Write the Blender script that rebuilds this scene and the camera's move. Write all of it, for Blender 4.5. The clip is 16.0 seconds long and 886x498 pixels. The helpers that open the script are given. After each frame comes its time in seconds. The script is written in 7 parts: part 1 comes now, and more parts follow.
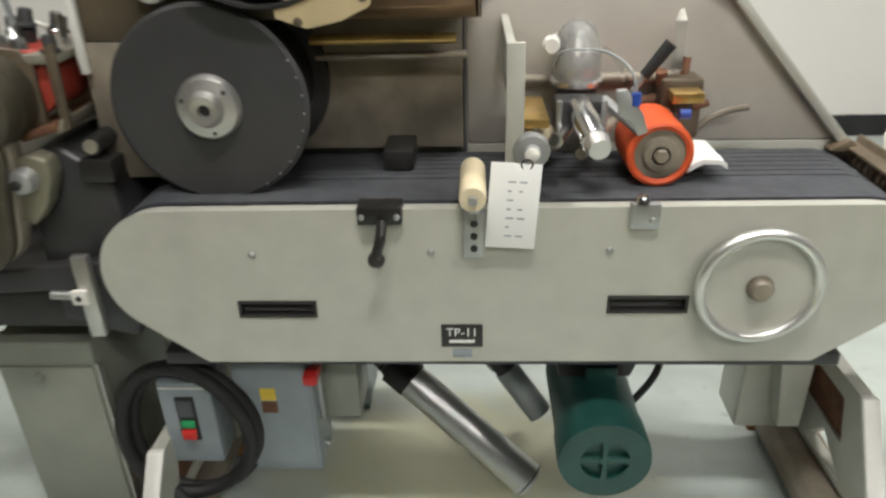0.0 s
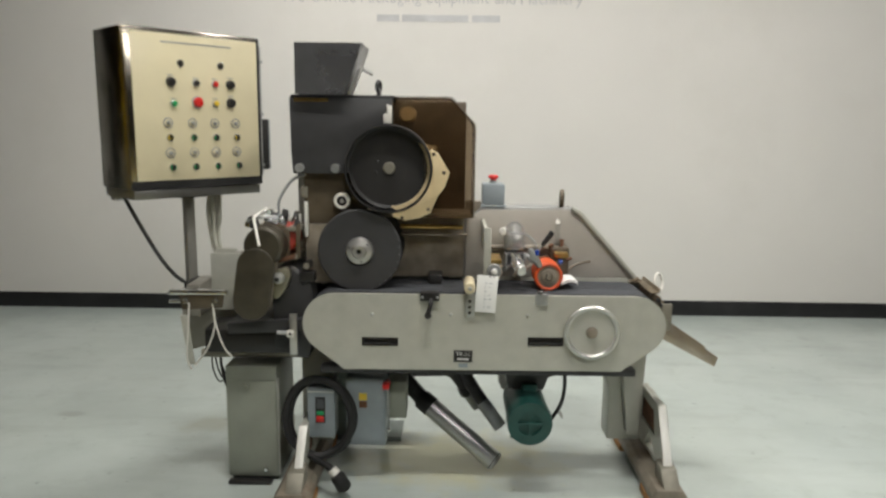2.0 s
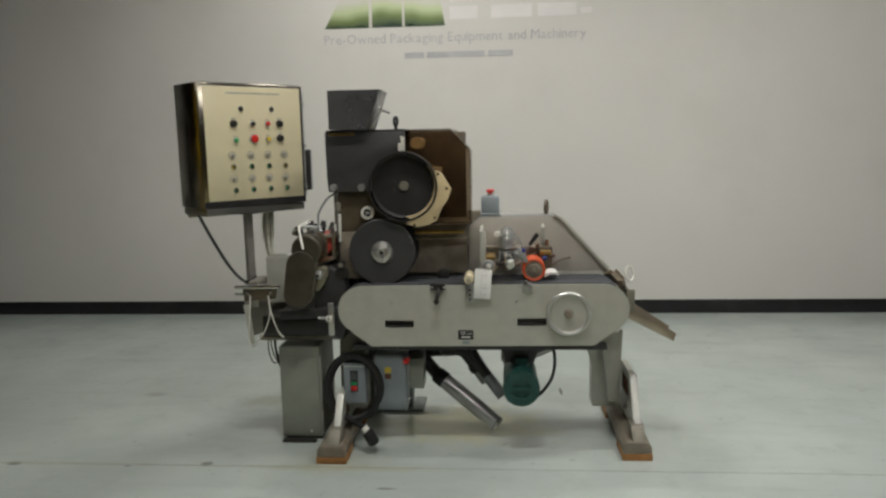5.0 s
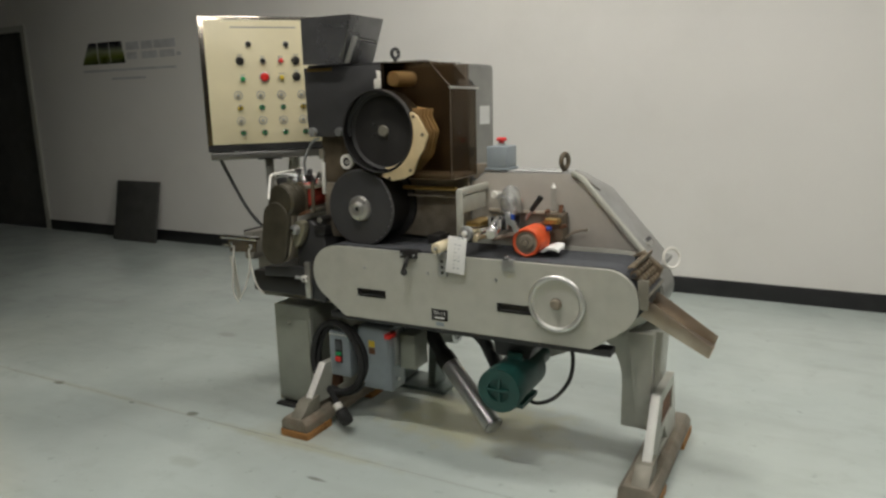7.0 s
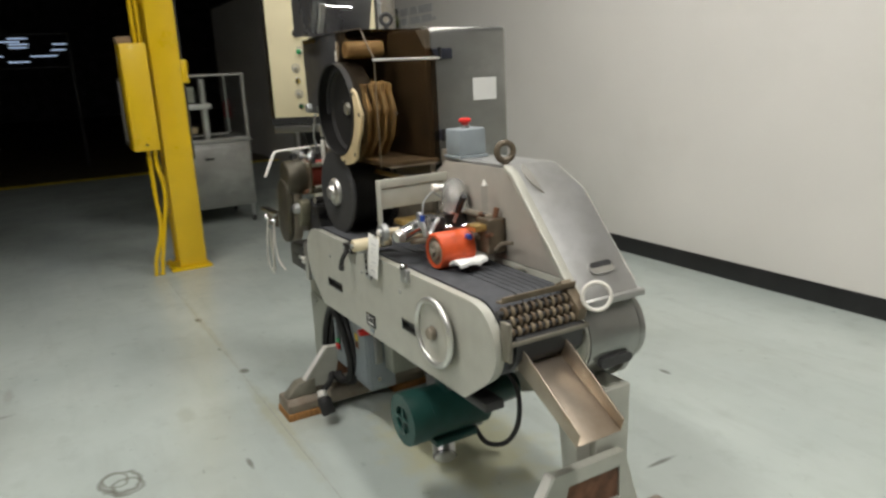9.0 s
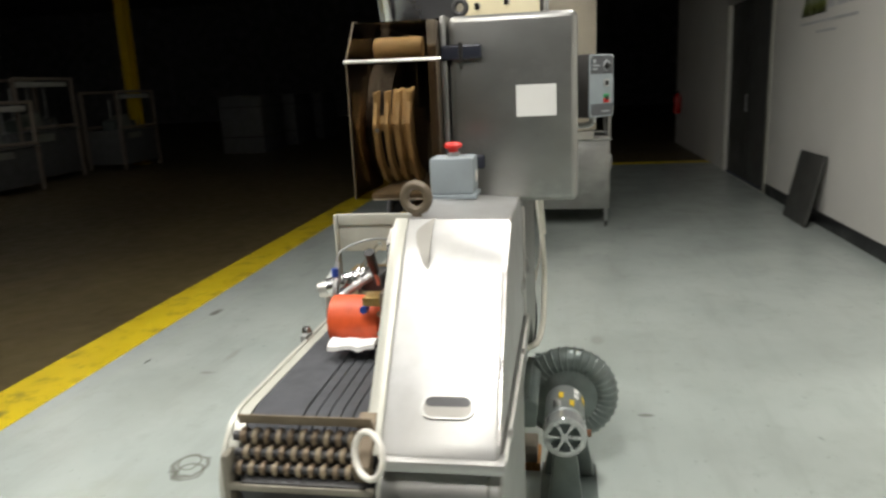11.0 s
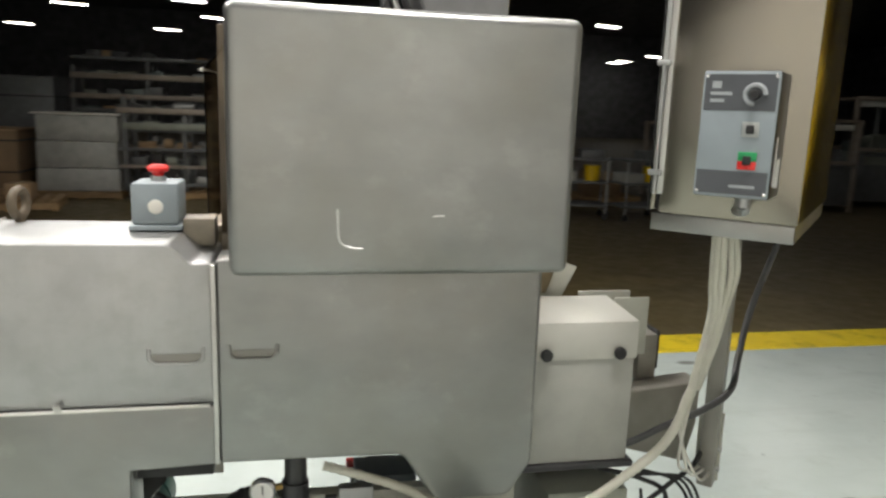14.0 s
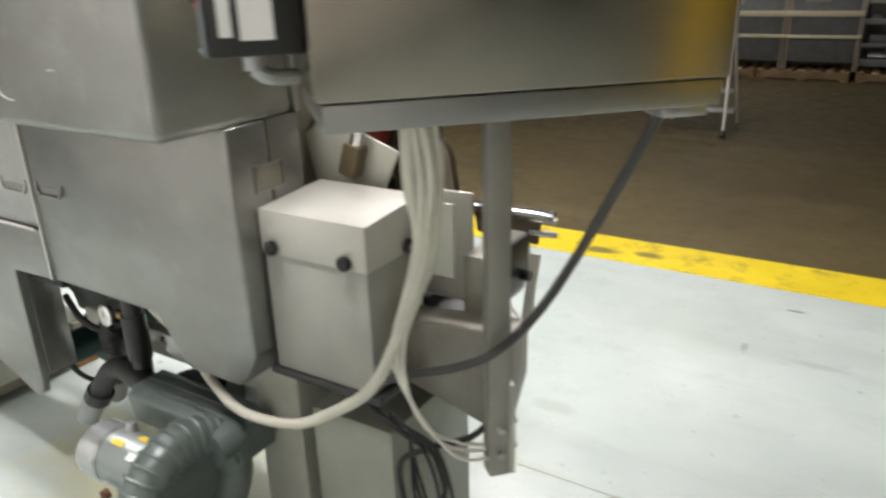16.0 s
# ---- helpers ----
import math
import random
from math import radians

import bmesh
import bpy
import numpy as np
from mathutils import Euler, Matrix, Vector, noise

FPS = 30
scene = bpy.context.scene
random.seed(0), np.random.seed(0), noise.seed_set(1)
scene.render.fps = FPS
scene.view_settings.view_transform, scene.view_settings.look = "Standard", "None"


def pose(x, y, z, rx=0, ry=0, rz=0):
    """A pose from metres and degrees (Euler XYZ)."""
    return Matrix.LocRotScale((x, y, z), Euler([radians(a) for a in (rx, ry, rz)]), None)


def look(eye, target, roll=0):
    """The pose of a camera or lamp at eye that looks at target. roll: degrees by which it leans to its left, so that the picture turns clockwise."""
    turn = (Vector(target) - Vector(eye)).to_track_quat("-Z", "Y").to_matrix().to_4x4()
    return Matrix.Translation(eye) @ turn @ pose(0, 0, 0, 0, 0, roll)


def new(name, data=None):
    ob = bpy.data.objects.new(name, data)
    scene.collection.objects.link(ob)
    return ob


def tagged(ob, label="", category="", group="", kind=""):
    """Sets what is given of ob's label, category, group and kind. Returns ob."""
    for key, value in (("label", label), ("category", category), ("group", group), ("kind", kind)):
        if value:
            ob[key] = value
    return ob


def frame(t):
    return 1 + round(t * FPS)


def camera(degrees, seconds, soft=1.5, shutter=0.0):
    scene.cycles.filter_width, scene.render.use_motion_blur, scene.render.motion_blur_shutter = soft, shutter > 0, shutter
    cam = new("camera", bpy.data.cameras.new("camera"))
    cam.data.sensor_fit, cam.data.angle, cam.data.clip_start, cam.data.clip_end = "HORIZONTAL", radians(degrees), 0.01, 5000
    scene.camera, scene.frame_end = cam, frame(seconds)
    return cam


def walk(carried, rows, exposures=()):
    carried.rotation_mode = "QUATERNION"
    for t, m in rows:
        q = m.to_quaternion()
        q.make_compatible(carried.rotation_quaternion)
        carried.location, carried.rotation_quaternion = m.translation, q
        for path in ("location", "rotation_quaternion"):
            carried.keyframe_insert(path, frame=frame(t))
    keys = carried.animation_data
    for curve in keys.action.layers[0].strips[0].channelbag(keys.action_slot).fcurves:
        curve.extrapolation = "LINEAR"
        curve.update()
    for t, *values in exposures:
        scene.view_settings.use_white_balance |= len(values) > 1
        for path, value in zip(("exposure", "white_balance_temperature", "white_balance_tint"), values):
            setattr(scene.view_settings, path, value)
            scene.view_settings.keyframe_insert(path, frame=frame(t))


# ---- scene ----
cam = camera(63.6, 16.0, 2.5, 0.4)
PATH = [
    (0, (0.814, -1.188, 1.458), (0.724, 0.595, 0.557), -1.6),
    (0.5, (0.755, -1.658, 1.483), (0.704, 0.21, 0.77), -0.0),
    (1, (0.739, -2.132, 1.501), (0.679, -0.221, 0.912), 0.6),
    (1.5, (0.763, -2.579, 1.572), (0.715, -0.63, 1.126), -0.0),
    (2, (0.717, -2.986, 1.655), (0.702, -1.015, 1.314), 0.7),
    (2.5, (0.729, -3.36, 1.695), (0.686, -1.374, 1.458), 0.3),
    (3, (0.681, -3.676, 1.711), (0.656, -1.682, 1.558), 1.0),
    (3.5, (0.652, -3.931, 1.706), (0.675, -1.944, 1.477), -0.6),
    (4, (0.659, -3.96, 1.7), (0.669, -1.975, 1.456), -0.4),
    (6.5, (1.939, -2.998, 1.643), (1.228, -1.172, 1.242), -2.2),
    (7, (2.262, -2.676, 1.606), (1.329, -0.955, 1.196), -1.4),
    (7.5, (2.586, -2.289, 1.63), (1.454, -0.689, 1.23), -2.4),
    (8, (2.898, -1.916, 1.633), (1.56, -0.488, 1.217), -3.1),
    (8.5, (3.078, -1.487, 1.615), (1.578, -0.257, 1.128), -1.4),
    (9, (3.25, -1.058, 1.614), (1.564, -0.101, 1.124), -2.9),
    (11.5, (2.631, 1.092, 1.576), (0.82, 0.374, 1.123), -2.4),
    (12, (2.355, 1.462, 1.602), (0.721, 0.402, 1.146), -1.7),
    (12.5, (1.96, 1.77, 1.61), (0.491, 0.499, 1.134), 1.2),
    (13, (1.543, 2.036, 1.576), (0.445, 0.431, 1.111), -1.5),
    (13.5, (1.094, 2.139, 1.561), (0.317, 0.347, 1.134), 0.6),
    (14, (0.595, 2.167, 1.577), (0.205, 0.243, 1.195), 2.0),
    (14.5, (0.118, 2.136, 1.568), (0.153, 0.198, 1.077), 0.7),
    (15, (-0.307, 1.957, 1.558), (0.114, 0.092, 0.972), 4.0),
    (15.5, (-0.726, 1.789, 1.528), (0.053, 0.067, 0.873), 0.2),
    (16, (-1.111, 1.56, 1.514), (-0.131, -0.03, 0.801), -1.6),
]
EXPOSURES = [(0, 0.3, 6450, 10), (0.5, 0.42, 6500, 10), (1, 0.45, 6500, 10), (2, 0.02, 6500, 10), (2.5, -0.07, 6500, 10), (3, -0.22, 6500, 10), (3.5, -0.42, 6500, 10), (4, -0.50, 6500, 9), (6.5, -0.38, 6550, 9), (8, -0.13, 6600, 10), (8.5, -0.03, 6600, 10), (9, 0.0, 6550, 10), (11.5, 0.42, 6550, 10), (12.5, 0.46, 6750, 10), (13, 0.50, 6750, 10), (13.5, 0.58, 6500, 10), (14, 0.64, 6450, 11), (14.5, 0.72, 6400, 12), (15, 0.75, 6450, 13), (16, 0.86, 6350, 14)]
walk(cam, [(t, look(eye, target, roll)) for t, eye, target, roll in PATH], EXPOSURES)

# ---- world and light ----
world = bpy.data.worlds.new("hall_air")
scene.world = world
world.use_nodes = True
world.node_tree.nodes["Background"].inputs[0].default_value = (0.75, 0.85, 1.0, 1)
world.node_tree.nodes["Background"].inputs[1].default_value = 0.01


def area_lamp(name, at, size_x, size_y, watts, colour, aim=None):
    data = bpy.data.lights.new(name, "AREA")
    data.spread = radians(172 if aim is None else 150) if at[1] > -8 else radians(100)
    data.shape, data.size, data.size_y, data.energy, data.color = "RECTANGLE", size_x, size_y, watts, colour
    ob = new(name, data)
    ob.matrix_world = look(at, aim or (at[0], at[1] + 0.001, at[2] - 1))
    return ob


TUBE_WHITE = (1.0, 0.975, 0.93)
# the last two are added fill, lifting the goods in the dark aisle
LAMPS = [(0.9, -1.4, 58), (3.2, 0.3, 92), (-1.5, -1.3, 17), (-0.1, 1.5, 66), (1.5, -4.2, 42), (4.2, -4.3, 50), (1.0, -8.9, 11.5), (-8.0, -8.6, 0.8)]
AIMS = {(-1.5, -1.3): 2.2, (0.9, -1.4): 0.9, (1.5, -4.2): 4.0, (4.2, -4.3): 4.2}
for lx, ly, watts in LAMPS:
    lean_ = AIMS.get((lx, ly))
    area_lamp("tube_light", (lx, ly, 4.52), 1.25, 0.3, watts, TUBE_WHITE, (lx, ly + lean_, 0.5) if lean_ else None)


# ---- materials ----
def mat(name, colour, rough=0.5, metal=0.0, noise_scale=8.0, vary=0.15, bump=0.0, bump_scale=60.0, stain=None, stain_amt=0.0,
        rough_vary=0.1, stretch=(1, 1, 1), coat=0.0, spec=0.5, stain_scale=2.5, object_random=0.0):
    """A procedural surface: base colour with two scales of variation, stains, varied roughness and fine relief."""
    m = bpy.data.materials.new(name)
    m.use_nodes = True
    nt = m.node_tree
    b = nt.nodes["Principled BSDF"]
    L = nt.links.new
    tc = nt.nodes.new("ShaderNodeTexCoord")
    mp = nt.nodes.new("ShaderNodeMapping")
    mp.inputs["Scale"].default_value = stretch
    L(tc.outputs["Object"], mp.inputs["Vector"])
    n1 = nt.nodes.new("ShaderNodeTexNoise")
    n1.inputs["Scale"].default_value, n1.inputs["Detail"].default_value = noise_scale, 8
    L(mp.outputs[0], n1.inputs["Vector"])
    n2 = nt.nodes.new("ShaderNodeTexNoise")
    n2.inputs["Scale"].default_value, n2.inputs["Detail"].default_value, n2.inputs["Roughness"].default_value = stain_scale, 10, 0.65
    L(tc.outputs["Object"], n2.inputs["Vector"])
    r1 = nt.nodes.new("ShaderNodeMapRange")
    r1.inputs["From Min"].default_value, r1.inputs["From Max"].default_value = 0.3, 0.7
    r1.inputs["To Min"].default_value, r1.inputs["To Max"].default_value = 1 - vary, 1 + vary
    L(n1.outputs["Fac"], r1.inputs["Value"])
    hsv = nt.nodes.new("ShaderNodeHueSaturation")
    hsv.inputs["Color"].default_value = (*colour, 1)
    L(r1.outputs[0], hsv.inputs["Value"])
    out = hsv.outputs[0]
    if object_random:
        oi = nt.nodes.new("ShaderNodeObjectInfo")
        r0 = nt.nodes.new("ShaderNodeMapRange")
        r0.inputs["To Min"].default_value, r0.inputs["To Max"].default_value = 1 - object_random, 1 + object_random
        L(oi.outputs["Random"], r0.inputs["Value"])
        h0 = nt.nodes.new("ShaderNodeHueSaturation")
        L(out, h0.inputs["Color"])
        L(r0.outputs[0], h0.inputs["Value"])
        out = h0.outputs[0]
    if stain:
        r2 = nt.nodes.new("ShaderNodeMapRange")
        r2.inputs["From Min"].default_value, r2.inputs["From Max"].default_value = 0.52, 0.72
        r2.inputs["To Max"].default_value = stain_amt
        L(n2.outputs["Fac"], r2.inputs["Value"])
        mx = nt.nodes.new("ShaderNodeMix")
        mx.data_type = "RGBA"
        L(r2.outputs[0], mx.inputs[0])
        L(out, mx.inputs[6])
        mx.inputs[7].default_value = (*stain, 1)
        out = mx.outputs[2]
    L(out, b.inputs["Base Color"])
    r3 = nt.nodes.new("ShaderNodeMapRange")
    r3.inputs["From Min"].default_value, r3.inputs["From Max"].default_value = 0.35, 0.65
    r3.inputs["To Min"].default_value, r3.inputs["To Max"].default_value = max(0.02, rough - rough_vary), min(1, rough + rough_vary)
    L(n2.outputs["Fac"], r3.inputs["Value"])
    L(r3.outputs[0], b.inputs["Roughness"])
    b.inputs["Metallic"].default_value = metal
    b.inputs["Coat Weight"].default_value = coat
    b.inputs["Specular IOR Level"].default_value = spec
    if bump:
        n3 = nt.nodes.new("ShaderNodeTexNoise")
        n3.inputs["Scale"].default_value, n3.inputs["Detail"].default_value = bump_scale, 4
        L(mp.outputs[0], n3.inputs["Vector"])
        bp = nt.nodes.new("ShaderNodeBump")
        bp.inputs["Strength"].default_value, bp.inputs["Distance"].default_value = bump, 0.004
        L(n3.outputs["Fac"], bp.inputs["Height"])
        L(bp.outputs[0], b.inputs["Normal"])
    return m


def brushed(m, streak, spots):
    """Handled sheet steel: fine upright grain, cloudy rubbed patches and small pale marks."""
    nt = m.node_tree
    L = nt.links.new
    b = nt.nodes["Principled BSDF"]
    tc = nt.nodes.new("ShaderNodeTexCoord")
    out = b.inputs["Base Color"].links[0].from_socket
    for scale, stretch, lo, hi, amount, colour in ((5.0, (7, 7, 0.9), 0.35, 0.68, streak, (0.32, 0.315, 0.30)), (16.0, (1, 1, 1.2), 0.45, 0.66, spots * 0.8, (0.33, 0.325, 0.305)), (7.0, (1, 1, 1.3), 0.58, 0.76, spots * 0.6, (0.58, 0.575, 0.55)), (2.2, (1, 1, 1), 0.50, 0.66, spots * 0.9, (0.30, 0.285, 0.25))):
        mp = nt.nodes.new("ShaderNodeMapping")
        mp.inputs["Scale"].default_value = stretch
        mp.inputs["Location"].default_value = (scale, 0.3 * scale, 0.7)
        L(tc.outputs["Object"], mp.inputs["Vector"])
        nz = nt.nodes.new("ShaderNodeTexNoise")
        nz.inputs["Scale"].default_value, nz.inputs["Detail"].default_value, nz.inputs["Roughness"].default_value = scale, 5, 0.6
        L(mp.outputs[0], nz.inputs["Vector"])
        rg = nt.nodes.new("ShaderNodeMapRange")
        rg.inputs["From Min"].default_value, rg.inputs["From Max"].default_value, rg.inputs["To Max"].default_value = lo, hi, amount
        L(nz.outputs["Fac"], rg.inputs["Value"])
        mx = nt.nodes.new("ShaderNodeMix")
        mx.data_type = "RGBA"
        L(rg.outputs[0], mx.inputs[0])
        L(out, mx.inputs[6])
        mx.inputs[7].default_value = (*colour, 1)
        out = mx.outputs[2]
    L(out, b.inputs["Base Color"])
    return m


def glow(name, colour, strength):
    m = mat(name, colour)
    b = m.node_tree.nodes["Principled BSDF"]
    b.inputs["Emission Color"].default_value, b.inputs["Emission Strength"].default_value = (*colour, 1), strength
    return m


def clear(name, colour, rough=0.04, weight=1.0, ior=1.05):
    m = mat(name, colour, rough=rough, vary=0.03, rough_vary=0.01)
    b = m.node_tree.nodes["Principled BSDF"]
    b.inputs["Transmission Weight"].default_value, b.inputs["IOR"].default_value = weight, ior
    return m


GUARD = mat("guard_grey_paint", (0.47, 0.47, 0.41), 0.36, 0.12, 14, 0.06, 0.05, 220, (0.36, 0.345, 0.29), 0.45, 0.08)
STEEL = mat("satin_stainless", (0.328, 0.332, 0.318), 0.38, 0.92, 4.5, 0.15, 0.04, 260, (0.37, 0.355, 0.32), 0.45, 0.04, (1, 1, 1.6), stain_scale=3.2)
CABINET = mat("cabinet_stainless", (0.345, 0.315, 0.26), 0.215, 1.0, 5, 0.08, 0.03, 260, (0.33, 0.31, 0.28), 0.5, 0.05)
COVER = mat("blasted_stainless", (0.462, 0.466, 0.456), 0.43, 0.78, 4.5, 0.10, 0.04, 240, (0.44, 0.42, 0.38), 0.45, 0.05)
brushed(STEEL, 0.14, 0.42)
brushed(COVER, 0.10, 0.34)
ALU = mat("bare_aluminium", (0.62, 0.61, 0.58), 0.38, 0.9, 20, 0.10, 0.05, 240, (0.4, 0.39, 0.37), 0.4)
CHROME = mat("polished_chrome", (0.82, 0.82, 0.82), 0.2, 1.0, 20, 0.05, stain=(0.5, 0.5, 0.5), stain_amt=0.3, rough_vary=0.05)
SPOOL = mat("matt_charcoal_plastic", (0.046, 0.046, 0.047), 0.5, 0.1, 12, 0.10, 0.06, 140, (0.06, 0.057, 0.053), 0.4)
CAST = mat("worn_grey_casting", (0.24, 0.225, 0.18), 0.5, 0.3, 18, 0.15, 0.15, 120, (0.16, 0.14, 0.11), 0.6)
DARK = mat("charcoal_plate", (0.042, 0.042, 0.043), 0.45, 0.1, 12, 0.12, 0.08, 140, (0.07, 0.065, 0.055), 0.4)
BLACK = mat("black_rubber", (0.014, 0.014, 0.014), 0.6, 0, 20, 0.2, 0.15, 150, (0.05, 0.045, 0.04), 0.4)
BLACK_PAINT = mat("black_paint", (0.018, 0.017, 0.016), 0.4, 0, 10, 0.2, 0.05, 200, (0.06, 0.055, 0.05), 0.35)
BELT = mat("dark_belt_rubber", (0.055, 0.058, 0.065), 0.75, 0, 30, 0.18, 0.2, 180, (0.09, 0.09, 0.09), 0.4)
SOOTY = mat("dark_brown_stained_steel", (0.115, 0.09, 0.06), 0.45, 0.2, 9, 0.3, 0.15, 80, (0.07, 0.055, 0.04), 0.6)
DULL_RED = mat("dull_red_rubber", (0.36, 0.045, 0.028), 0.5, 0, 20, 0.15, 0.1, 120, (0.2, 0.03, 0.02), 0.5)
OILY = mat("oily_brown_steel", (0.27, 0.235, 0.185), 0.42, 0.25, 12, 0.3, 0.2, 80, (0.19, 0.14, 0.07), 0.45)
OLIVE = mat("dark_olive_casting", (0.066, 0.058, 0.04), 0.45, 0.3, 14, 0.2, 0.15, 110, (0.12, 0.10, 0.065), 0.5)
CREAM = mat("cream_panel_paint", (0.70, 0.63, 0.42), 0.4, 0, 6, 0.04, 0.02, 200, (0.6, 0.52, 0.33), 0.25)
BEIGE = mat("beige_plastic_flange", (0.60, 0.48, 0.28), 0.5, 0, 14, 0.12, 0.1, 90, (0.28, 0.19, 0.08), 0.5)
ORANGE = mat("orange_red_rubber", (0.62, 0.085, 0.02), 0.5, 0, 24, 0.15, 0.12, 120, (0.35, 0.05, 0.02), 0.5)
RED = mat("red_plastic", (0.65, 0.03, 0.025), 0.3, 0, 20, 0.08)
GREEN = mat("green_plastic", (0.02, 0.30, 0.10), 0.35, 0, 20, 0.08)
YELLOW_KNOB = mat("yellow_plastic", (0.70, 0.50, 0.04), 0.35, 0, 20, 0.08)
BLUE = mat("blue_plastic", (0.02, 0.06, 0.30), 0.35, 0, 20, 0.1)
MOTOR = mat("motor_green_enamel", (0.013, 0.062, 0.052), 0.42, 0.0, 16, 0.15, 0.15, 130, (0.03, 0.075, 0.062), 0.4)
SILVER = mat("silver_motor_paint", (0.52, 0.54, 0.53), 0.165, 0.6, 14, 0.08, 0.05, 140, (0.38, 0.39, 0.37), 0.4)
BLOWER_BODY = mat("blower_motor_paint", (0.29, 0.32, 0.31), 0.39, 0.45, 14, 0.1, 0.08, 140, (0.38, 0.39, 0.37), 0.4)
BLOWER = mat("blower_grey_casting", (0.15, 0.18, 0.17), 0.39, 0.35, 14, 0.15, 0.15, 140, (0.30, 0.31, 0.29), 0.4)
SWITCH = mat("switch_box_grey", (0.27, 0.31, 0.33), 0.45, 0.0, 14, 0.07, 0.06, 200, (0.2, 0.21, 0.2), 0.35)
POST = mat("warm_grey_post_paint", (0.29, 0.28, 0.25), 0.42, 0.15, 10, 0.1, 0.05, 160, (0.22, 0.21, 0.18), 0.45)
PALE_EDGE = mat("pale_edge_tone", (0.76, 0.75, 0.70), 0.4, 0.15, 16, 0.06, 0.05, 160, (0.55, 0.52, 0.46), 0.4)
TAUPE = mat("taupe_frame_paint", (0.33, 0.28, 0.23), 0.45, 0.2, 8, 0.1, 0.03, 150, (0.24, 0.2, 0.16), 0.4)
PEDESTAL = mat("pedestal_grey_green", (0.28, 0.295, 0.245), 0.45, 0.0, 8, 0.08, 0.05, 160, (0.22, 0.22, 0.18), 0.45)
PAPER = mat("white_paper", (0.80, 0.80, 0.77), 0.8, 0, 8, 0.04, 0.05, 50)
WHITE = mat("white_plastic", (0.74, 0.72, 0.66), 0.45, 0, 12, 0.05, stain=(0.5, 0.46, 0.36), stain_amt=0.3)
IVORY = mat("ivory_roller", (0.66, 0.58, 0.40), 0.5, 0, 20, 0.1, 0.08, 120, (0.45, 0.36, 0.2), 0.4)
INK = mat("black_ink", (0.02, 0.02, 0.02), 0.6)
FADED = mat("faded_grey_print", (0.33, 0.35, 0.36), 0.5, 0, 30, 0.1)
PRINT = mat("grey_print", (0.30, 0.30, 0.29), 0.6)
WOOD = mat("stained_wood_block", (0.36, 0.17, 0.05), 0.7, 0, 9, 0.3, 0.3, 90, (0.16, 0.08, 0.03), 0.5, stretch=(1, 9, 1))
RUST = mat("rusty_brown_plate", (0.16, 0.075, 0.04), 0.75, 0.2, 22, 0.4, 0.3, 120, (0.07, 0.04, 0.03), 0.6)
POLISHED = mat("polished_rim_metal", (0.72, 0.72, 0.69), 0.36, 0.85, 18, 0.08, 0.03, 160, (0.55, 0.55, 0.52), 0.3, 0.06)
# dark grey that paints in the shade inside the guard's hand slots
SLOT = mat("slot_shade_grey", (0.13, 0.13, 0.125), 0.6, 0, 12, 0.1)
BRASS = mat("tarnished_brass", (0.55, 0.38, 0.14), 0.35, 0.9, 20, 0.2, 0.1, 140, (0.25, 0.16, 0.07), 0.5)
SAFETY = mat("safety_yellow_paint", (0.75, 0.50, 0.005), 0.35, 0, 5, 0.06, 0.05, 60, (0.55, 0.34, 0.01), 0.4, coat=0.3)
SMOKE = clear("smoked_acrylic", (0.27, 0.212, 0.15), 0.03, 1.0, 1.12)
GLASS = clear("clear_plastic", (0.86, 0.88, 0.88), 0.04)
BOWL = clear("thick_clear_plastic", (0.90, 0.90, 0.88), 0.06, 0.85, 1.4)
GALV = mat("dull_zinc", (0.45, 0.46, 0.45), 0.45, 0.8, 20, 0.12, 0.05, 160, (0.3, 0.3, 0.3), 0.4)
PVC = mat("grey_corrugated_hose", (0.30, 0.32, 0.32), 0.4, 0.1, 20, 0.1, 0.05, 160, (0.5, 0.5, 0.48), 0.4)
WHITE_HOSE = mat("off_white_cable_sheath", (0.62, 0.61, 0.52), 0.5, 0, 20, 0.08, 0.1, 120, (0.42, 0.38, 0.28), 0.4)
GREY_CABLE = mat("dark_grey_cable", (0.06, 0.06, 0.06), 0.5, 0, 20, 0.15)

WALL = mat("white_wall_paint", (0.72, 0.70, 0.66), 0.75, 0, 1.2, 0.025, 0.12, 35, (0.64, 0.62, 0.57), 0.5, stain_scale=0.7)
BASE = mat("black_vinyl_base", (0.012, 0.012, 0.013), 0.45, 0, 8, 0.2, stain=(0.05, 0.05, 0.05), stain_amt=0.4)
BOARD = mat("dark_panel_board", (0.06, 0.06, 0.055), 0.6, 0, 6, 0.15, 0.1, 40, (0.10, 0.09, 0.08), 0.4)
HALL = mat("dark_hall_wall", (0.19, 0.19, 0.195), 0.85, 0, 2, 0.3)
RACK = mat("rack_grey_paint", (0.15, 0.155, 0.155), 0.5, 0.2, 8, 0.15, stain=(0.15, 0.14, 0.12), stain_amt=0.5)
PALLET = mat("pallet_wood", (0.36, 0.24, 0.12), 0.8, 0, 6, 0.25, 0.2, 60, (0.2, 0.12, 0.06), 0.5, object_random=0.25)
CARTON = mat("brown_carton", (0.34, 0.23, 0.13), 0.8, 0, 5, 0.1, object_random=0.3)


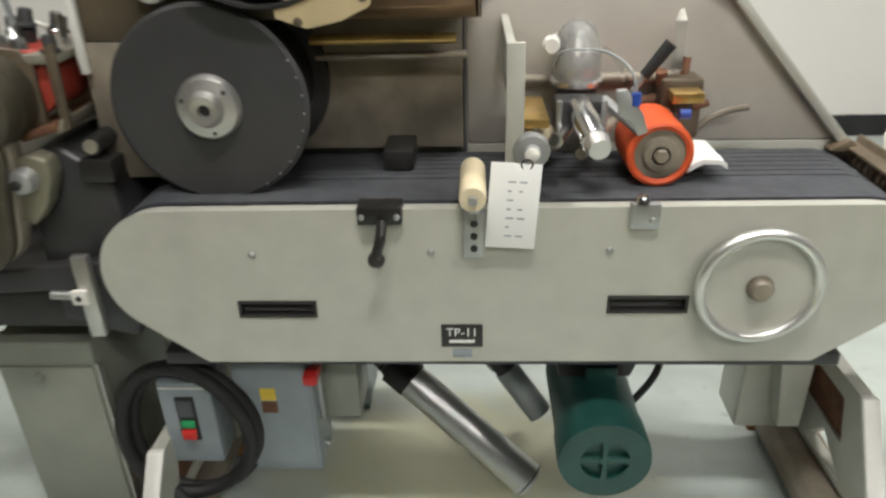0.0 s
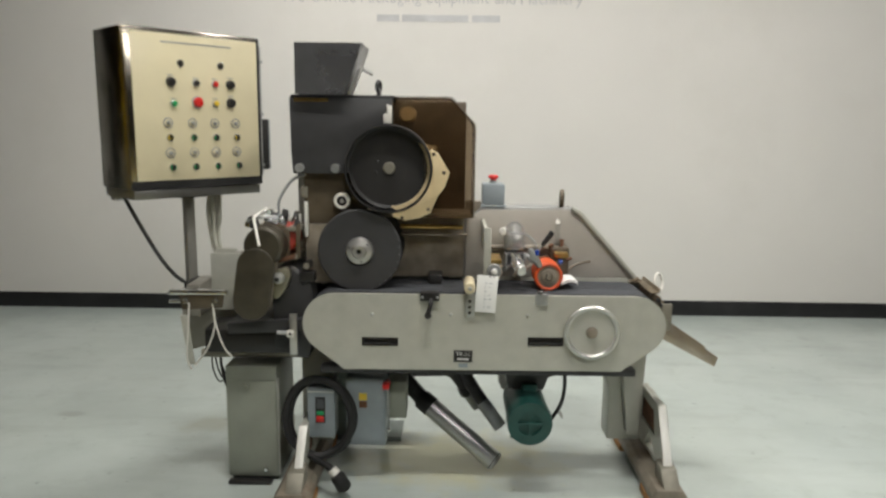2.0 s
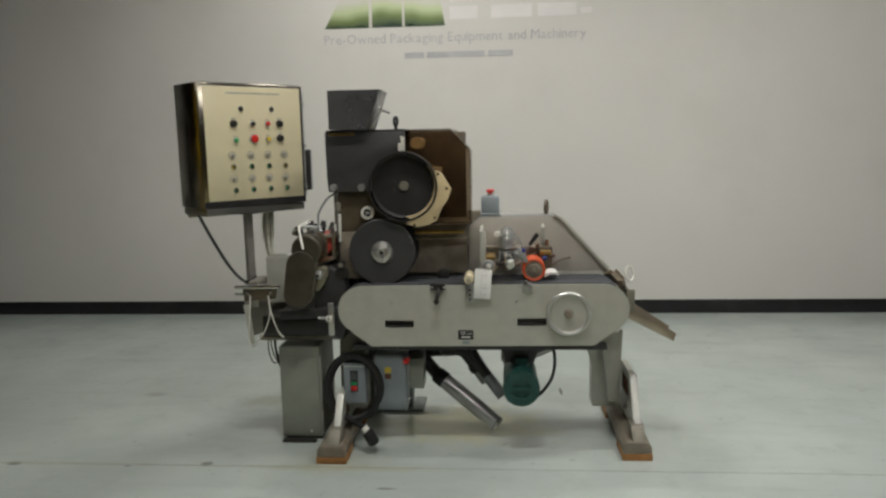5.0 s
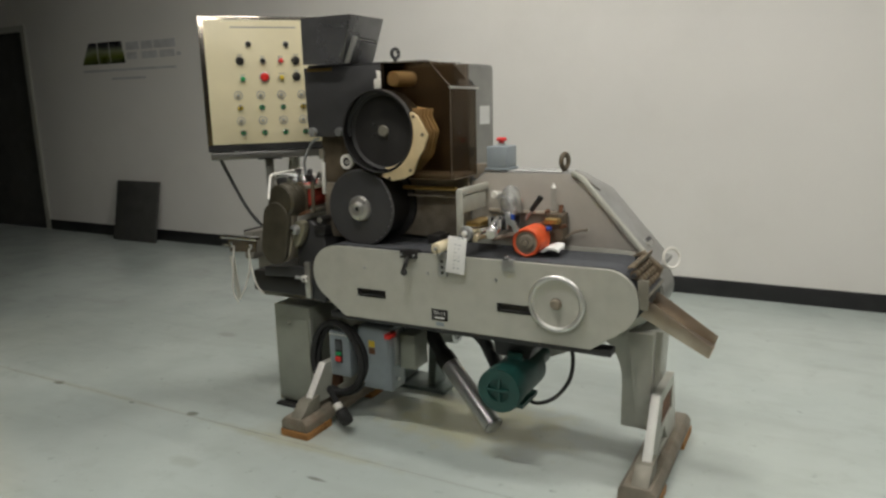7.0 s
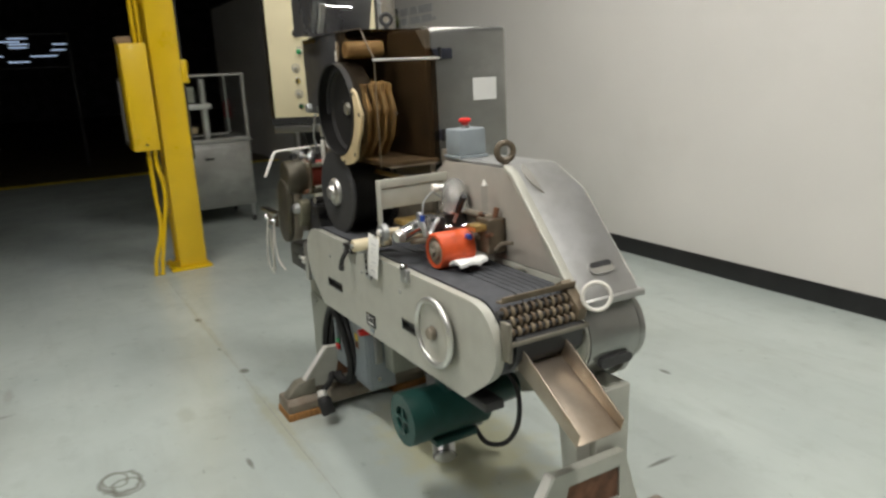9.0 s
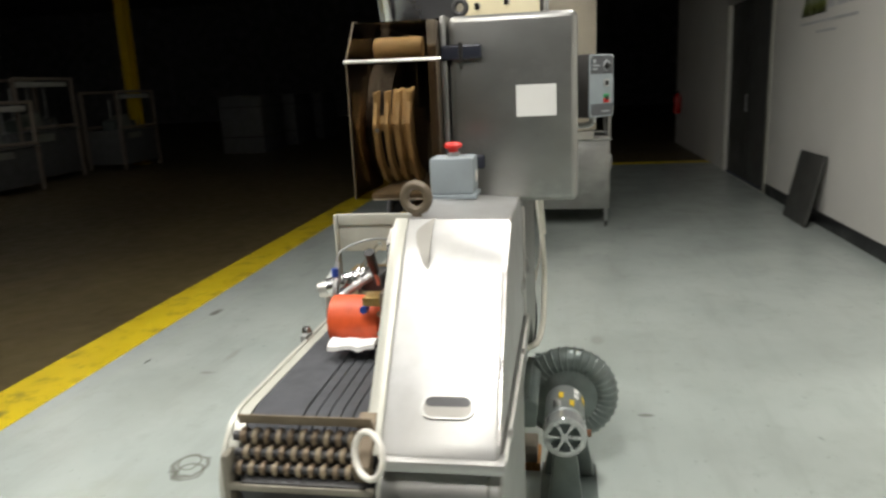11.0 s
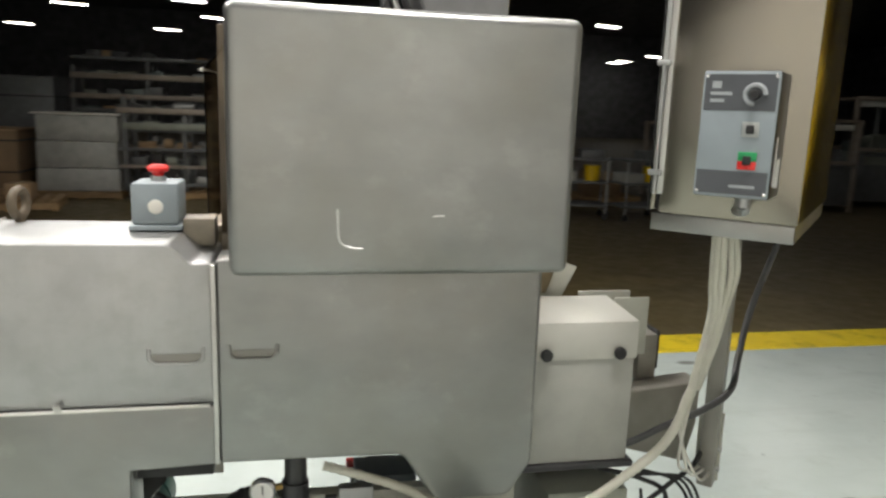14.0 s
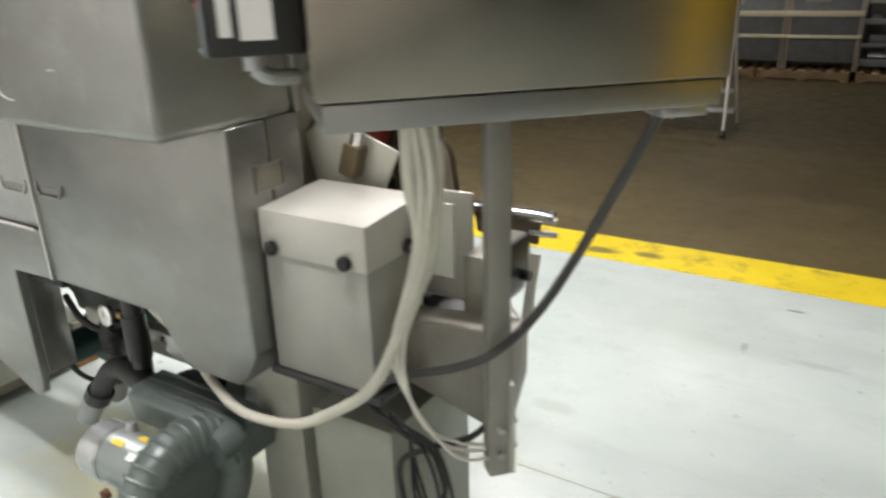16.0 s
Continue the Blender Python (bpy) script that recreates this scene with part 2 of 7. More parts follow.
def floor_material(name, colour, dark, rough, gloss_vary, scuff):
    """Sealed concrete: soft clouds of colour, small dark specks, thin streaks of dirt and a worn gloss coat."""
    m = mat(name, colour, rough, 0, 0.7, 0.012, 0.0, 25, dark, 0.0, gloss_vary, stain_scale=0.9)
    nt = m.node_tree
    L = nt.links.new
    b = nt.nodes["Principled BSDF"]
    for n in nt.nodes:
        if n.bl_idname == "ShaderNodeTexNoise":
            n.inputs["Detail"].default_value = min(n.inputs["Detail"].default_value, 2)
    out = b.inputs["Base Color"].links[0].from_socket
    tc = nt.nodes.new("ShaderNodeTexCoord")
    for scale, stretch, lo, hi, amount in ((13.0, (1, 1, 1), 0.685, 0.78, 0.7), (31.0, (1, 1.6, 1), 0.70, 0.80, 0.45)):
        mp = nt.nodes.new("ShaderNodeMapping")
        mp.inputs["Scale"].default_value = stretch
        mp.inputs["Rotation"].default_value = (0, 0, scale)
        L(tc.outputs["Object"], mp.inputs["Vector"])
        sp = nt.nodes.new("ShaderNodeTexNoise")
        sp.inputs["Scale"].default_value, sp.inputs["Detail"].default_value = scale, 3
        L(mp.outputs[0], sp.inputs["Vector"])
        rg = nt.nodes.new("ShaderNodeMapRange")
        rg.inputs["From Min"].default_value, rg.inputs["From Max"].default_value = lo, hi
        rg.inputs["To Max"].default_value = amount * scuff
        L(sp.outputs["Fac"], rg.inputs["Value"])
        mx = nt.nodes.new("ShaderNodeMix")
        mx.data_type = "RGBA"
        L(rg.outputs[0], mx.inputs[0])
        L(out, mx.inputs[6])
        mx.inputs[7].default_value = (*[c * 0.4 for c in dark], 1)
        out = mx.outputs[2]
    L(out, b.inputs["Base Color"])
    return m


def floor_marks(m, marks):
    """Stains and tints on a floor: soft-edged ovals (x, y, half width, half depth, colour, amount), ragged by noise."""
    nt = m.node_tree
    L = nt.links.new
    b = nt.nodes["Principled BSDF"]
    tc = nt.nodes.new("ShaderNodeTexCoord")
    nz = nt.nodes.new("ShaderNodeTexNoise")
    nz.inputs["Scale"].default_value, nz.inputs["Detail"].default_value = 9, 6
    L(tc.outputs["Object"], nz.inputs["Vector"])
    out = b.inputs["Base Color"].links[0].from_socket
    for x, y, w, d, colour, amount, hollow in marks:
        mp = nt.nodes.new("ShaderNodeMapping")
        mp.vector_type = "POINT"
        mp.inputs["Location"].default_value = (-x / w, -y / d, 0)
        mp.inputs["Scale"].default_value = (1 / w, 1 / d, 0)
        L(tc.outputs["Object"], mp.inputs["Vector"])
        ln = nt.nodes.new("ShaderNodeVectorMath")
        ln.operation = "LENGTH"
        L(mp.outputs[0], ln.inputs[0])
        ad = nt.nodes.new("ShaderNodeMath")
        ad.operation = "MULTIPLY_ADD"
        ad.inputs[1].default_value, ad.inputs[2].default_value = 1.1, -0.55
        L(nz.outputs["Fac"], ad.inputs[0])
        sm = nt.nodes.new("ShaderNodeMath")
        L(ln.outputs["Value"], sm.inputs[0])
        if hollow:
            sm.operation = "SUBTRACT"
            ragged = nt.nodes.new("ShaderNodeMath")
            ragged.operation = "MULTIPLY_ADD"
            ragged.inputs[1].default_value, ragged.inputs[2].default_value = 1.0, 0.3
            L(nz.outputs["Fac"], ragged.inputs[0])
            L(ragged.outputs[0], sm.inputs[1])
            ab = nt.nodes.new("ShaderNodeMath")
            ab.operation = "ABSOLUTE"
            L(sm.outputs[0], ab.inputs[0])
            src, lo, hi = ab.outputs[0], 0.02, 0.20
        else:
            L(ad.outputs[0], sm.inputs[1])
            src, lo, hi = sm.outputs[0], 0.45, 1.0
        rg = nt.nodes.new("ShaderNodeMapRange")
        rg.inputs["From Min"].default_value, rg.inputs["From Max"].default_value = lo, hi
        rg.inputs["To Min"].default_value, rg.inputs["To Max"].default_value = amount, 0
        L(src, rg.inputs["Value"])
        mx = nt.nodes.new("ShaderNodeMix")
        mx.data_type = "RGBA"
        L(rg.outputs[0], mx.inputs[0])
        L(out, mx.inputs[6])
        mx.inputs[7].default_value = (*colour, 1)
        out = mx.outputs[2]
    L(out, b.inputs["Base Color"])


def scuffed(m, layers, gloss):
    """Foot traffic on a sealed floor: clouds, rubbed blotches and long faint wheel streaks, with a gloss that follows them."""
    nt = m.node_tree
    L = nt.links.new
    b = nt.nodes["Principled BSDF"]
    tc = nt.nodes.new("ShaderNodeTexCoord")
    out = b.inputs["Base Color"].links[0].from_socket
    for scale, stretch, turn, detail, lo, hi, amount, colour in layers:
        mp = nt.nodes.new("ShaderNodeMapping")
        mp.inputs["Scale"].default_value, mp.inputs["Rotation"].default_value = stretch, (0, 0, turn)
        mp.inputs["Location"].default_value = (scale * 1.7, turn, 0)
        L(tc.outputs["Object"], mp.inputs["Vector"])
        nz = nt.nodes.new("ShaderNodeTexNoise")
        nz.inputs["Scale"].default_value, nz.inputs["Detail"].default_value, nz.inputs["Roughness"].default_value = scale, detail, 0.6
        L(mp.outputs[0], nz.inputs["Vector"])
        rg = nt.nodes.new("ShaderNodeMapRange")
        rg.inputs["From Min"].default_value, rg.inputs["From Max"].default_value, rg.inputs["To Max"].default_value = lo, hi, amount
        L(nz.outputs["Fac"], rg.inputs["Value"])
        mx = nt.nodes.new("ShaderNodeMix")
        mx.data_type = "RGBA"
        L(rg.outputs[0], mx.inputs[0])
        L(out, mx.inputs[6])
        mx.inputs[7].default_value = (*colour, 1)
        out = mx.outputs[2]
    L(out, b.inputs["Base Color"])
    gl = nt.nodes.new("ShaderNodeMapRange")
    gl.inputs["From Min"].default_value, gl.inputs["From Max"].default_value = 0.35, 0.65
    gl.inputs["To Min"].default_value, gl.inputs["To Max"].default_value = gloss
    L(nz.outputs["Fac"], gl.inputs["Value"])
    L(gl.outputs[0], b.inputs["Roughness"])


FLOOR = floor_material("pale_green_grey_epoxy", (0.49, 0.545, 0.51), (0.41, 0.45, 0.40), 0.27, 0.0, 0.9)
scuffed(FLOOR, [(0.8, (1, 1, 1), 0.0, 2, 0.40, 0.66, 0.55, (0.405, 0.46, 0.435)), (2.2, (1, 1.3, 1), 0.6, 4, 0.45, 0.72, 0.50, (0.395, 0.44, 0.405)), (3.2, (0.35, 2.0, 1), 0.35, 3, 0.52, 0.74, 0.40, (0.37, 0.40, 0.37)),
                (5.5, (1, 1, 1), 0.9, 6, 0.56, 0.74, 0.45, (0.36, 0.39, 0.355)), (14.0, (1, 1.5, 1), 1.1, 4, 0.66, 0.76, 0.65, (0.23, 0.25, 0.22)), (1.7, (1, 1, 1), 2.0, 3, 0.42, 0.75, 0.30, (0.56, 0.61, 0.575))], (0.20, 0.262))
# the first oval is a broad yellowish tint under the machine
floor_marks(FLOOR, [(0.75, 0.38, 0.62, 0.36, (0.52, 0.49, 0.27), 0.6, False), (0.23, -0.95, 0.11, 0.10, (0.15, 0.15, 0.12), 0.7, True), (0.28, -0.93, 0.075, 0.085, (0.15, 0.15, 0.12), 0.6, True), (0.20, -0.97, 0.08, 0.055, (0.18, 0.18, 0.14), 0.6, True),
                    (0.9, -1.2, 0.7, 0.25, (0.40, 0.41, 0.30), 0.22, False), (-0.5, -1.5, 0.5, 0.4, (0.38, 0.41, 0.36), 0.25, False), (2.1, 0.6, 0.5, 0.7, (0.38, 0.41, 0.36), 0.22, False), (-1.3, 0.9, 0.6, 0.5, (0.38, 0.42, 0.38), 0.22, False), (0.4, 2.2, 1.0, 0.35, (0.39, 0.42, 0.37), 0.2, False),
                    (1.385, 0.98, 0.012, 0.09, (0.12, 0.12, 0.10), 0.8, False), (0.77, 1.66, 0.05, 0.02, (0.12, 0.12, 0.10), 0.7, False),
                    (-1.9, -1.9, 0.10, 0.04, (0.10, 0.09, 0.07), 0.7, False), (-0.6, 0.75, 0.20, 0.12, (0.36, 0.34, 0.24), 0.4, False),
                    (0.1, -0.15, 0.35, 0.18, (0.36, 0.36, 0.28), 0.35, False),
                    (-1.5, -0.22, 1.1, 0.03, (0.40, 0.39, 0.27), 0.3, False), (0.1, -0.23, 0.7, 0.05, (0.40, 0.39, 0.25), 0.4, False), (-1.05, -0.24, 0.03, 0.015, (0.16, 0.16, 0.13), 0.6, False), (-0.62, -0.20, 0.04, 0.03, (0.14, 0.14, 0.10), 0.7, False), (-1.7, -0.23, 0.05, 0.025, (0.14, 0.14, 0.10), 0.7, False),
                    (-0.49, 0.83, 0.05, 0.014, (0.14, 0.14, 0.12), 0.7, False), (-0.41, 1.06, 0.02, 0.045, (0.18, 0.18, 0.15), 0.7, False), (0.40, -0.45, 0.06, 0.015, (0.15, 0.15, 0.12), 0.7, False), (-1.43, 0.87, 0.10, 0.05, (0.33, 0.35, 0.31), 0.5, False),
                    (-0.26, -0.59, 0.12, 0.05, (0.34, 0.36, 0.31), 0.45, False), (-1.06, -1.37, 0.16, 0.03, (0.33, 0.34, 0.30), 0.5, False), (-0.937, -1.87, 0.05, 0.012, (0.10, 0.10, 0.085), 0.85, False), (-0.786, -1.40, 0.02, 0.05, (0.25, 0.26, 0.23), 0.6, False)])
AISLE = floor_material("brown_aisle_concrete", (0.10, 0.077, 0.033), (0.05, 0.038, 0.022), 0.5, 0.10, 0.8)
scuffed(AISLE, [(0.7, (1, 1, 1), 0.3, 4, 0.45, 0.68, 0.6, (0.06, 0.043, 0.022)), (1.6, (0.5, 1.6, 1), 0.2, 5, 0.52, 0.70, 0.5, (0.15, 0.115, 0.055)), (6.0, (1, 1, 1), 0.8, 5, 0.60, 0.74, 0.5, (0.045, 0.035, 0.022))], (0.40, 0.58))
LINE = mat("yellow_floor_line", (0.74, 0.56, 0.02), 0.4, 0, 3, 0.08, 0.05, 40, (0.14, 0.115, 0.05), 0.75, stain_scale=4.5)
floor_marks(LINE, [(0.13, -2.22, 0.14, 0.06, (0.10, 0.085, 0.05), 0.85, False), (0.527, -2.295, 0.11, 0.05, (0.10, 0.085, 0.05), 0.85, False), (-0.14, -2.26, 0.10, 0.06, (0.10, 0.085, 0.05), 0.85, False),
                   (0.776, -2.234, 0.12, 0.05, (0.10, 0.085, 0.05), 0.85, False), (0.278, -2.272, 0.05, 0.02, (0.10, 0.085, 0.05), 0.8, False), (1.2, -2.26, 0.09, 0.03, (0.10, 0.085, 0.05), 0.8, False)])


# ---- mesh helpers ----
def xf(bm, verts, m):
    bmesh.ops.transform(bm, matrix=m, verts=verts)


def bevel_new(bm, faces, width, seg=2):
    edges = list({e for f in faces for e in f.edges if len(e.link_faces) == 2 and e.calc_face_angle(0) > 0.5})
    if width > 0 and edges:
        bmesh.ops.bevel(bm, geom=edges, offset=width, segments=seg, affect="EDGES", profile=0.5, clamp_overlap=True)


def box(lo, hi, bevel=0.0, bm=None, seg=2):
    out = bm or bmesh.new()
    tmp = bmesh.new()
    r = bmesh.ops.create_cube(tmp, size=1)
    size = [b - a for a, b in zip(lo, hi)]
    mid = [(a + b) / 2 for a, b in zip(lo, hi)]
    xf(tmp, r["verts"], Matrix.Translation(mid) @ Matrix.Diagonal((*size, 1)))
    bevel_new(tmp, tmp.faces[:], bevel, seg)
    return merge(out, tmp)


def merge(out, tmp, m=None):
    me = bpy.data.meshes.new("tmp")
    if m is not None:
        tmp.transform(m)
    tmp.to_mesh(me)
    tmp.free()
    out.from_mesh(me)
    bpy.data.meshes.remove(me)
    return out


AXES = {"x": lambda u, v, w: (w, u, v), "y": lambda u, v, w: (u, w, v), "z": lambda u, v, w: (u, v, w)}


def prism(pts, axis, a, b, bevel=0.0, bm=None, seg=2):
    """A polygon pushed along an axis from a to b. Points are (y, z) for x, (x, z) for y, (x, y) for z."""
    out = bm or bmesh.new()
    tmp = bmesh.new()
    f = AXES[axis]
    lo = [tmp.verts.new(f(u, v, a)) for u, v in pts]
    hi = [tmp.verts.new(f(u, v, b)) for u, v in pts]
    tmp.faces.new(lo)
    tmp.faces.new(hi[::-1])
    n = len(pts)
    for i in range(n):
        tmp.faces.new((lo[i], hi[i], hi[(i + 1) % n], lo[(i + 1) % n]))
    bmesh.ops.recalc_face_normals(tmp, faces=tmp.faces[:])
    bevel_new(tmp, tmp.faces[:], bevel, seg)
    return merge(out, tmp)


def cyl(p0, p1, r, r2=None, seg=28, bm=None, bevel=0.0):
    out = bm or bmesh.new()
    tmp = bmesh.new()
    p0, p1 = Vector(p0), Vector(p1)
    d = p1 - p0
    bmesh.ops.create_cone(tmp, cap_ends=True, segments=seg, radius1=r, radius2=r if r2 is None else r2, depth=d.length)
    bevel_new(tmp, tmp.faces[:], bevel, 2) if bevel else None
    return merge(out, tmp, Matrix.Translation((p0 + p1) / 2) @ d.to_track_quat("Z", "Y").to_matrix().to_4x4())


def lathe(profile, at, way, seg=32, bm=None):
    """A profile of (radius, height) turned round the line from at along way."""
    out = bm or bmesh.new()
    tmp = bmesh.new()
    rings = []
    for r, h in profile:
        if r < 1e-5:
            rings.append([tmp.verts.new((0, 0, h))])
        else:
            rings.append([tmp.verts.new((r * math.cos(2 * math.pi * i / seg), r * math.sin(2 * math.pi * i / seg), h)) for i in range(seg)])
    for a, b in zip(rings, rings[1:]):
        for i in range(seg):
            j = (i + 1) % seg
            quad = [a[i % len(a)], a[j % len(a)], b[j % len(b)], b[i % len(b)]]
            quad = list(dict.fromkeys(quad))
            if len(quad) > 2:
                tmp.faces.new(quad)
    bmesh.ops.recalc_face_normals(tmp, faces=tmp.faces[:])
    return merge(out, tmp, Matrix.Translation(at) @ Vector(way).to_track_quat("Z", "Y").to_matrix().to_4x4())


def smooth_path(pts, steps=8):
    """A Catmull-Rom line through points."""
    p = [Vector(q) for q in pts]
    p = [2 * p[0] - p[1], *p, 2 * p[-1] - p[-2]]
    out = []
    for i in range(1, len(p) - 2):
        for k in range(steps):
            t = k / steps
            a, b, c, d = p[i - 1:i + 3]
            out.append(0.5 * (2 * b + (c - a) * t + (2 * a - 5 * b + 4 * c - d) * t * t + (3 * b - a - 3 * c + d) * t ** 3))
    return out + [p[-2]]


def tube(pts, r, seg=10, bm=None, steps=8, ribs=0.0, rib_len=0.02, closed_ends=True):
    """A hose through points; ribs: depth of rings along it."""
    out = bm or bmesh.new()
    tmp = bmesh.new()
    line = smooth_path(pts, steps) if steps > 1 else [Vector(q) for q in pts]
    if ribs:
        fine = []
        for a, b in zip(line, line[1:]):
            n = max(1, round((b - a).length / (rib_len / 2)))
            fine += [a.lerp(b, k / n) for k in range(n)]
        line = fine + [line[-1]]
    side = None
    rings = []
    for i, q in enumerate(line):
        d = (line[min(i + 1, len(line) - 1)] - line[max(i - 1, 0)]).normalized()
        if side is None:
            side = d.orthogonal().normalized()
        side = (side - d * side.dot(d)).normalized()
        up = d.cross(side)
        rr = r + (ribs if i % 2 else 0)
        rings.append([tmp.verts.new(q + rr * (math.cos(2 * math.pi * k / seg) * side + math.sin(2 * math.pi * k / seg) * up)) for k in range(seg)])
    for a, b in zip(rings, rings[1:]):
        for k in range(seg):
            tmp.faces.new((a[k], a[(k + 1) % seg], b[(k + 1) % seg], b[k]))
    if closed_ends:
        tmp.faces.new(rings[0][::-1])
        tmp.faces.new(rings[-1])
    return merge(out, tmp)


def torus(at, way, R, r, seg=32, ring=10, bm=None, arc=1.0):
    out = bm or bmesh.new()
    q = Vector(way).to_track_quat("Z", "Y").to_matrix()
    n = seg if arc >= 1 else seg + 1
    pts = [Vector(at) + q @ Vector((R * math.cos(2 * math.pi * arc * i / seg), R * math.sin(2 * math.pi * arc * i / seg), 0)) for i in range(n)]
    tmp = bmesh.new()
    rings = []
    for i in range(n):
        c = q @ Vector((math.cos(2 * math.pi * arc * i / seg), math.sin(2 * math.pi * arc * i / seg), 0))
        w = Vector(way).normalized()
        rings.append([tmp.verts.new(pts[i] + r * (math.cos(2 * math.pi * k / ring) * c + math.sin(2 * math.pi * k / ring) * w)) for k in range(ring)])
    for i in range(n if arc >= 1 else n - 1):
        a, b = rings[i], rings[(i + 1) % n]
        for k in range(ring):
            tmp.faces.new((a[k], b[k], b[(k + 1) % ring], a[(k + 1) % ring]))
    bmesh.ops.recalc_face_normals(tmp, faces=tmp.faces[:])
    return merge(out, tmp)


def turned(bm, m):
    bm.transform(m)
    return bm


def thing(name, at, label, category, group=""):
    ob = new(name)
    ob.location = at
    ob.empty_display_size = 0.05
    return tagged(ob, label, category, group)


def finish(ob, me, material, angle=0.6):
    me.materials.append(material)
    me.polygons.foreach_set("use_smooth", [True] * len(me.polygons))
    me.set_sharp_from_angle(angle=angle)


def world_of(ob):
    m = Matrix.Translation(ob.location) if ob.type == "EMPTY" else Matrix.Identity(4)
    return m


def part(name, bm, material, parent, label=""):
    """One mesh, given in world places, as a part of a thing or of a part."""
    me = bpy.data.meshes.new(name)
    bm.to_mesh(me)
    bm.free()
    ob = new(name, me)
    finish(ob, me, material)
    ob.parent = parent
    if parent is not None and parent.type == "EMPTY":
        ob.matrix_parent_inverse = world_of(parent).inverted()
    return tagged(ob, label) if label else ob


def solo(name, bm, material, label="", category="", group="", kind=""):
    """A thing or piece of the setting that is a single mesh."""
    me = bpy.data.meshes.new(name)
    bm.to_mesh(me)
    bm.free()
    ob = new(name, me)
    finish(ob, me, material)
    return tagged(ob, label, category, group, kind)


def arc(cx, cy, r, a0, a1, n=12):
    return [(cx + r * math.cos(radians(a0 + (a1 - a0) * i / n)), cy + r * math.sin(radians(a0 + (a1 - a0) * i / n))) for i in range(n + 1)]


def slot_shape(x0, x1, z0, z1, n=8):
    r = (z1 - z0) / 2
    return arc(x1 - r, z0 + r, r, -90, 90, n) + arc(x0 + r, z0 + r, r, 90, 270, n)


def words(name, text, size, m, material, parent, depth=0.0006, align="CENTER"):
    """Raised lettering as a mesh; m carries it from the plane it is written in."""
    cu = bpy.data.curves.new(name, "FONT")
    cu.body, cu.size, cu.extrude, cu.align_x, cu.align_y, cu.resolution_u = text, size, depth, align, "CENTER", 2
    tmp = bpy.data.objects.new(name, cu)
    scene.collection.objects.link(tmp)
    me = bpy.data.meshes.new_from_object(tmp.evaluated_get(bpy.context.evaluated_depsgraph_get()))
    bpy.data.objects.remove(tmp)
    bpy.data.curves.remove(cu)
    me.transform(m)
    ob = new(name, me)
    me.materials.clear()
    me.materials.append(material)
    ob.parent = parent
    if parent is not None and parent.type == "EMPTY":
        ob.matrix_parent_inverse = world_of(parent).inverted()
    return ob


def sheet(outer, holes, axis, a, b, bm=None):
    """A plate with openings that go right through it, pushed along an axis from a to b."""
    out = bm or bmesh.new()
    tmp = bmesh.new()
    f = AXES[axis]
    loops = []
    for ring in (outer, *holes):
        vs = [tmp.verts.new(f(u, v, a)) for u, v in ring]
        loops.append([tmp.edges.new((vs[i], vs[(i + 1) % len(vs)])) for i in range(len(vs))])
    bmesh.ops.triangle_fill(tmp, use_beauty=True, use_dissolve=False, edges=tmp.edges[:])
    r = bmesh.ops.extrude_face_region(tmp, geom=tmp.faces[:])
    d = Vector(f(0, 0, b)) - Vector(f(0, 0, a))
    bmesh.ops.translate(tmp, vec=d, verts=[g for g in r["geom"] if isinstance(g, bmesh.types.BMVert)])
    bmesh.ops.recalc_face_normals(tmp, faces=tmp.faces[:])
    return merge(out, tmp)


def shell(pts, axis, a, b, bevel=0.01, bm=None):
    return prism(pts, axis, a, b, bevel, bm, 3)


def rect(u0, u1, v0, v1):
    return [(u0, v0), (u1, v0), (u1, v1), (u0, v1)]


def hexbolt(at, way, r, h, bm=None):
    return lathe([(0, 0), (r, 0), (r, h * 0.8), (r * 0.85, h), (0, h)], at, way, 6, bm)


def dome(at, way, r, h, bm=None, seg=14):
    return lathe([(r, 0), (r * 0.95, h * 0.5), (r * 0.6, h * 0.9), (0, h)], at, way, seg, bm)


def word_row(text, width, m, material, parent):
    """A centred line of writing of a given width, each letter a part of its own."""
    made, x = [], 0.0
    for ch in text:
        if ch == " ":
            x += 0.30
            continue
        ob = words("letter", ch, 1.0, Matrix.Identity(4), material, parent, depth=0.005, align="LEFT")
        xs = [v.co.x for v in ob.data.vertices]
        made.append((ob, x - min(xs)))
        x += max(xs) - min(xs) + 0.085
    k = width / x
    for ob, x0 in made:
        ob.data.transform(m @ Matrix.Diagonal((k, k, 0.12, 1)) @ Matrix.Translation((x0 - x / 2, 0, 0)))


# ---- the hall ----
X0 = -11.1
WY = 3.26
TOP = 3.24
solo("floor", box((X0, -2.47, -0.1), (12, WY, 0)), FLOOR, "pale green-grey sealed concrete floor with scuffs", "floor", kind="structure")
JOINT = mat("filled_floor_joint", (0.30, 0.31, 0.28), 0.6, 0, 20, 0.3, 0.1, 60, (0.16, 0.155, 0.135), 0.7, stain_scale=5)
solo("floor_joint", prism([(X0, -0.223), (-2.7, -0.221), (-0.4, -0.225), (1.0, -0.222), (12, -0.224), (12, -0.221), (1.0, -0.219), (-0.4, -0.222), (-2.7, -0.218), (X0, -0.220)], "z", -0.05, 0.0008), JOINT, "thin dark filled joint in the concrete floor", "floor joint", kind="structure")
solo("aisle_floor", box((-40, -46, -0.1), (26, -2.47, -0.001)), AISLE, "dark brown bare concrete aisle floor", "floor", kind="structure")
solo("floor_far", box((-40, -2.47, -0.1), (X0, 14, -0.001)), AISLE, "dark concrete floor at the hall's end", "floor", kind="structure")
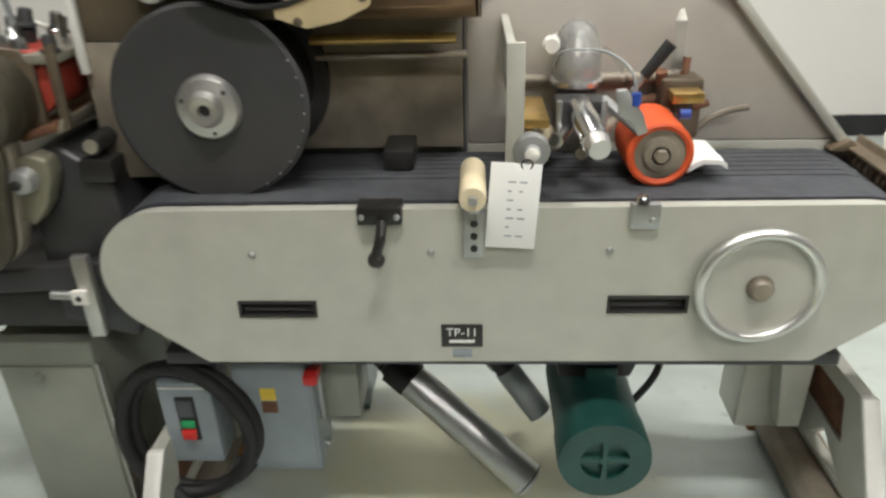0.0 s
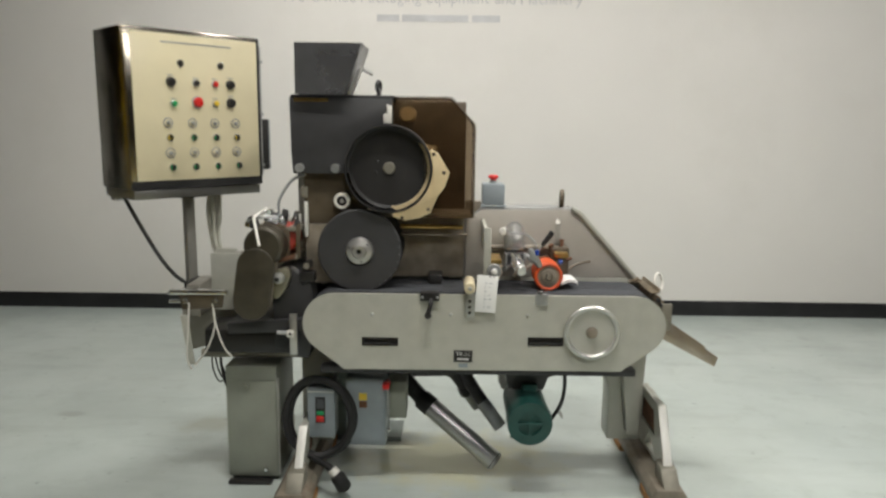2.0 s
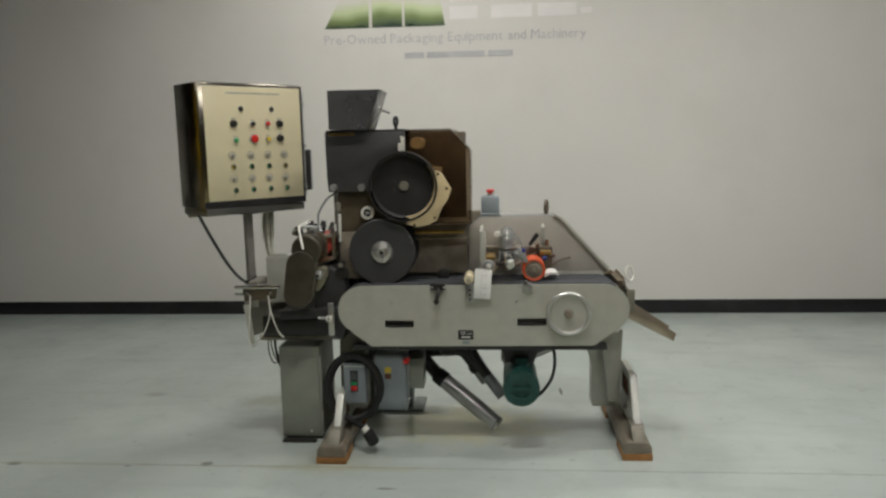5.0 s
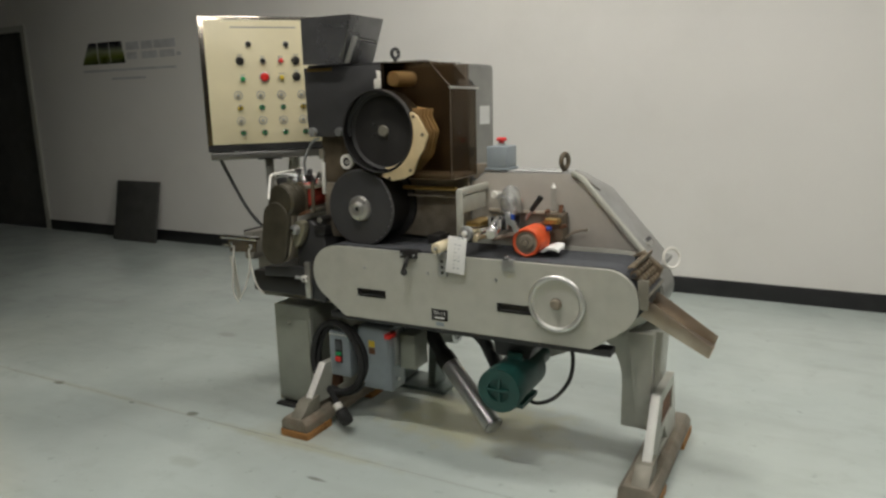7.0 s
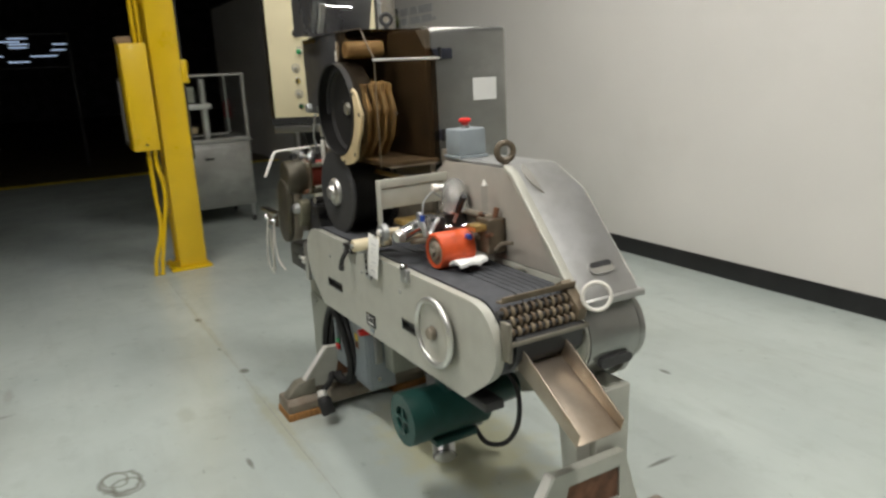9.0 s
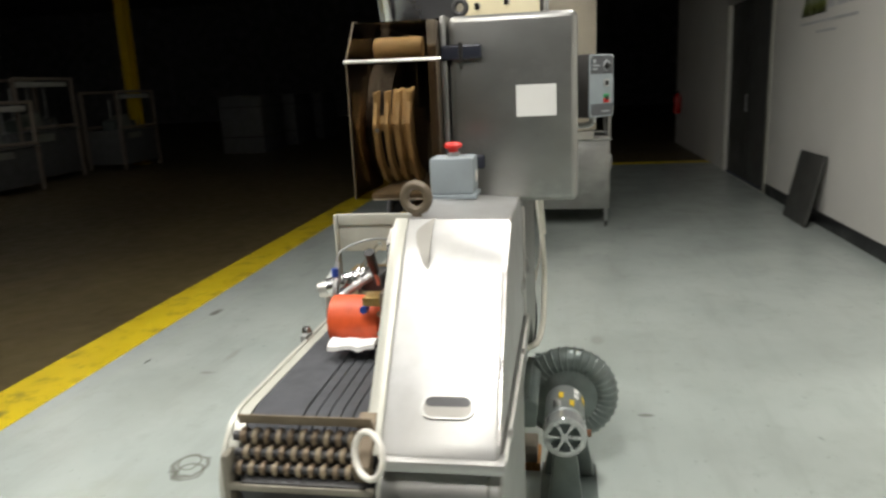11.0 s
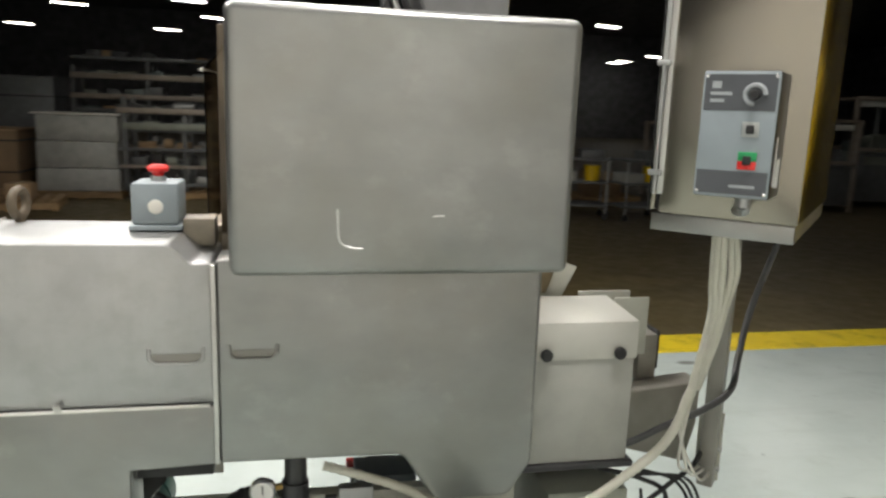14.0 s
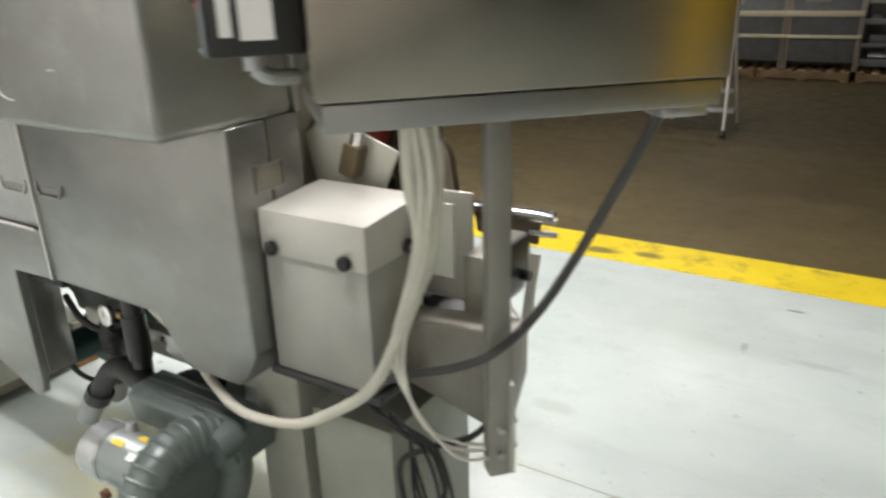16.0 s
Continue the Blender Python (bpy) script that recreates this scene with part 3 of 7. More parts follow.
solo("floor_line", box((X0, -2.47, -0.05), (12, -2.10, 0.003)), LINE, "worn yellow painted line along the aisle", "floor line", kind="structure")
solo("floor_line_end", box((X0, -2.10, -0.05), (X0 + 0.37, WY, 0.003)), LINE, "worn yellow painted line across the bay's end", "floor line", kind="structure")
solo("wall_north", box((-7.1, WY, 0), (12, WY + 0.15, TOP)), WALL, "smooth white painted partition wall", "wall", kind="structure")
solo("wall_north_end", box((-15, WY, 0), (-9.6, WY + 0.15, TOP)), WALL, "white painted partition wall beyond the door", "wall", kind="structure")
solo("wall_north_lintel", box((-9.6, WY, 2.60), (-7.1, WY + 0.15, TOP)), WALL, "white painted wall above the dark door", "wall", kind="structure")
solo("wall_cap", box((-15, WY - 0.006, TOP), (12, WY + 0.16, TOP + 0.02)), BLACK_PAINT, "thin black cap on the partition wall", "trim", kind="structure")
solo("baseboard", box((-7.02, WY - 0.012, 0), (12, WY, 0.135), 0.003), BASE, "black vinyl baseboard along the wall", "baseboard", kind="structure")
door = solo("door_1", box((-9.6, WY + 0.05, 0), (-7.1, WY + 0.10, 2.60), 0.004), BOARD, "closed dark grey double door", "door", kind="structure")
part("door_frame", sheet(rect(-9.68, -7.02, 0, 2.67), [rect(-9.6, -7.1, 0.002, 2.60)], "y", WY - 0.02, WY + 0.0), GUARD, door)
part("door_leaf_edge", box((-8.355, WY + 0.044, 0.01), (-8.345, WY + 0.05, 2.59)), BLACK_PAINT, door)
part("door_handle", cyl((-8.27, WY + 0.0, 1.0), (-8.27, WY + 0.0, 1.25), 0.012, seg=10), GALV, door)
for nm, lo, hi in (("wall_far_west", (-40.2, -46, 0), (-40, 14, 7)), ("wall_far_south", (-40, -46.2, 0), (26, -46, 7)),
                   ("wall_far_east", (26, -46, 0), (26.2, 14, 7)), ("wall_far_north", (-40, 14, 0), (26, 14.2, 7))):
    solo(nm, box(lo, hi), HALL, "unlit far wall of the hall", "wall", kind="structure")
solo("ceiling", box((-40, -46, 7), (26, 14, 7.2)), HALL, "black roof deck over the hall", "ceiling", kind="structure")

# lettering on the wall: a large sign, and a smaller one near the door
LOGO_PRINT = mat("printed_sign_vinyl", (0.3, 0.3, 0.3), 0.3, 0.25, 3, 0.1, spec=0.6)
LOGO_PALE = mat("pale_sign_vinyl", (0.80, 0.77, 0.75), 0.35, 0, 5, 0.05)
LETTER = mat("pale_grey_lettering", (0.50, 0.50, 0.50), 0.6)


def printed_fade(m, low, high, bands):
    """A print that fades upwards between two heights, with soft sideways clouds in it."""
    nt = m.node_tree
    L = nt.links.new
    tc, sep = nt.nodes.new("ShaderNodeTexCoord"), nt.nodes.new("ShaderNodeSeparateXYZ")
    L(tc.outputs["Object"], sep.inputs[0])
    nz = nt.nodes.new("ShaderNodeTexNoise")
    nz.inputs["Scale"].default_value = 2.2
    L(tc.outputs["Object"], nz.inputs["Vector"])
    ad = nt.nodes.new("ShaderNodeMath")
    ad.operation = "MULTIPLY_ADD"
    ad.inputs[1].default_value = 0.16
    L(nz.outputs["Fac"], ad.inputs[0])
    L(sep.outputs["Z"], ad.inputs[2])
    rg = nt.nodes.new("ShaderNodeMapRange")
    rg.inputs["From Min"].default_value, rg.inputs["From Max"].default_value = low + 0.08, high + 0.08
    L(ad.outputs[0], rg.inputs["Value"])
    rp = nt.nodes.new("ShaderNodeValToRGB")
    for k, (at, colour) in enumerate(bands):
        e = rp.color_ramp.elements[k] if k < 2 else rp.color_ramp.elements.new(at)
        e.position, e.color = at, (*colour, 1)
    L(rg.outputs[0], rp.inputs[0])
    L(rp.outputs[0], nt.nodes["Principled BSDF"].inputs["Base Color"])
    return m


def wall_sign(label, ox, oz, k, small):
    """The firm's sign as plain shapes: three block forms with a faded print, a pale band, and grey lines of writing."""
    sign = thing("wall_sign", (ox, WY, oz), label, "sign")
    p = lambda pts: [(ox + k * x, oz + k * z) for x, z in pts]
    y0, y1 = WY - 0.004, WY
    if small:
        bands = ((0.0, (0.02, 0.022, 0.02)), (1.0, (0.03, 0.03, 0.03)), (0.35, (0.16, 0.19, 0.03)), (0.6, (0.30, 0.33, 0.20)), (0.85, (0.05, 0.05, 0.05)))
    else:
        bands = ((0.0, (0.03, 0.06, 0.04)), (1.0, (0.30, 0.29, 0.28)), (0.22, (0.20, 0.26, 0.10)), (0.42, (0.55, 0.64, 0.36)), (0.66, (0.70, 0.68, 0.64)), (0.9, (0.55, 0.52, 0.50)))
    ink = printed_fade(LOGO_PRINT if not small else LOGO_PRINT.copy(), oz, oz + 0.48 * k, bands)
    forms = [[(-0.98, 0), (-0.43, 0), (-0.43, 0.48), (-0.70, 0.48)], rect(-0.39, -0.02, 0, 0.48), [(0.01, 0), (0.50, 0), (0.42, 0.48), (0.01, 0.48)]]
    for form in forms:
        part("block_form", prism(p(form), "y", y0, y1), ink, sign, "faded green and grey block form")
    for x0, x1, z0, z1 in ((0.56, 0.98, 0.27, 0.44), (1.06, 1.42, 0.27, 0.44), (1.46, 2.12, 0.27, 0.44), (0.56, 0.90, 0.07, 0.22), (1.06, 1.55, 0.07, 0.22), (1.62, 2.08, 0.07, 0.22), (2.13, 2.26, 0.09, 0.16)):
        part("pale_band", prism(p(rect(x0, x1, z0, z1)), "y", y0, y1), LETTER if small else LOGO_PALE, sign, "pale raised band")
    if small:
        for z, x0, x1 in ((-0.17, -0.98, 2.1), (-0.36, 0.0, 1.1)):
            part("grey_line", prism(p(rect(x0, x1, z, z + 0.05)), "y", y0, y1), LETTER, sign)
    else:
        m = Matrix.Translation((ox + 0.61 * k, WY - 0.003, oz - 0.14 * k)) @ Matrix.Rotation(radians(90), 4, "X")
        word_row("Pre-Owned Packaging Equipment and Machinery", 2.51, m, LETTER, sign)
        for x0, x1 in ((0.0, 0.24), (0.27, 0.98), (1.02, 1.32)):
            part("grey_line", prism(p(rect(x0, x1, -0.38, -0.31)), "y", y0, y1), LETTER, sign)
    return sign


wall_sign("large faded green and grey company sign on the wall", 0.09, 2.81, 0.784, False)
wall_sign("small dark green company sign beside the dark door", -5.434, 2.12, 0.527, True)

# a dark board leaning on the wall
solo("leaning_panel", turned(box((-0.37, -0.012, 0), (0.37, 0.012, 0.73), 0.004), pose(-5.13, 3.07, 0.005, -12, 0, 0)), BOARD,
     "flat dark grey panel leaning against the wall", "panel")


# ---- columns and lamps of the hall ----
def steel_column(x, y, label, box_on=True):
    """An H-section column with its flat flanges facing along the bay, on a bolted base plate."""
    col = thing("steel_column", (x, y, 0), label, "column", "yellow columns of the hall")
    for a, b in ((-0.13, -0.114), (0.114, 0.13)):
        part("flange", box((x + a, y - 0.115, 0.025), (x + b, y + 0.115, 7), 0.003), SAFETY, col)
    part("web", box((x - 0.114, y - 0.007, 0.025), (x + 0.114, y + 0.007, 7)), SAFETY, col)
    plate = part("base_plate", box((x - 0.19, y - 0.19, 0), (x + 0.17, y + 0.155, 0.025), 0.004), SAFETY, col)
    for bx, by in ((0.148, -0.15), (0.148, 0.12), (-0.16, -0.15), (-0.16, 0.12)):
        part("anchor_nut", hexbolt((x + bx, y + by, 0.025), (0, 0, 1), 0.014, 0.018), SAFETY, plate)
    if box_on:
        jb = part("junction_box", box((x - 0.02, y - 0.355, 1.07), (x + 0.215, y - 0.150, 1.93), 0.006), SAFETY, col, "tall yellow metal junction box")
        part("cover", box((x + 0.2155, y - 0.350, 1.075), (x + 0.219, y - 0.155, 1.925), 0.002), SAFETY, jb)
        part("screw", dome((x + 0.219, y - 0.25, 1.12), (1, 0, 0), 0.012, 0.006), BLACK_PAINT, jb)
        part("cap", box((x - 0.02, y - 0.36, 1.931), (x + 0.15, y - 0.25, 1.985), 0.004), CARTON, jb, "brown board on the box")
        part("strut", box((x - 0.005, y - 0.149, 1.40), (x + 0.05, y - 0.116, 1.46), 0.003), SAFETY, jb)
        for k, dy in enumerate((-0.235, -0.185)):
            part("conduit", tube([(x + 0.12, y + dy, 1.07), (x + 0.12, y + dy, 0.95), (x + 0.13, y + dy + 0.03 * k, 0.70), (x + 0.16, y + dy - 0.02 * k, 0.40), (x + 0.17, y + dy - 0.07, 0.15), (x + 0.17, y + dy - 0.09, 0.0)], 0.017), SAFETY, col)
        for dy in (-0.205, -0.160):
            part("conduit", tube([(x + 0.04, y + dy, 1.93), (x + 0.04, y + dy, 4), (x + 0.04, y + dy, 7)], 0.017, steps=2), SAFETY, col)
        part("clip", box((x + 0.05, y + 0.116, 1.60), (x + 0.125, y + 0.165, 1.79), 0.004), SAFETY, col)
        part("side_conduit", cyl((x + 0.02, y + 0.14, 0.95), (x + 0.02, y + 0.14, 7), 0.015, seg=12), DARK, col, "dark conduit behind the flange")
    return col


steel_column(-3.32, 0.05, "bright yellow painted steel column with a junction box")
steel_column(-2.6, -9.7, "yellow painted steel column in the dark aisle", False)
steel_column(-13.5, -9.7, "yellow painted steel column in the dark aisle", False)
steel_column(8.0, -9.7, "yellow painted steel column in the dark aisle", False)

LAMP_GLOW = glow("lit_tube", (1.0, 0.97, 0.90), 12)


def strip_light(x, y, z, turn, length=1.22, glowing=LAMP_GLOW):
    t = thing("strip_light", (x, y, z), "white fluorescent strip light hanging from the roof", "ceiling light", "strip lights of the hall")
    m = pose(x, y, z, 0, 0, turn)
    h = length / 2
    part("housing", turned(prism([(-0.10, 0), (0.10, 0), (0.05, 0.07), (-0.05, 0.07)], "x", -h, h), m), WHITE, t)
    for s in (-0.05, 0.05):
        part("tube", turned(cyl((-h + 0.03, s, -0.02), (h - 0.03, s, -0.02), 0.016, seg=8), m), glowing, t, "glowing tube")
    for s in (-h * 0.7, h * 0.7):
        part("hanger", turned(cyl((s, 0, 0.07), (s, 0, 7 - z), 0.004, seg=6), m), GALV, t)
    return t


# a fixture over every lamp, the two added aisle fills included
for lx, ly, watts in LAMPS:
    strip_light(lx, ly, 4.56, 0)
for x, y in ((-11.2, -25.1), (-19.6, -41.7), (-19.4, -37.2), (-19.0, -32.8), (-18.3, -24.4), (7.0, -36.4), (4.0, -30.0), (0.0, -38.5), (-4.5, -34.1), (-14.5, -19.9), (-19.7, -43.4), (-13.0, -45.0),
             (9.0, -27.8), (13.9, -37.0), (4.4, -25.0)):
    strip_light(x, y, 5.0, 20)


def streak_panel(x, y, z):
    """Stand-in for bluish glints at the dark end of the hall: short glowing strips at uneven heights in an added thin
    frame.
    """
    t = thing("bluish_streaks", (x, y, z), "glowing strips standing in for bluish glints at the hall's dark end", "light panel")
    for yy in (y - 0.95, y + 0.95):
        part("post", box((x - 0.03, yy - 0.02, 0), (x + 0.03, yy + 0.02, z + 0.65), 0.004), DARK, t)
    for zz in (z - 0.02, z + 0.62):
        part("cross_rail", box((x - 0.02, y - 0.93, zz), (x + 0.02, y + 0.93, zz + 0.03), 0.004), DARK, t)
    for a, b, h in ((-0.45, 0.10, 0.48), (-0.10, 0.22, 0.37), (0.25, 0.72, 0.20), (-0.85, -0.45, 0.12), (-0.42, -0.22, 0.21), (-0.15, 0.22, 0.10), (0.66, 0.90, 0.42), (0.62, 0.88, 0.31), (-0.10, 0.24, 0.43), (-0.10, 0.24, 0.54)):
        part("glow_strip", box((x + 0.02, y + a, z + h), (x + 0.035, y + b, z + h + 0.028)), STREAK_GLOW, t, "glowing strip in place of a bluish glint")
    return t


# emission stands in for bluish glints on an unidentified far object
STREAK_GLOW = glow("bluish_glint_glow", (0.55, 0.72, 1.0), 0.55)
streak_panel(-13.4, -0.95, 2.02)


# ---- the labelling machine: frame, belt and guards ----
frame_ob = thing("machine_frame", (0.9, 0.3, 0), "grey sheet-steel machine frame on slanted feet", "machine frame")
part("bed_beam", box((0.16, 0.03, 0.572), (1.55, 0.10, 0.602), 0.004), DARK, frame_ob, "dark steel bed under the belt")
part("rear_beam", box((0.10, 0.36, 0.48), (0.95, 0.40, 0.562), 0.004), GUARD, frame_ob)
part("motor_bracket", prism([(0.95, 0.60), (1.36, 0.60), (1.26, 0.555), (1.18, 0.525), (1.16, 0.468), (1.0, 0.468), (0.99, 0.53), (0.95, 0.575)], "y", 0.13, 0.30, 0.004), BLACK_PAINT, frame_ob, "black motor bracket")
RIGHT_LEG = [(1.25, 0.60), (1.33, 0.585)] + arc(1.28, 0.35, 0.235, 70, 0, 8)[1:] + [(1.515, 0.13), (1.672, 0.13), (1.69, 0.60)]
part("leg_plate", shell(RIGHT_LEG, "y", 0.36, 0.50, 0.006), GUARD, frame_ob)
part("leg_gusset", prism([(1.55, 0.60), (1.66, 0.60), (1.655, 0.18), (1.60, 0.18)], "y", 0.30, 0.358, 0.004), GUARD, frame_ob)
part("leg_plate", shell([(0.02, 0.60), (0.17, 0.60), (0.17, 0.13), (0.02, 0.13)], "y", 0.30, 0.44, 0.006), GUARD, frame_ob)


FOOT = mat("rust_stained_grey_foot", (0.23, 0.20, 0.155), 0.55, 0.2, 14, 0.2, 0.15, 100, (0.17, 0.095, 0.05), 0.75, stain_scale=6)


def slanted_foot(x0, x1, y0, y1, top_y0, top_y1, top_z):
    """A channel foot along the machine's depth, with a slanted plate above it, on wooden blocks."""
    xm = (x0 + x1) / 2
    foot = part("foot", shell([(x0, 0.036), (x1, 0.036), (x1, 0.075), (x1 - 0.02, 0.10), (x0 + 0.02, 0.10), (x0, 0.075)], "y", y0 + 0.004, y1, 0.004), FOOT, frame_ob, "worn rust-stained channel foot")
    part("foot_toe", prism([(y0 + 0.01, 0.10), (y0 + 0.16, 0.10), (y0 + 0.16, 0.175), (y0 + 0.075, 0.165)], "x", xm - 0.025, xm + 0.045, 0.003), CAST, foot)
    prof = [(y0 + 0.085, 0.13), (y0 + 0.62, 0.102), (y0 + 0.60, 0.19), (top_y1, top_z), (top_y0, top_z)]
    hole = [(top_y0 + 0.03, top_z - 0.16), (top_y1 - 0.02, top_z - 0.16), (top_y1 - 0.02, top_z - 0.05), (top_y0 + 0.06, top_z - 0.05)]
    gap = [[(y0 + 0.24, 0.135), (y0 + 0.44, 0.125), (y0 + 0.36, 0.215)]] if top_z > 0.35 else []
    part("foot_plate", sheet(prof, [hole] + gap, "x", xm - 0.002, xm + 0.030), GUARD, frame_ob)
    part("rusty_plate", prism(hole, "x", xm + 0.006, xm + 0.022), RUST, frame_ob, "rusty brown plate in the foot")
    part("foot_edge", prism([(y0 + 0.078, 0.13), (y0 + 0.092, 0.13), (top_y0 + 0.006, top_z + 0.004), (top_y0 - 0.010, top_z + 0.004)], "x", xm - 0.005, xm + 0.034, 0.003), PALE_EDGE, frame_ob, "pale slanted front edge")
    for a, b in ((y0, y0 + 0.20), (y1 - 0.19, y1 + 0.012)):
        blk = solo("wood_block", box((x0 - 0.004, a, 0), (x1 + 0.004, b, 0.036), 0.003), WOOD, "stained orange-brown wooden block under the foot", "wood block", "blocks under the feet")
    return foot


slanted_foot(1.622, 1.772, -0.098, 0.685, 0.15, 0.44, 0.395)
slanted_foot(-0.018, 0.138, -0.188, 0.56, 0.05, 0.22, 0.31)

# belt conveyor
belt = thing("belt_conveyor", (0.87, 0.16, 0.6), "flat dark belt conveyor behind a grey guard panel", "conveyor")
PANEL = [(0.268, 0.600), (1.475, 0.606)] + arc(1.527, 0.808, 0.133, -52, 90, 14) + arc(0.225, 0.803, 0.135, 90, 228, 14)
SLOTS = [rect(0.352, 0.500, 0.713, 0.742), rect(1.070, 1.216, 0.722, 0.752)]
guard = part("belt_guard", sheet(PANEL, SLOTS, "y", 0, 0.010), GUARD, belt, "grey-green painted guard panel with two hand slots")
part("guard_rim", sheet([(0.272, 0.604), (1.472, 0.610)] + arc(1.527, 0.808, 0.129, -52, 90, 14) + arc(0.225, 0.803, 0.131, 90, 228, 14),
                        [[(0.276, 0.608), (1.470, 0.614)] + arc(1.527, 0.808, 0.125, -52, 90, 14) + arc(0.225, 0.803, 0.127, 90, 228, 14)], "y", 0.010, 0.034), GUARD, guard)
for x0, x1, z0, z1 in ((0.352, 0.500, 0.713, 0.742), (1.070, 1.216, 0.722, 0.752)):
    part("slot_frame", sheet(rect(x0 - 0.004, x1 + 0.004, z0 - 0.004, z1 + 0.004), [rect(x0 + 0.002, x1 - 0.002, z0 + 0.002, z1 - 0.002)], "y", -0.003, 0.014), BLACK_PAINT, guard)
    # dark backing sheet stands in for the shade behind the opening
    part("slot_pocket_shade", box((x0 - 0.002, 0.022, z0 - 0.004), (x1 + 0.002, 0.026, z1 + 0.004)), SLOT, guard)
for x, z in ((0.392, 0.848), (0.731, 0.852), (1.062, 0.853)):
    part("screw", dome((x, 0, z), (0, -1, 0), 0.0075, 0.006), GALV, guard)
plaque = part("name_plate", box((0.746, -0.003, 0.640), (0.828, 0, 0.692), 0.001), BLACK_PAINT, guard, "black name plate with white figures")
m = Matrix.Translation((0.787, -0.0032, 0.674)) @ Matrix.Rotation(radians(90), 4, "X")
words("figures", "TP-11", 0.026, m, PAPER, plaque)
part("print_bar", box((0.762, -0.0038, 0.650), (0.812, -0.0028, 0.657)), PAPER, plaque)
part("blue_plate", box((0.768, -0.002, 0.614), (0.808, 0, 0.634), 0.001), SWITCH, guard, "small dull blue plate")

wheel = part("handwheel", lathe([(0.0, 0.0), (0.03, 0.0), (0.05, -0.006), (0.095, -0.004), (0.104, 0.0), (0.1065, 0.002)][::-1], (1.337, -0.022, 0.787), (0, -1, 0), 48), GUARD, belt, "dished bright metal handwheel")
part("rim", torus((1.337, -0.024, 0.787), (0, 1, 0), 0.1085, 0.0105, 56, 14), POLISHED, wheel, "polished metal rim")
part("hub", lathe([(0.0, 0.018), (0.018, 0.018), (0.022, 0.013), (0.022, 0), (0.026, 0)], (1.337, -0.026, 0.787), (0, -1, 0), 24), OILY, wheel, "worn brown hub")
part("shaft", cyl((1.337, -0.03, 0.787), (1.337, 0.0, 0.787), 0.014), GALV, wheel)

BZ, BR = 0.940, 0.125


def belt_loop(y0, y1, thick=0.006):
    outer = [(0.225, BZ), (1.527, BZ)] + arc(1.527, BZ - BR, BR, 85, -85, 14) + [(1.527, BZ - 2 * BR), (0.225, BZ - 2 * BR)] + arc(0.225, BZ - BR, BR, 265, 95, 14)
    r = BR - thick
    inner = [(0.225, BZ - thick), (1.527, BZ - thick)] + arc(1.527, BZ - BR, r, 85, -85, 14) + [(1.527, BZ - BR - r), (0.225, BZ - BR - r)] + arc(0.225, BZ - BR, r, 265, 95, 14)
    return sheet(outer, [inner], "y", y0, y1)


part("wide_belt", belt_loop(0.040, 0.150), BELT, belt, "dark ribbed rubber belt")
for k in range(6):
    y = 0.155 + k * 0.026
    part("narrow_belt", belt_loop(y, y + 0.0225), BELT, belt, "narrow dark rubber belt")
part("belt_bed", box((0.22, 0.04, 0.90), (1.53, 0.316, 0.930)), DARK, belt)
for cx in (0.225, 1.527):
    part("end_roller", cyl((cx, 0.036, BZ - BR), (cx, 0.318, BZ - BR), BR - 0.010, seg=32), DARK, belt)
WIPER = mat("brown_stained_bar", (0.17, 0.135, 0.09), 0.5, 0.3, 14, 0.25, 0.15, 110, (0.12, 0.08, 0.05), 0.5)
part("wiper_bar", prism([(1.602, 0.943), (1.636, 0.948), (1.640, 0.968), (1.634, 0.968), (1.630, 0.953), (1.602, 0.949)], "y", 0.045, 0.316, 0.001), WIPER, belt, "brown stained angle bar")
part("wiper_bracket", prism([(1.565, 0.942), (1.605, 0.966), (1.690, 0.895), (1.672, 0.850), (1.645, 0.90), (1.60, 0.938)], "y", 0.285, 0.321, 0.003), WIPER, belt)
# both ring colours are darkened to carry the shade round the nose
TAN_SHADED = mat("shade_darkened_tan_ring", (0.22, 0.175, 0.115), 0.45, 0.1, 20, 0.15, 0.08, 120, (0.22, 0.17, 0.1), 0.5)
BRONZE = mat("brown_bronze_ring", (0.15, 0.11, 0.07), 0.45, 0.4, 16, 0.2, 0.1, 110, (0.2, 0.15, 0.1), 0.5)
for row, (nx, nz, nr) in enumerate(((1.630, 0.918, 0.018), (1.650, 0.894, 0.016), (1.664, 0.868, 0.015))):
    nose = part("nose_shaft", cyl((nx, 0.030, nz), (nx, 0.322, nz), nr * 0.55, seg=12), DARK, belt, "dark nose shaft with bronze rings")
    for k in range(11 - row % 2):
        y = 0.048 + 0.0245 * k + 0.012 * (row % 2)
        part("nose_ring", lathe([(nr * 0.5, 0), (nr * 0.9, 0), (nr, 0.003), (nr, 0.008), (nr * 0.9, 0.011), (nr * 0.5, 0.011)], (nx, y, nz), (0, 1, 0), 18), (BRONZE, TAN_SHADED)[(k + row) % 2], nose)
part("nose_plate", box((1.648, 0.026, 0.786), (1.690, 0.040, 0.905), 0.003), CAST, belt, "dull end plate of the nose")
part("end_rod", box((1.676, 0.03, 0.832), (1.690, 0.325, 0.846), 0.003), CAST, belt, "dull grey end bar")
part("end_cover", prism([(1.64, 0.74), (1.675, 0.78), (1.685, 0.85), (1.668, 0.855), (1.66, 0.79), (1.62, 0.75)], "y", 0.06, 0.31, 0.003), DARK, belt)

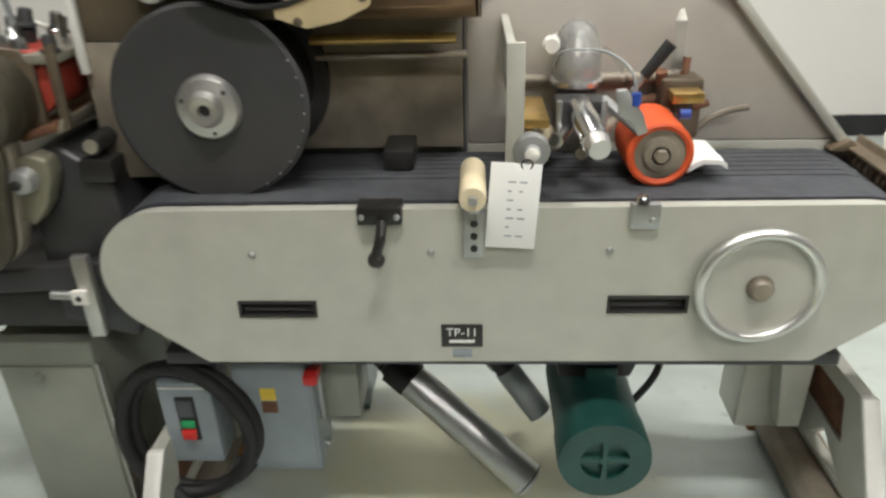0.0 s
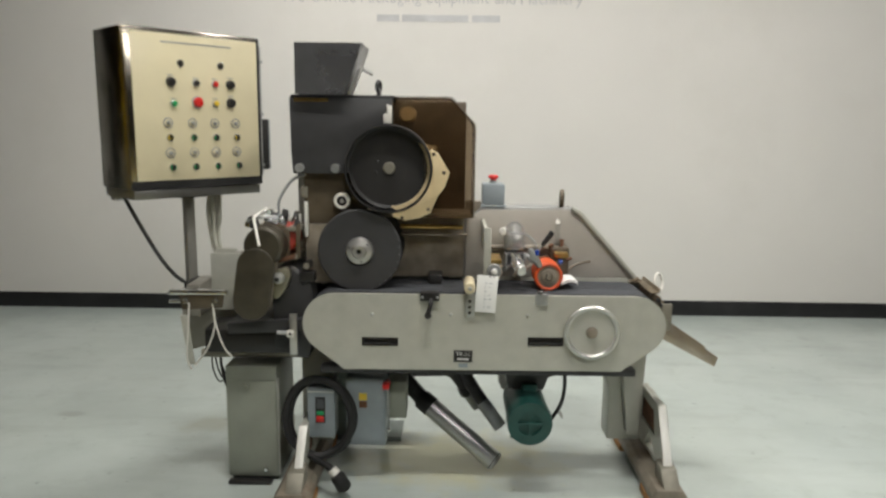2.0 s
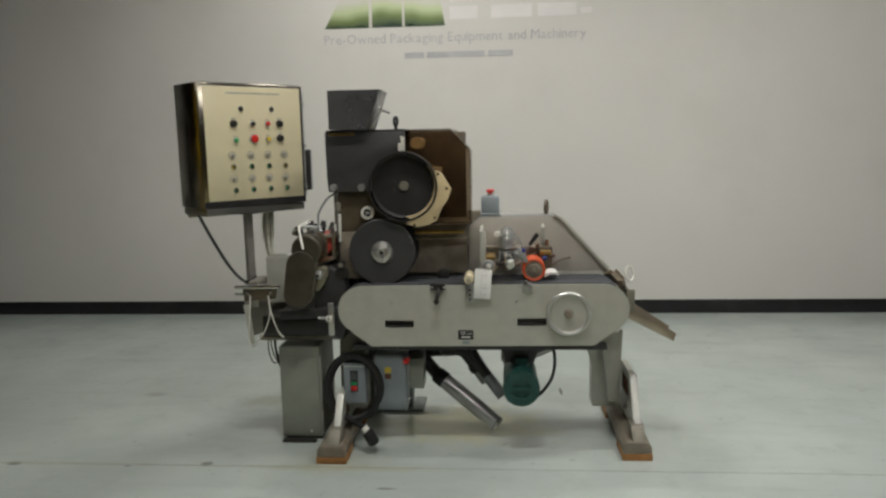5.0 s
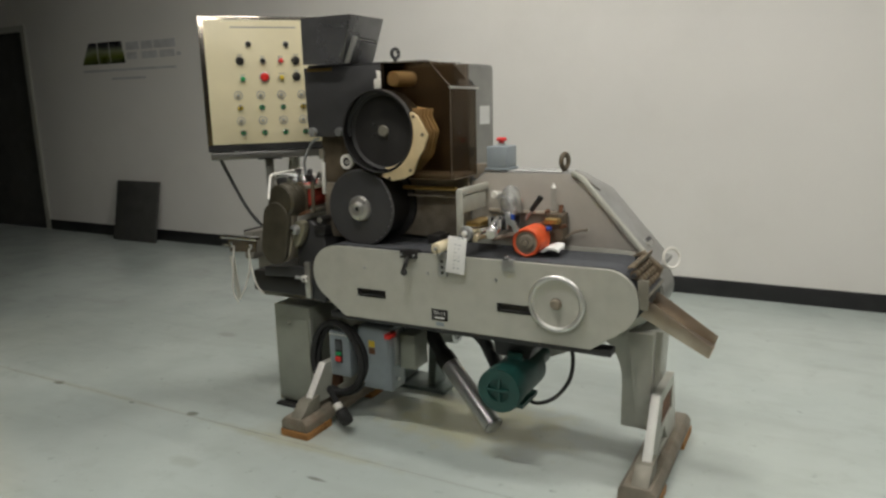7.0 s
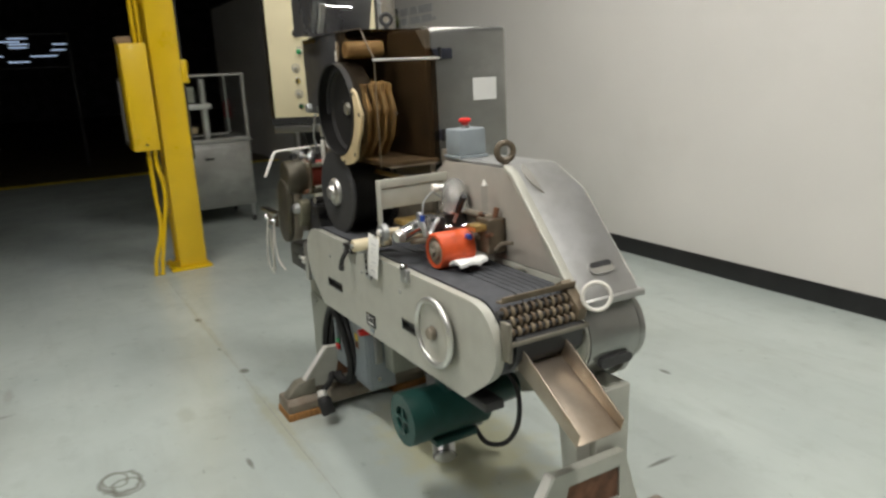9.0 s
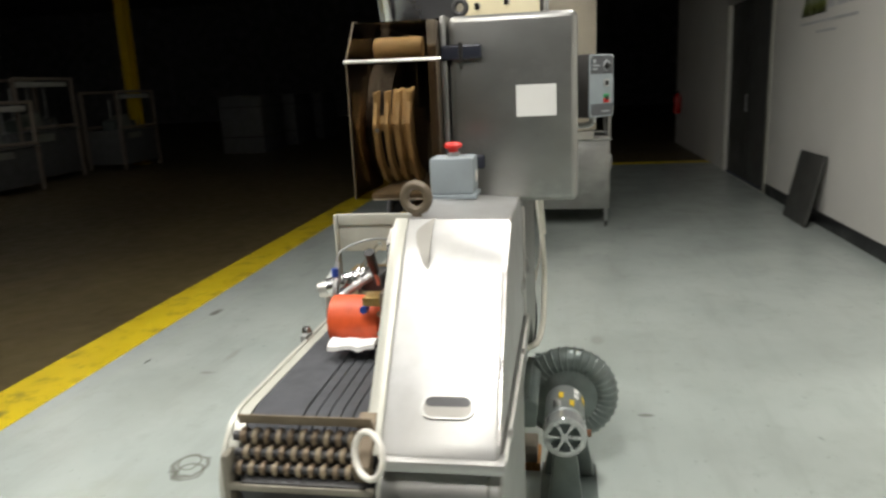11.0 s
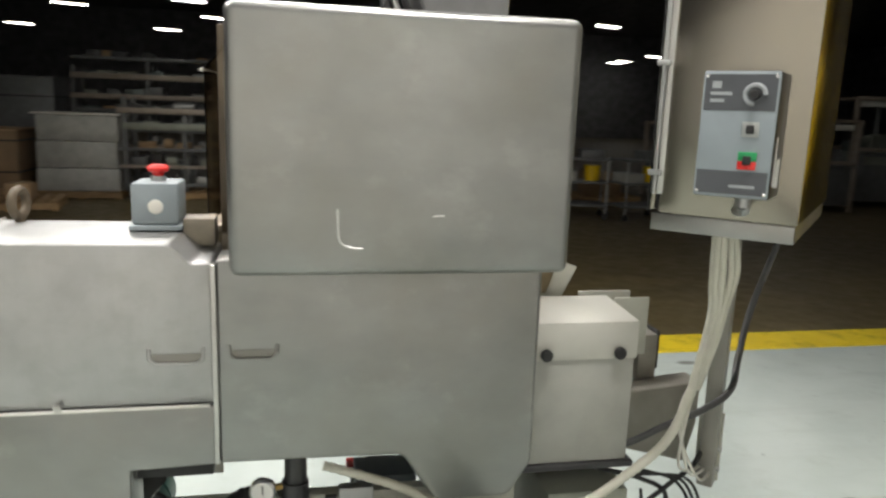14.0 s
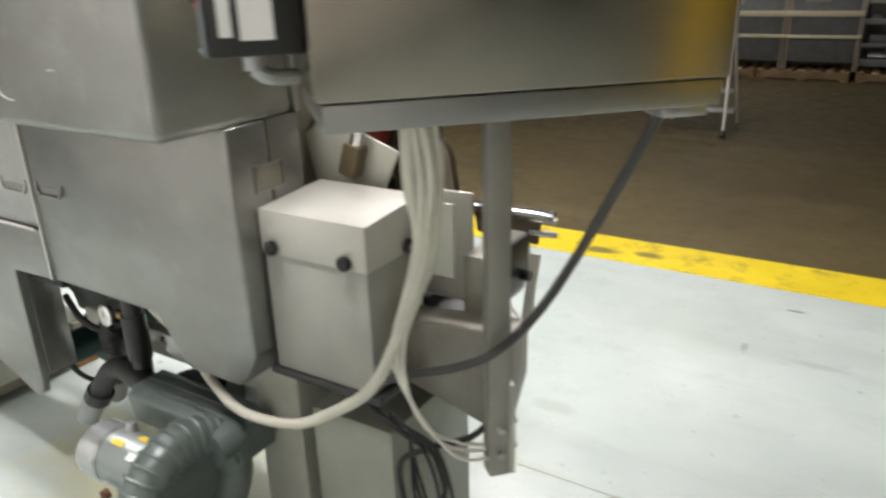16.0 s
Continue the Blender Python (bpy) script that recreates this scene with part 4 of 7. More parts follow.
latch = part("belt_latch", box((0.600, -0.020, 0.915), (0.682, 0.030, 0.950), 0.004), BLACK_PAINT, belt, "black latch with a lever")
part("lever", tube([(0.646, -0.022, 0.925), (0.644, -0.040, 0.900), (0.636, -0.046, 0.872), (0.634, -0.046, 0.858)], 0.010, 10), BLACK_PAINT, latch)
part("knob", dome((0.634, -0.040, 0.858), (0, -1, 0), 0.016, 0.018), BLACK_PAINT, latch)
part("clamp_block", box((0.628, 0.19, 0.942), (0.690, 0.30, 0.985), 0.005), BLACK_PAINT, latch)
for x in (0.609, 0.673):
    part("screw", dome((x, -0.020, 0.932), (0, -1, 0), 0.006, 0.004), GALV, latch)
arm = part("roller_bracket", box((0.792, -0.014, 0.846), (0.832, 0, 0.955), 0.003), GALV, belt, "slotted grey bracket")
for z in (0.865, 0.890, 0.915):
    part("screw", dome((0.812, -0.014, z), (0, -1, 0), 0.007, 0.004), BLACK_PAINT, arm)
part("guide_roller", lathe([(0, 0), (0.022, 0), (0.024, 0.004), (0.024, 0.150), (0.022, 0.154), (0, 0.154)], (0.810, -0.062, 0.982), (0, 1, 0), 22), IVORY, arm, "ivory plastic guide roller")
part("roller_pin", cyl((0.810, -0.072, 0.982), (0.810, -0.060, 0.982), 0.008, seg=12), GALV, arm)
part("roller_strut", box((0.804, -0.050, 0.950), (0.820, -0.002, 0.972), 0.002), GALV, arm)
br2 = part("roller_stop", box((1.092, -0.012, 0.900), (1.146, 0.006, 0.950), 0.004), GALV, belt, "grey steel stop bracket")
part("ball", dome((1.112, -0.004, 0.950), (0, 0, 1), 0.014, 0.016), CHROME, br2)
part("screw", dome((1.132, -0.012, 0.918), (0, -1, 0), 0.007, 0.004), GALV, br2)

# discharge chute
CHUTE = mat("dull_tan_sheet_metal", (0.42, 0.36, 0.29), 0.36, 0.8, 9, 0.12, 0.05, 160, (0.30, 0.22, 0.14), 0.6)
chute = thing("discharge_chute", (1.75, 0.17, 0.62), "bare metal discharge chute at the belt's end", "chute")
part("chute_floor", prism([(1.60, 0.770), (1.912, 0.607), (1.918, 0.613), (1.605, 0.778)], "y", 0.085, 0.240, 0.001), CHUTE, chute)
SIDE = [(1.60, 0.770), (1.912, 0.607), (1.926, 0.650), (1.70, 0.800), (1.60, 0.835)]
for y in (0.082, 0.240):
    part("chute_side", prism(SIDE, "y", y, y + 0.004, 0.001), CHUTE, chute)
part("chute_bracket", box((1.585, 0.10, 0.72), (1.62, 0.24, 0.772), 0.003), OILY, chute)
ring = solo("cable_loop", torus((1.715, 0.33, 0.935), (0.75, -0.6, 0.2), 0.042, 0.0062, 28, 8), WHITE, "white plastic cable tied in a loop", "cable")

# rear guard
rear = thing("rear_guard", (1.2, 0.44, 0.6), "brushed steel rear guard with a sloping end", "guard")
FRONT_SHEET = mat("warm_grey_front_sheet", (0.47, 0.44, 0.385), 0.4, 0.25, 6, 0.07, 0.04, 200, (0.38, 0.35, 0.30), 0.5)
FRONT = [(0.790, 0.900), (1.656, 0.900), (1.634, 0.925), (1.388, 1.198), (1.330, 1.264), (1.285, 1.287), (0.868, 1.284), (0.815, 1.236), (0.790, 1.232)]
BACK = [(0.790, 0.900), (1.660, 0.900), (1.641, 0.925), (1.402, 1.194), (1.302, 1.243), (1.240, 1.274), (0.880, 1.271), (0.834, 1.228), (0.790, 1.228)]


def loft(a, ya, b, yb, bevel):
    bm = bmesh.new()
    lo = [bm.verts.new((x, ya, z)) for x, z in a]
    hi = [bm.verts.new((x, yb, z)) for x, z in b]
    bm.faces.new(lo)
    bm.faces.new(hi[::-1])
    for i in range(len(a)):
        j = (i + 1) % len(a)
        bm.faces.new((lo[i], hi[i], hi[j], lo[j]))
    bmesh.ops.recalc_face_normals(bm, faces=bm.faces[:])
    bevel_new(bm, bm.faces[:], bevel, 3)
    return bm


upper = part("upper_cover", loft(FRONT, 0.326, BACK, 0.560, 0.008), COVER, rear)
upper.data.set_sharp_from_angle(angle=0.30)
FACE = [(0.80, 0.958), (1.590, 0.958), (1.372, 1.200), (1.318, 1.258), (1.282, 1.275), (0.872, 1.270), (0.822, 1.232), (0.80, 1.228)]
part("front_sheet", prism(FACE, "y", 0.321, 0.3255, 0.001), FRONT_SHEET, rear, "warm grey front sheet")
LOW = [(0.790, 0.896), (0.790, 0.750), (0.978, 0.744), (0.984, 0.36), (0.998, 0.318), (1.030, 0.300), (1.320, 0.425), (1.46, 0.51), (1.60, 0.600)] + arc(1.560, 0.765, 0.130, -50, 60, 8) + [(1.655, 0.896)]
part("lower_cover", shell(LOW, "y", 0.536, 0.565, 0.006), STEEL, rear)
part("lower_front", shell([(0.80, 0.896), (0.80, 0.955), (1.60, 0.955), (1.645, 0.896)] + arc(1.560, 0.765, 0.126, 60, -50, 8) + [(1.56, 0.605), (0.80, 0.605)], "y", 0.322, 0.334, 0.003), GUARD, rear)
part("end_cover", sheet([(1.57, 0.598)] + arc(1.560, 0.765, 0.130, -50, 60, 8) + [(1.650, 0.896), (1.62, 0.890)] + arc(1.560, 0.765, 0.118, 60, -50, 8), [], "y", 0.334, 0.536), STEEL, rear)
part("black_strip", box((0.800, 0.500, 0.708), (0.972, 0.532, 0.742), 0.003), BLACK, rear, "black strip under the cover")
part("side_return", box((0.978, 0.445, 0.38), (0.986, 0.536, 0.744), 0.002), STEEL, rear)
part("seam_bar", tube([(0.80, 0.570, 0.899), (1.2, 0.572, 0.899), (1.655, 0.570, 0.897)], 0.0045, 8, steps=2), PALE_EDGE, rear, "bright hem along the seam")
for x in (1.117, 1.56):
    part("seam_bolt", hexbolt((x, 0.570, 0.908), (0, 1, 0), 0.010, 0.010), ALU, rear)
rng = random.Random(11)
WELD = mat("bright_weld_bead", (0.66, 0.65, 0.62), 0.35, 0.9, 40, 0.2, 0.3, 300, (0.4, 0.39, 0.36), 0.5)
bead = []
for (xa, za), (xb, zb) in zip(BACK[2:6], BACK[3:6]):
    for k in range(6):
        bead.append((xa + (xb - xa) * k / 6 - 0.003 + rng.uniform(-0.0015, 0.0015), 0.5585, za + (zb - za) * k / 6 - 0.003 + rng.uniform(-0.0015, 0.0015)))
part("weld_bead", tube(bead, 0.0035, 6, steps=2), WELD, rear, "rough bright weld bead")


def finger_scoop(parent, x0, x1, z0, z1, y, material):
    """A pressed finger recess: a rolled lip below and at the ends, with a flat darker plate that paints the shade
    inside.
    """
    r = (z1 - z0) / 2
    lip = [(x0, y, z1 - 0.010), (x0 + 0.001, y + 0.002, z0 + r)] + [(u, y + 0.004, v) for u, v in arc(x0 + r, z0 + r, r, 200, 265, 4)] + [(u, y + 0.004, v) for u, v in arc(x1 - r, z0 + r, r, 275, 340, 4)] + [(x1 - 0.001, y + 0.002, z0 + r), (x1, y, z1 - 0.010)]
    part("hand_slot", tube(lip, 0.0045, 8, steps=3), material, parent, "rolled lip of a finger recess")
    # flat plate in darker grey, painting the shade of the dished floor
    part("slot_shade", prism(arc(x0 + r, z0 + r, r - 0.004, 180, 270, 5) + arc(x1 - r, z0 + r, r - 0.004, 270, 360, 5), "y", y - 0.004, y + 0.0012), POST, parent, "darker flat plate drawn as the recess's shade")


finger_scoop(rear, 0.810, 0.928, 0.998, 1.044, 0.560, COVER)
along, across = Vector((0.241, 0, -0.269)).normalized(), Vector((0, 1, 0))
slope_n = along.cross(across) if along.cross(across).z > 0 else across.cross(along)
sm = Matrix(((across.x, along.x, slope_n.x, 1.5955), (across.y, along.y, slope_n.y, 0.458), (across.z, along.z, slope_n.z, 0.9765), (0, 0, 0, 1)))
rounded = lambda w, h, r: arc(w - r, h - r, r, 0, 90, 5) + arc(r - w, h - r, r, 90, 180, 5) + arc(r - w, r - h, r, 180, 270, 5) + arc(w - r, r - h, r, 270, 360, 5)
part("hand_slot", turned(sheet(rounded(0.052, 0.024, 0.0235), [rounded(0.048, 0.020, 0.0195)], "z", -0.004, 0.003), sm), COVER, rear, "lip of the hand slot")
# no real opening: grey plate and dark strip paint the slot's shade
part("slot_shade", turned(prism(rounded(0.048, 0.020, 0.0195), "z", -0.004, 0.0012), sm), POST, rear)
part("slot_shadow", turned(prism(rounded(0.044, 0.009, 0.0085), "z", -0.004, 0.0018), sm @ Matrix.Translation((0, -0.010, 0))), DARK, rear, "dark strip drawn as shade in the hand slot")
# thin raised crescent in darker grey, painting the shade of a shallow dent
dent = bmesh.new()
line_a, line_b = [], []
for k in range(13):
    u = k / 12
    px, pz = (1.391 - 0.134 * u, 1.197 + 0.124 * u) if u < 0.5 else (1.324 - 0.098 * (u - 0.5), 1.259 + 0.050 * (u - 0.5))
    line_a.append(dent.verts.new((px + 0.0012, 0.392, pz + 0.0022)))
    line_b.append(dent.verts.new((px + 0.0022, 0.391 - 0.034 * math.sin(math.pi * u), pz + 0.0040)))
for k in range(12):
    dent.faces.new((line_a[k], line_a[k + 1], line_b[k + 1], line_b[k]))
low = bmesh.ops.extrude_face_region(dent, geom=dent.faces[:])
bmesh.ops.translate(dent, vec=(-0.004, 0, -0.006), verts=[g for g in low["geom"] if isinstance(g, bmesh.types.BMVert)])
bmesh.ops.recalc_face_normals(dent, faces=dent.faces[:])
part("dent_shade", dent, POST, rear, "thin grey crescent drawn as a dent's shade by the eye bolt")
part("end_ledge", box((1.630, 0.336, 0.880), (1.674, 0.572, 0.902), 0.003), COVER, rear, "folded ledge at the slope's foot")
part("end_block", box((0.795, 0.350, 1.240), (0.868, 0.420, 1.306), 0.003), OILY, rear, "brown stained end block")
part("front_edge", prism([(1.660, 0.903), (1.638, 0.928), (1.392, 1.202), (1.334, 1.268), (1.288, 1.291), (1.284, 1.272), (1.320, 1.256), (1.376, 1.192), (1.620, 0.918), (1.634, 0.903)], "y", 0.302, 0.334, 0.003), GUARD, rear, "bright front edge of the guard")
# solid dark plate paints the shade of an opening that isn't cut
part("end_slot_shade", prism(slot_shape(0.37, 0.50, 0.680, 0.712), "x", 1.672, 1.6945), DARK, rear, "dark plate drawn as the shade of the end's hand slot")
solo("lifting_eye", torus((1.243, 0.343, 1.329), (0.98, -0.2, 0), 0.030, 0.011, 30, 10, cyl((1.243, 0.343, 1.268), (1.243, 0.343, 1.302), 0.013, 0.011, 14)), SOOTY, "rusty brown steel lifting eye bolt", "eye bolt", "lifting eyes")

# mid cover and upper enclosure
mid = thing("lower_housing", (0.4, 0.45, 0.6), "brushed steel lower housing cover with a notched hem", "machine cover")
MID = [(0.782, 1.236), (0.782, 0.748), (0.365, 0.744), (0.350, 0.738), (0.275, 0.622), (0.250, 0.612), (0.090, 0.612), (0.070, 0.622), (0.028, 0.690), (0.020, 0.710), (0.020, 1.236)]
part("cover_panel", shell(MID, "y", 0.44, 0.560, 0.010), STEEL, mid)
part("cover_return", box((0.022, 0.335, 0.70), (0.30, 0.438, 1.236), 0.004), STEEL, mid)
finger_scoop(mid, 0.648, 0.756, 1.004, 1.048, 0.560, STEEL)
part("side_slot", sheet(rect(0.405, 0.495, 1.080, 1.142), [rect(0.410, 0.490, 1.085, 1.137)], "x", 0.016, 0.020), STEEL, mid)
# darker grey plate stands in for shade; the recess has no depth
part("slot_shade", box((0.0185, 0.411, 1.086), (0.0198, 0.489, 1.136)), CAST, mid)
part("seam_strip", box((0.781, 0.545, 0.75), (0.792, 0.566, 1.225), 0.002), ALU, mid, "bright seam strip")

enc = thing("upper_enclosure", (0.38, 0.53, 1.24), "large brushed steel enclosure with rounded edges", "enclosure")
part("enclosure_body", box((0.018, 0.352, 1.232), (0.738, 0.720, 1.770), 0.022, seg=4), STEEL, enc)
part("front_flange", box((0.014, 0.330, 1.236), (0.744, 0.350, 1.774), 0.008), STEEL, enc)
HINGE = mat("dark_blue_plastic", (0.016, 0.019, 0.032), 0.45)
for z in (1.334, 1.648):
    hg = part("hinge", box((0.736, 0.334, z), (0.752, 0.450, z + 0.042), 0.007, seg=3), HINGE, enc, "dark blue-black plastic hinge")
    part("hinge_pin", cyl((0.750, 0.390, z - 0.004), (0.750, 0.390, z + 0.046), 0.007, seg=10), BLACK_PAINT, hg)
solo("paper_label", box((0.7385, 0.545, 1.481), (0.7395, 0.660, 1.570)), PAPER, "white paper notice stuck on the enclosure", "label")
SCR = mat("bright_scratch", (0.72, 0.72, 0.70), 0.5, 0.4)
part("scratch", tube([(0.522, 0.7202, 1.372), (0.520, 0.7204, 1.320), (0.512, 0.7204, 1.300), (0.490, 0.7204, 1.292), (0.470, 0.7203, 1.291)], 0.0022, 6), SCR, enc, "pale scratch in the steel")
part("scratch", tube([(0.325, 0.7202, 1.358), (0.312, 0.7203, 1.360), (0.300, 0.7202, 1.359)], 0.0018, 6), SCR, enc)

# emergency stop box
es = thing("emergency_stop", (0.925, 0.385, 1.281), "grey switch box with a red mushroom button", "switch box")
part("base_flange", box((0.866, 0.320, 1.281), (0.982, 0.450, 1.293), 0.003), SWITCH, es)
body_ = part("housing", box((0.872, 0.326, 1.293), (0.976, 0.444, 1.391), 0.008), SWITCH, es)
part("blank_plug", dome((0.922, 0.444, 1.336), (0, 1, 0), 0.017, 0.004), WHITE, body_, "pale round blanking plug")
part("collar", cyl((0.924, 0.385, 1.391), (0.924, 0.385, 1.402), 0.018, seg=20), GALV, es)
part("button", lathe([(0.012, 0), (0.014, 0.010), (0.024, 0.014), (0.025, 0.022), (0.018, 0.028), (0, 0.030)], (0.924, 0.385, 1.400), (0, 0, 1), 24), RED, es, "red mushroom button")


# ---- head with drum, spool and smoked hood ----
head = thing("labeling_unit", (0.42, 0.2, 0.95), "dark label drum head with an open black drum", "machine head")
PL = [(0.046, 1.445), (0.040, 1.52), (0.036, 1.765), (0.470, 1.765), (0.470, 1.64)] + arc(0.457, 1.470, 0.172, 86, 188, 12)
part("front_plate", prism(PL, "y", 0.090, 0.118, 0.003), SPOOL, head, "charcoal front plate")
part("back_plate", box((0.085, 0.300, 0.955), (0.790, 0.326, 1.254), 0.003), OILY, head, "brown stained steel back plate")
part("upper_back_plate", box((0.048, 0.302, 1.256), (0.790, 0.328, 1.760), 0.003), SOOTY, head, "dark brown stained back plate")
part("side_plate", box((0.085, 0.157, 0.960), (0.100, 0.300, 1.440), 0.003), CAST, head)
part("upper_side_plate", box((0.038, 0.120, 1.446), (0.048, 0.326, 1.762), 0.003), DARK, head)
part("lower_plate", prism([(0.085, 0.955), (0.30, 0.955), (0.30, 1.22), (0.085, 1.22)], "y", 0.132, 0.155, 0.003), OILY, head, "brown stained lower plate")
part("lower_plate", prism([(0.085, 1.222), (0.36, 1.222), (0.36, 1.50), (0.085, 1.50)], "y", 0.134, 0.155, 0.003), SOOTY, head, "dark brown oily plate")
part("plate_tab", box((0.070, 0.120, 1.335), (0.098, 0.150, 1.385), 0.004), CAST, head)
part("black_stub", cyl((0.10, 0.060, 1.045), (0.10, 0.130, 1.045), 0.018, seg=16), BLACK_PAINT, head)
part("stub_face", cyl((0.10, 0.056, 1.045), (0.10, 0.060, 1.045), 0.014, seg=16), ALU, head)
part("top_plate", box((0.034, 0.120, 1.766), (0.480, 0.326, 1.778), 0.003), DARK, head)
part("edge_strip", box((0.084, 0.116, 1.165), (0.100, 0.131, 1.320), 0.002), PALE_EDGE, head, "pale strip along the plate's edge")
part("top_label", box((0.055, 0.0875, 1.748), (0.20, 0.0898, 1.762)), BRASS, head, "yellow warning strip")
part("guide_bar", cyl((0.50, 0.20, 1.205), (0.78, 0.20, 1.205), 0.010, seg=12), BRASS, head, "yellowed guide bar")
part("guide_bar", cyl((0.50, 0.24, 1.165), (0.80, 0.24, 1.165), 0.008, seg=12), OILY, head)
part("head_floor", box((0.30, 0.12, 1.255), (0.815, 0.326, 1.275), 0.003), OILY, head)
DRUM = mat("worn_black_drum", (0.017, 0.016, 0.015), 0.62, 0.05, 10, 0.25, 0.06, 120, (0.07, 0.06, 0.05), 0.5)
drum = part("drum", lathe([(0.178, 0.0), (0.180, -0.003), (0.185, -0.003), (0.187, 0.0), (0.187, 0.100), (0, 0.100), (0, 0.060), (0.160, 0.060), (0.174, 0.050)][::-1] + [(0.178, 0.0)], (0.457, 0.052, 1.470), (0, 1, 0), 64), DRUM, head, "shallow black drum")
part("drum_hub", lathe([(0, 0.012), (0.022, 0.012), (0.026, 0.008), (0.028, 0.0)], (0.457, 0.112, 1.470), (0, -1, 0), 24), CAST, drum, "steel hub")
for a in (150, 200):
    part("drum_bolt", dome((0.457 + 0.06 * math.cos(radians(a)), 0.112, 1.470 + 0.06 * math.sin(radians(a))), (0, -1, 0), 0.007, 0.005), BLACK_PAINT, drum)
FL = arc(0.457, 1.470, 0.165, -88, 42, 14) + [(0.600, 1.572), (0.662, 1.566), (0.655, 1.535), (0.690, 1.470), (0.660, 1.36), (0.585, 1.285), (0.520, 1.270)]
for k, y in enumerate((0.100, 0.135, 0.170, 0.205)):
    fl = part("drum_flange", prism(FL, "y", y, y + 0.014, 0.002), BEIGE, head, "beige plastic drum flange")
    for bx, bz in ((0.655, 1.475), (0.615, 1.345), (0.630, 1.552)):
        if k == 0:
            part("flange_bolt", dome((bx, y, bz), (0, -1, 0), 0.008, 0.004), OILY, fl)
LIP = arc(0.457, 1.470, 0.189, -84, 24, 16) + [(0.640, 1.556), (0.668, 1.540), (0.719, 1.456), (0.698, 1.395), (0.668, 1.355), (0.638, 1.284), (0.590, 1.262), (0.530, 1.250), (0.478, 1.268)]
lip = part("front_flange", prism(LIP, "y", 0.054, 0.066, 0.002), BEIGE, head, "pale beige flange round the drum")
for bx, bz in ((0.694, 1.457), (0.628, 1.300), (0.650, 1.535), (0.516, 1.262)):
    part("flange_bolt", dome((bx, 0.054, bz), (0, -1, 0), 0.008, 0.004), SOOTY, lip)
part("flange_core", prism(arc(0.457, 1.470, 0.178, -80, 36, 12) + [(0.615, 1.55), (0.655, 1.47), (0.56, 1.30)], "y", 0.112, 0.215), BEIGE, head)
part("tan_roller", lathe([(0, 0), (0.030, 0), (0.034, 0.006), (0.034, 0.150), (0.030, 0.156), (0, 0.156)], (0.535, 0.085, 1.700), (0, 1, 0), 22), BEIGE, head, "tan rubber roller")
part("white_clip", prism([(0.435, 1.66), (0.470, 1.66), (0.470, 1.735), (0.448, 1.740), (0.452, 1.705), (0.435, 1.70)], "y", 0.080, 0.089, 0.002), WHITE, head, "white plastic clip")
for (x, z) in ((0.230, 1.468), (0.075, 1.468)):
    part("guide_pin", lathe([(0, 0.022), (0.018, 0.022), (0.020, 0.018), (0.020, 0)], (x, 0.090, z), (0, -1, 0), 20), GALV, head)
wr = part("white_roller", lathe([(0, 0.012), (0.022, 0.012), (0.022, 0.024), (0.030, 0.024), (0.036, 0.018), (0.036, -0.02), (0, -0.02)], (0.253, 0.112, 1.327), (0, -1, 0), 28), WHITE, head, "white plastic roller")
part("roller_dish", cyl((0.253, 0.0975, 1.327), (0.253, 0.1005, 1.327), 0.0215, seg=22), BLACK_PAINT, wr)
part("roller_pin", dome((0.253, 0.098, 1.327), (0, -1, 0), 0.011, 0.012), ALU, wr)
hood = thing("smoked_hood", (0.65, 0.2, 1.27), "brown smoked acrylic hood over the drum", "hood")
part("hood_front", sheet([(0.822, 1.262), (0.822, 1.658), (0.722, 1.768), (0.480, 1.768), (0.480, 1.655)] + arc(0.457, 1.470, 0.190, 82, -78, 16) + [(0.50, 1.262)], [], "y", 0.070, 0.074), SMOKE, hood)
part("hood_side", box((0.818, 0.0745, 1.262), (0.822, 0.330, 1.656)), SMOKE, hood)
part("hood_slope", prism([(0.8215, 1.659), (0.7225, 1.7665), (0.7195, 1.7635), (0.8185, 1.656)], "y", 0.0745, 0.330), SMOKE, hood)
part("hood_top", box((0.480, 0.0745, 1.764), (0.719, 0.330, 1.768)), SMOKE, hood)
for ob in hood.children:
    ob.visible_shadow = False
part("hood_edge", tube([(0.825, 0.072, 1.262), (0.825, 0.072, 1.658), (0.723, 0.072, 1.771), (0.480, 0.072, 1.771)], 0.0022, 6, steps=1), SOOTY, hood)
part("hood_bar", cyl((0.826, 0.065, 1.655), (0.826, 0.345, 1.652), 0.005, seg=8), ALU, hood, "bright hinge rod")
part("hood_screw", dome((0.823, 0.15, 1.46), (1, 0, 0), 0.006, 0.004), BLACK_PAINT, hood)
solo("lifting_eye", torus((0.390, 0.344, 1.826), (0.95, -0.3, 0), 0.022, 0.0085, 30, 10, cyl((0.390, 0.344, 1.774), (0.390, 0.344, 1.807), 0.011, 0.009, 14)), DARK, "black steel lifting eye bolt", "eye bolt", "lifting eyes")

HOPPER = mat("dark_sheet_steel", (0.21, 0.21, 0.215), 0.33, 0.75, 7, 0.15, 0.04, 180, (0.14, 0.14, 0.14), 0.5)
hop = thing("label_hopper", (0.2, 0.17, 1.78), "grey sheet-metal label hopper with a bright arm", "hopper")
part("hopper_body", sheet([(0.070, 1.780), (0.275, 1.780), (0.346, 1.985), (0.070, 1.985)], [], "y", 0.045, 0.050), HOPPER, hop)
part("hopper_slope", prism([(0.270, 1.780), (0.278, 1.780), (0.350, 1.985), (0.342, 1.985)], "y", 0.050, 0.315, 0.001), HOPPER, hop)
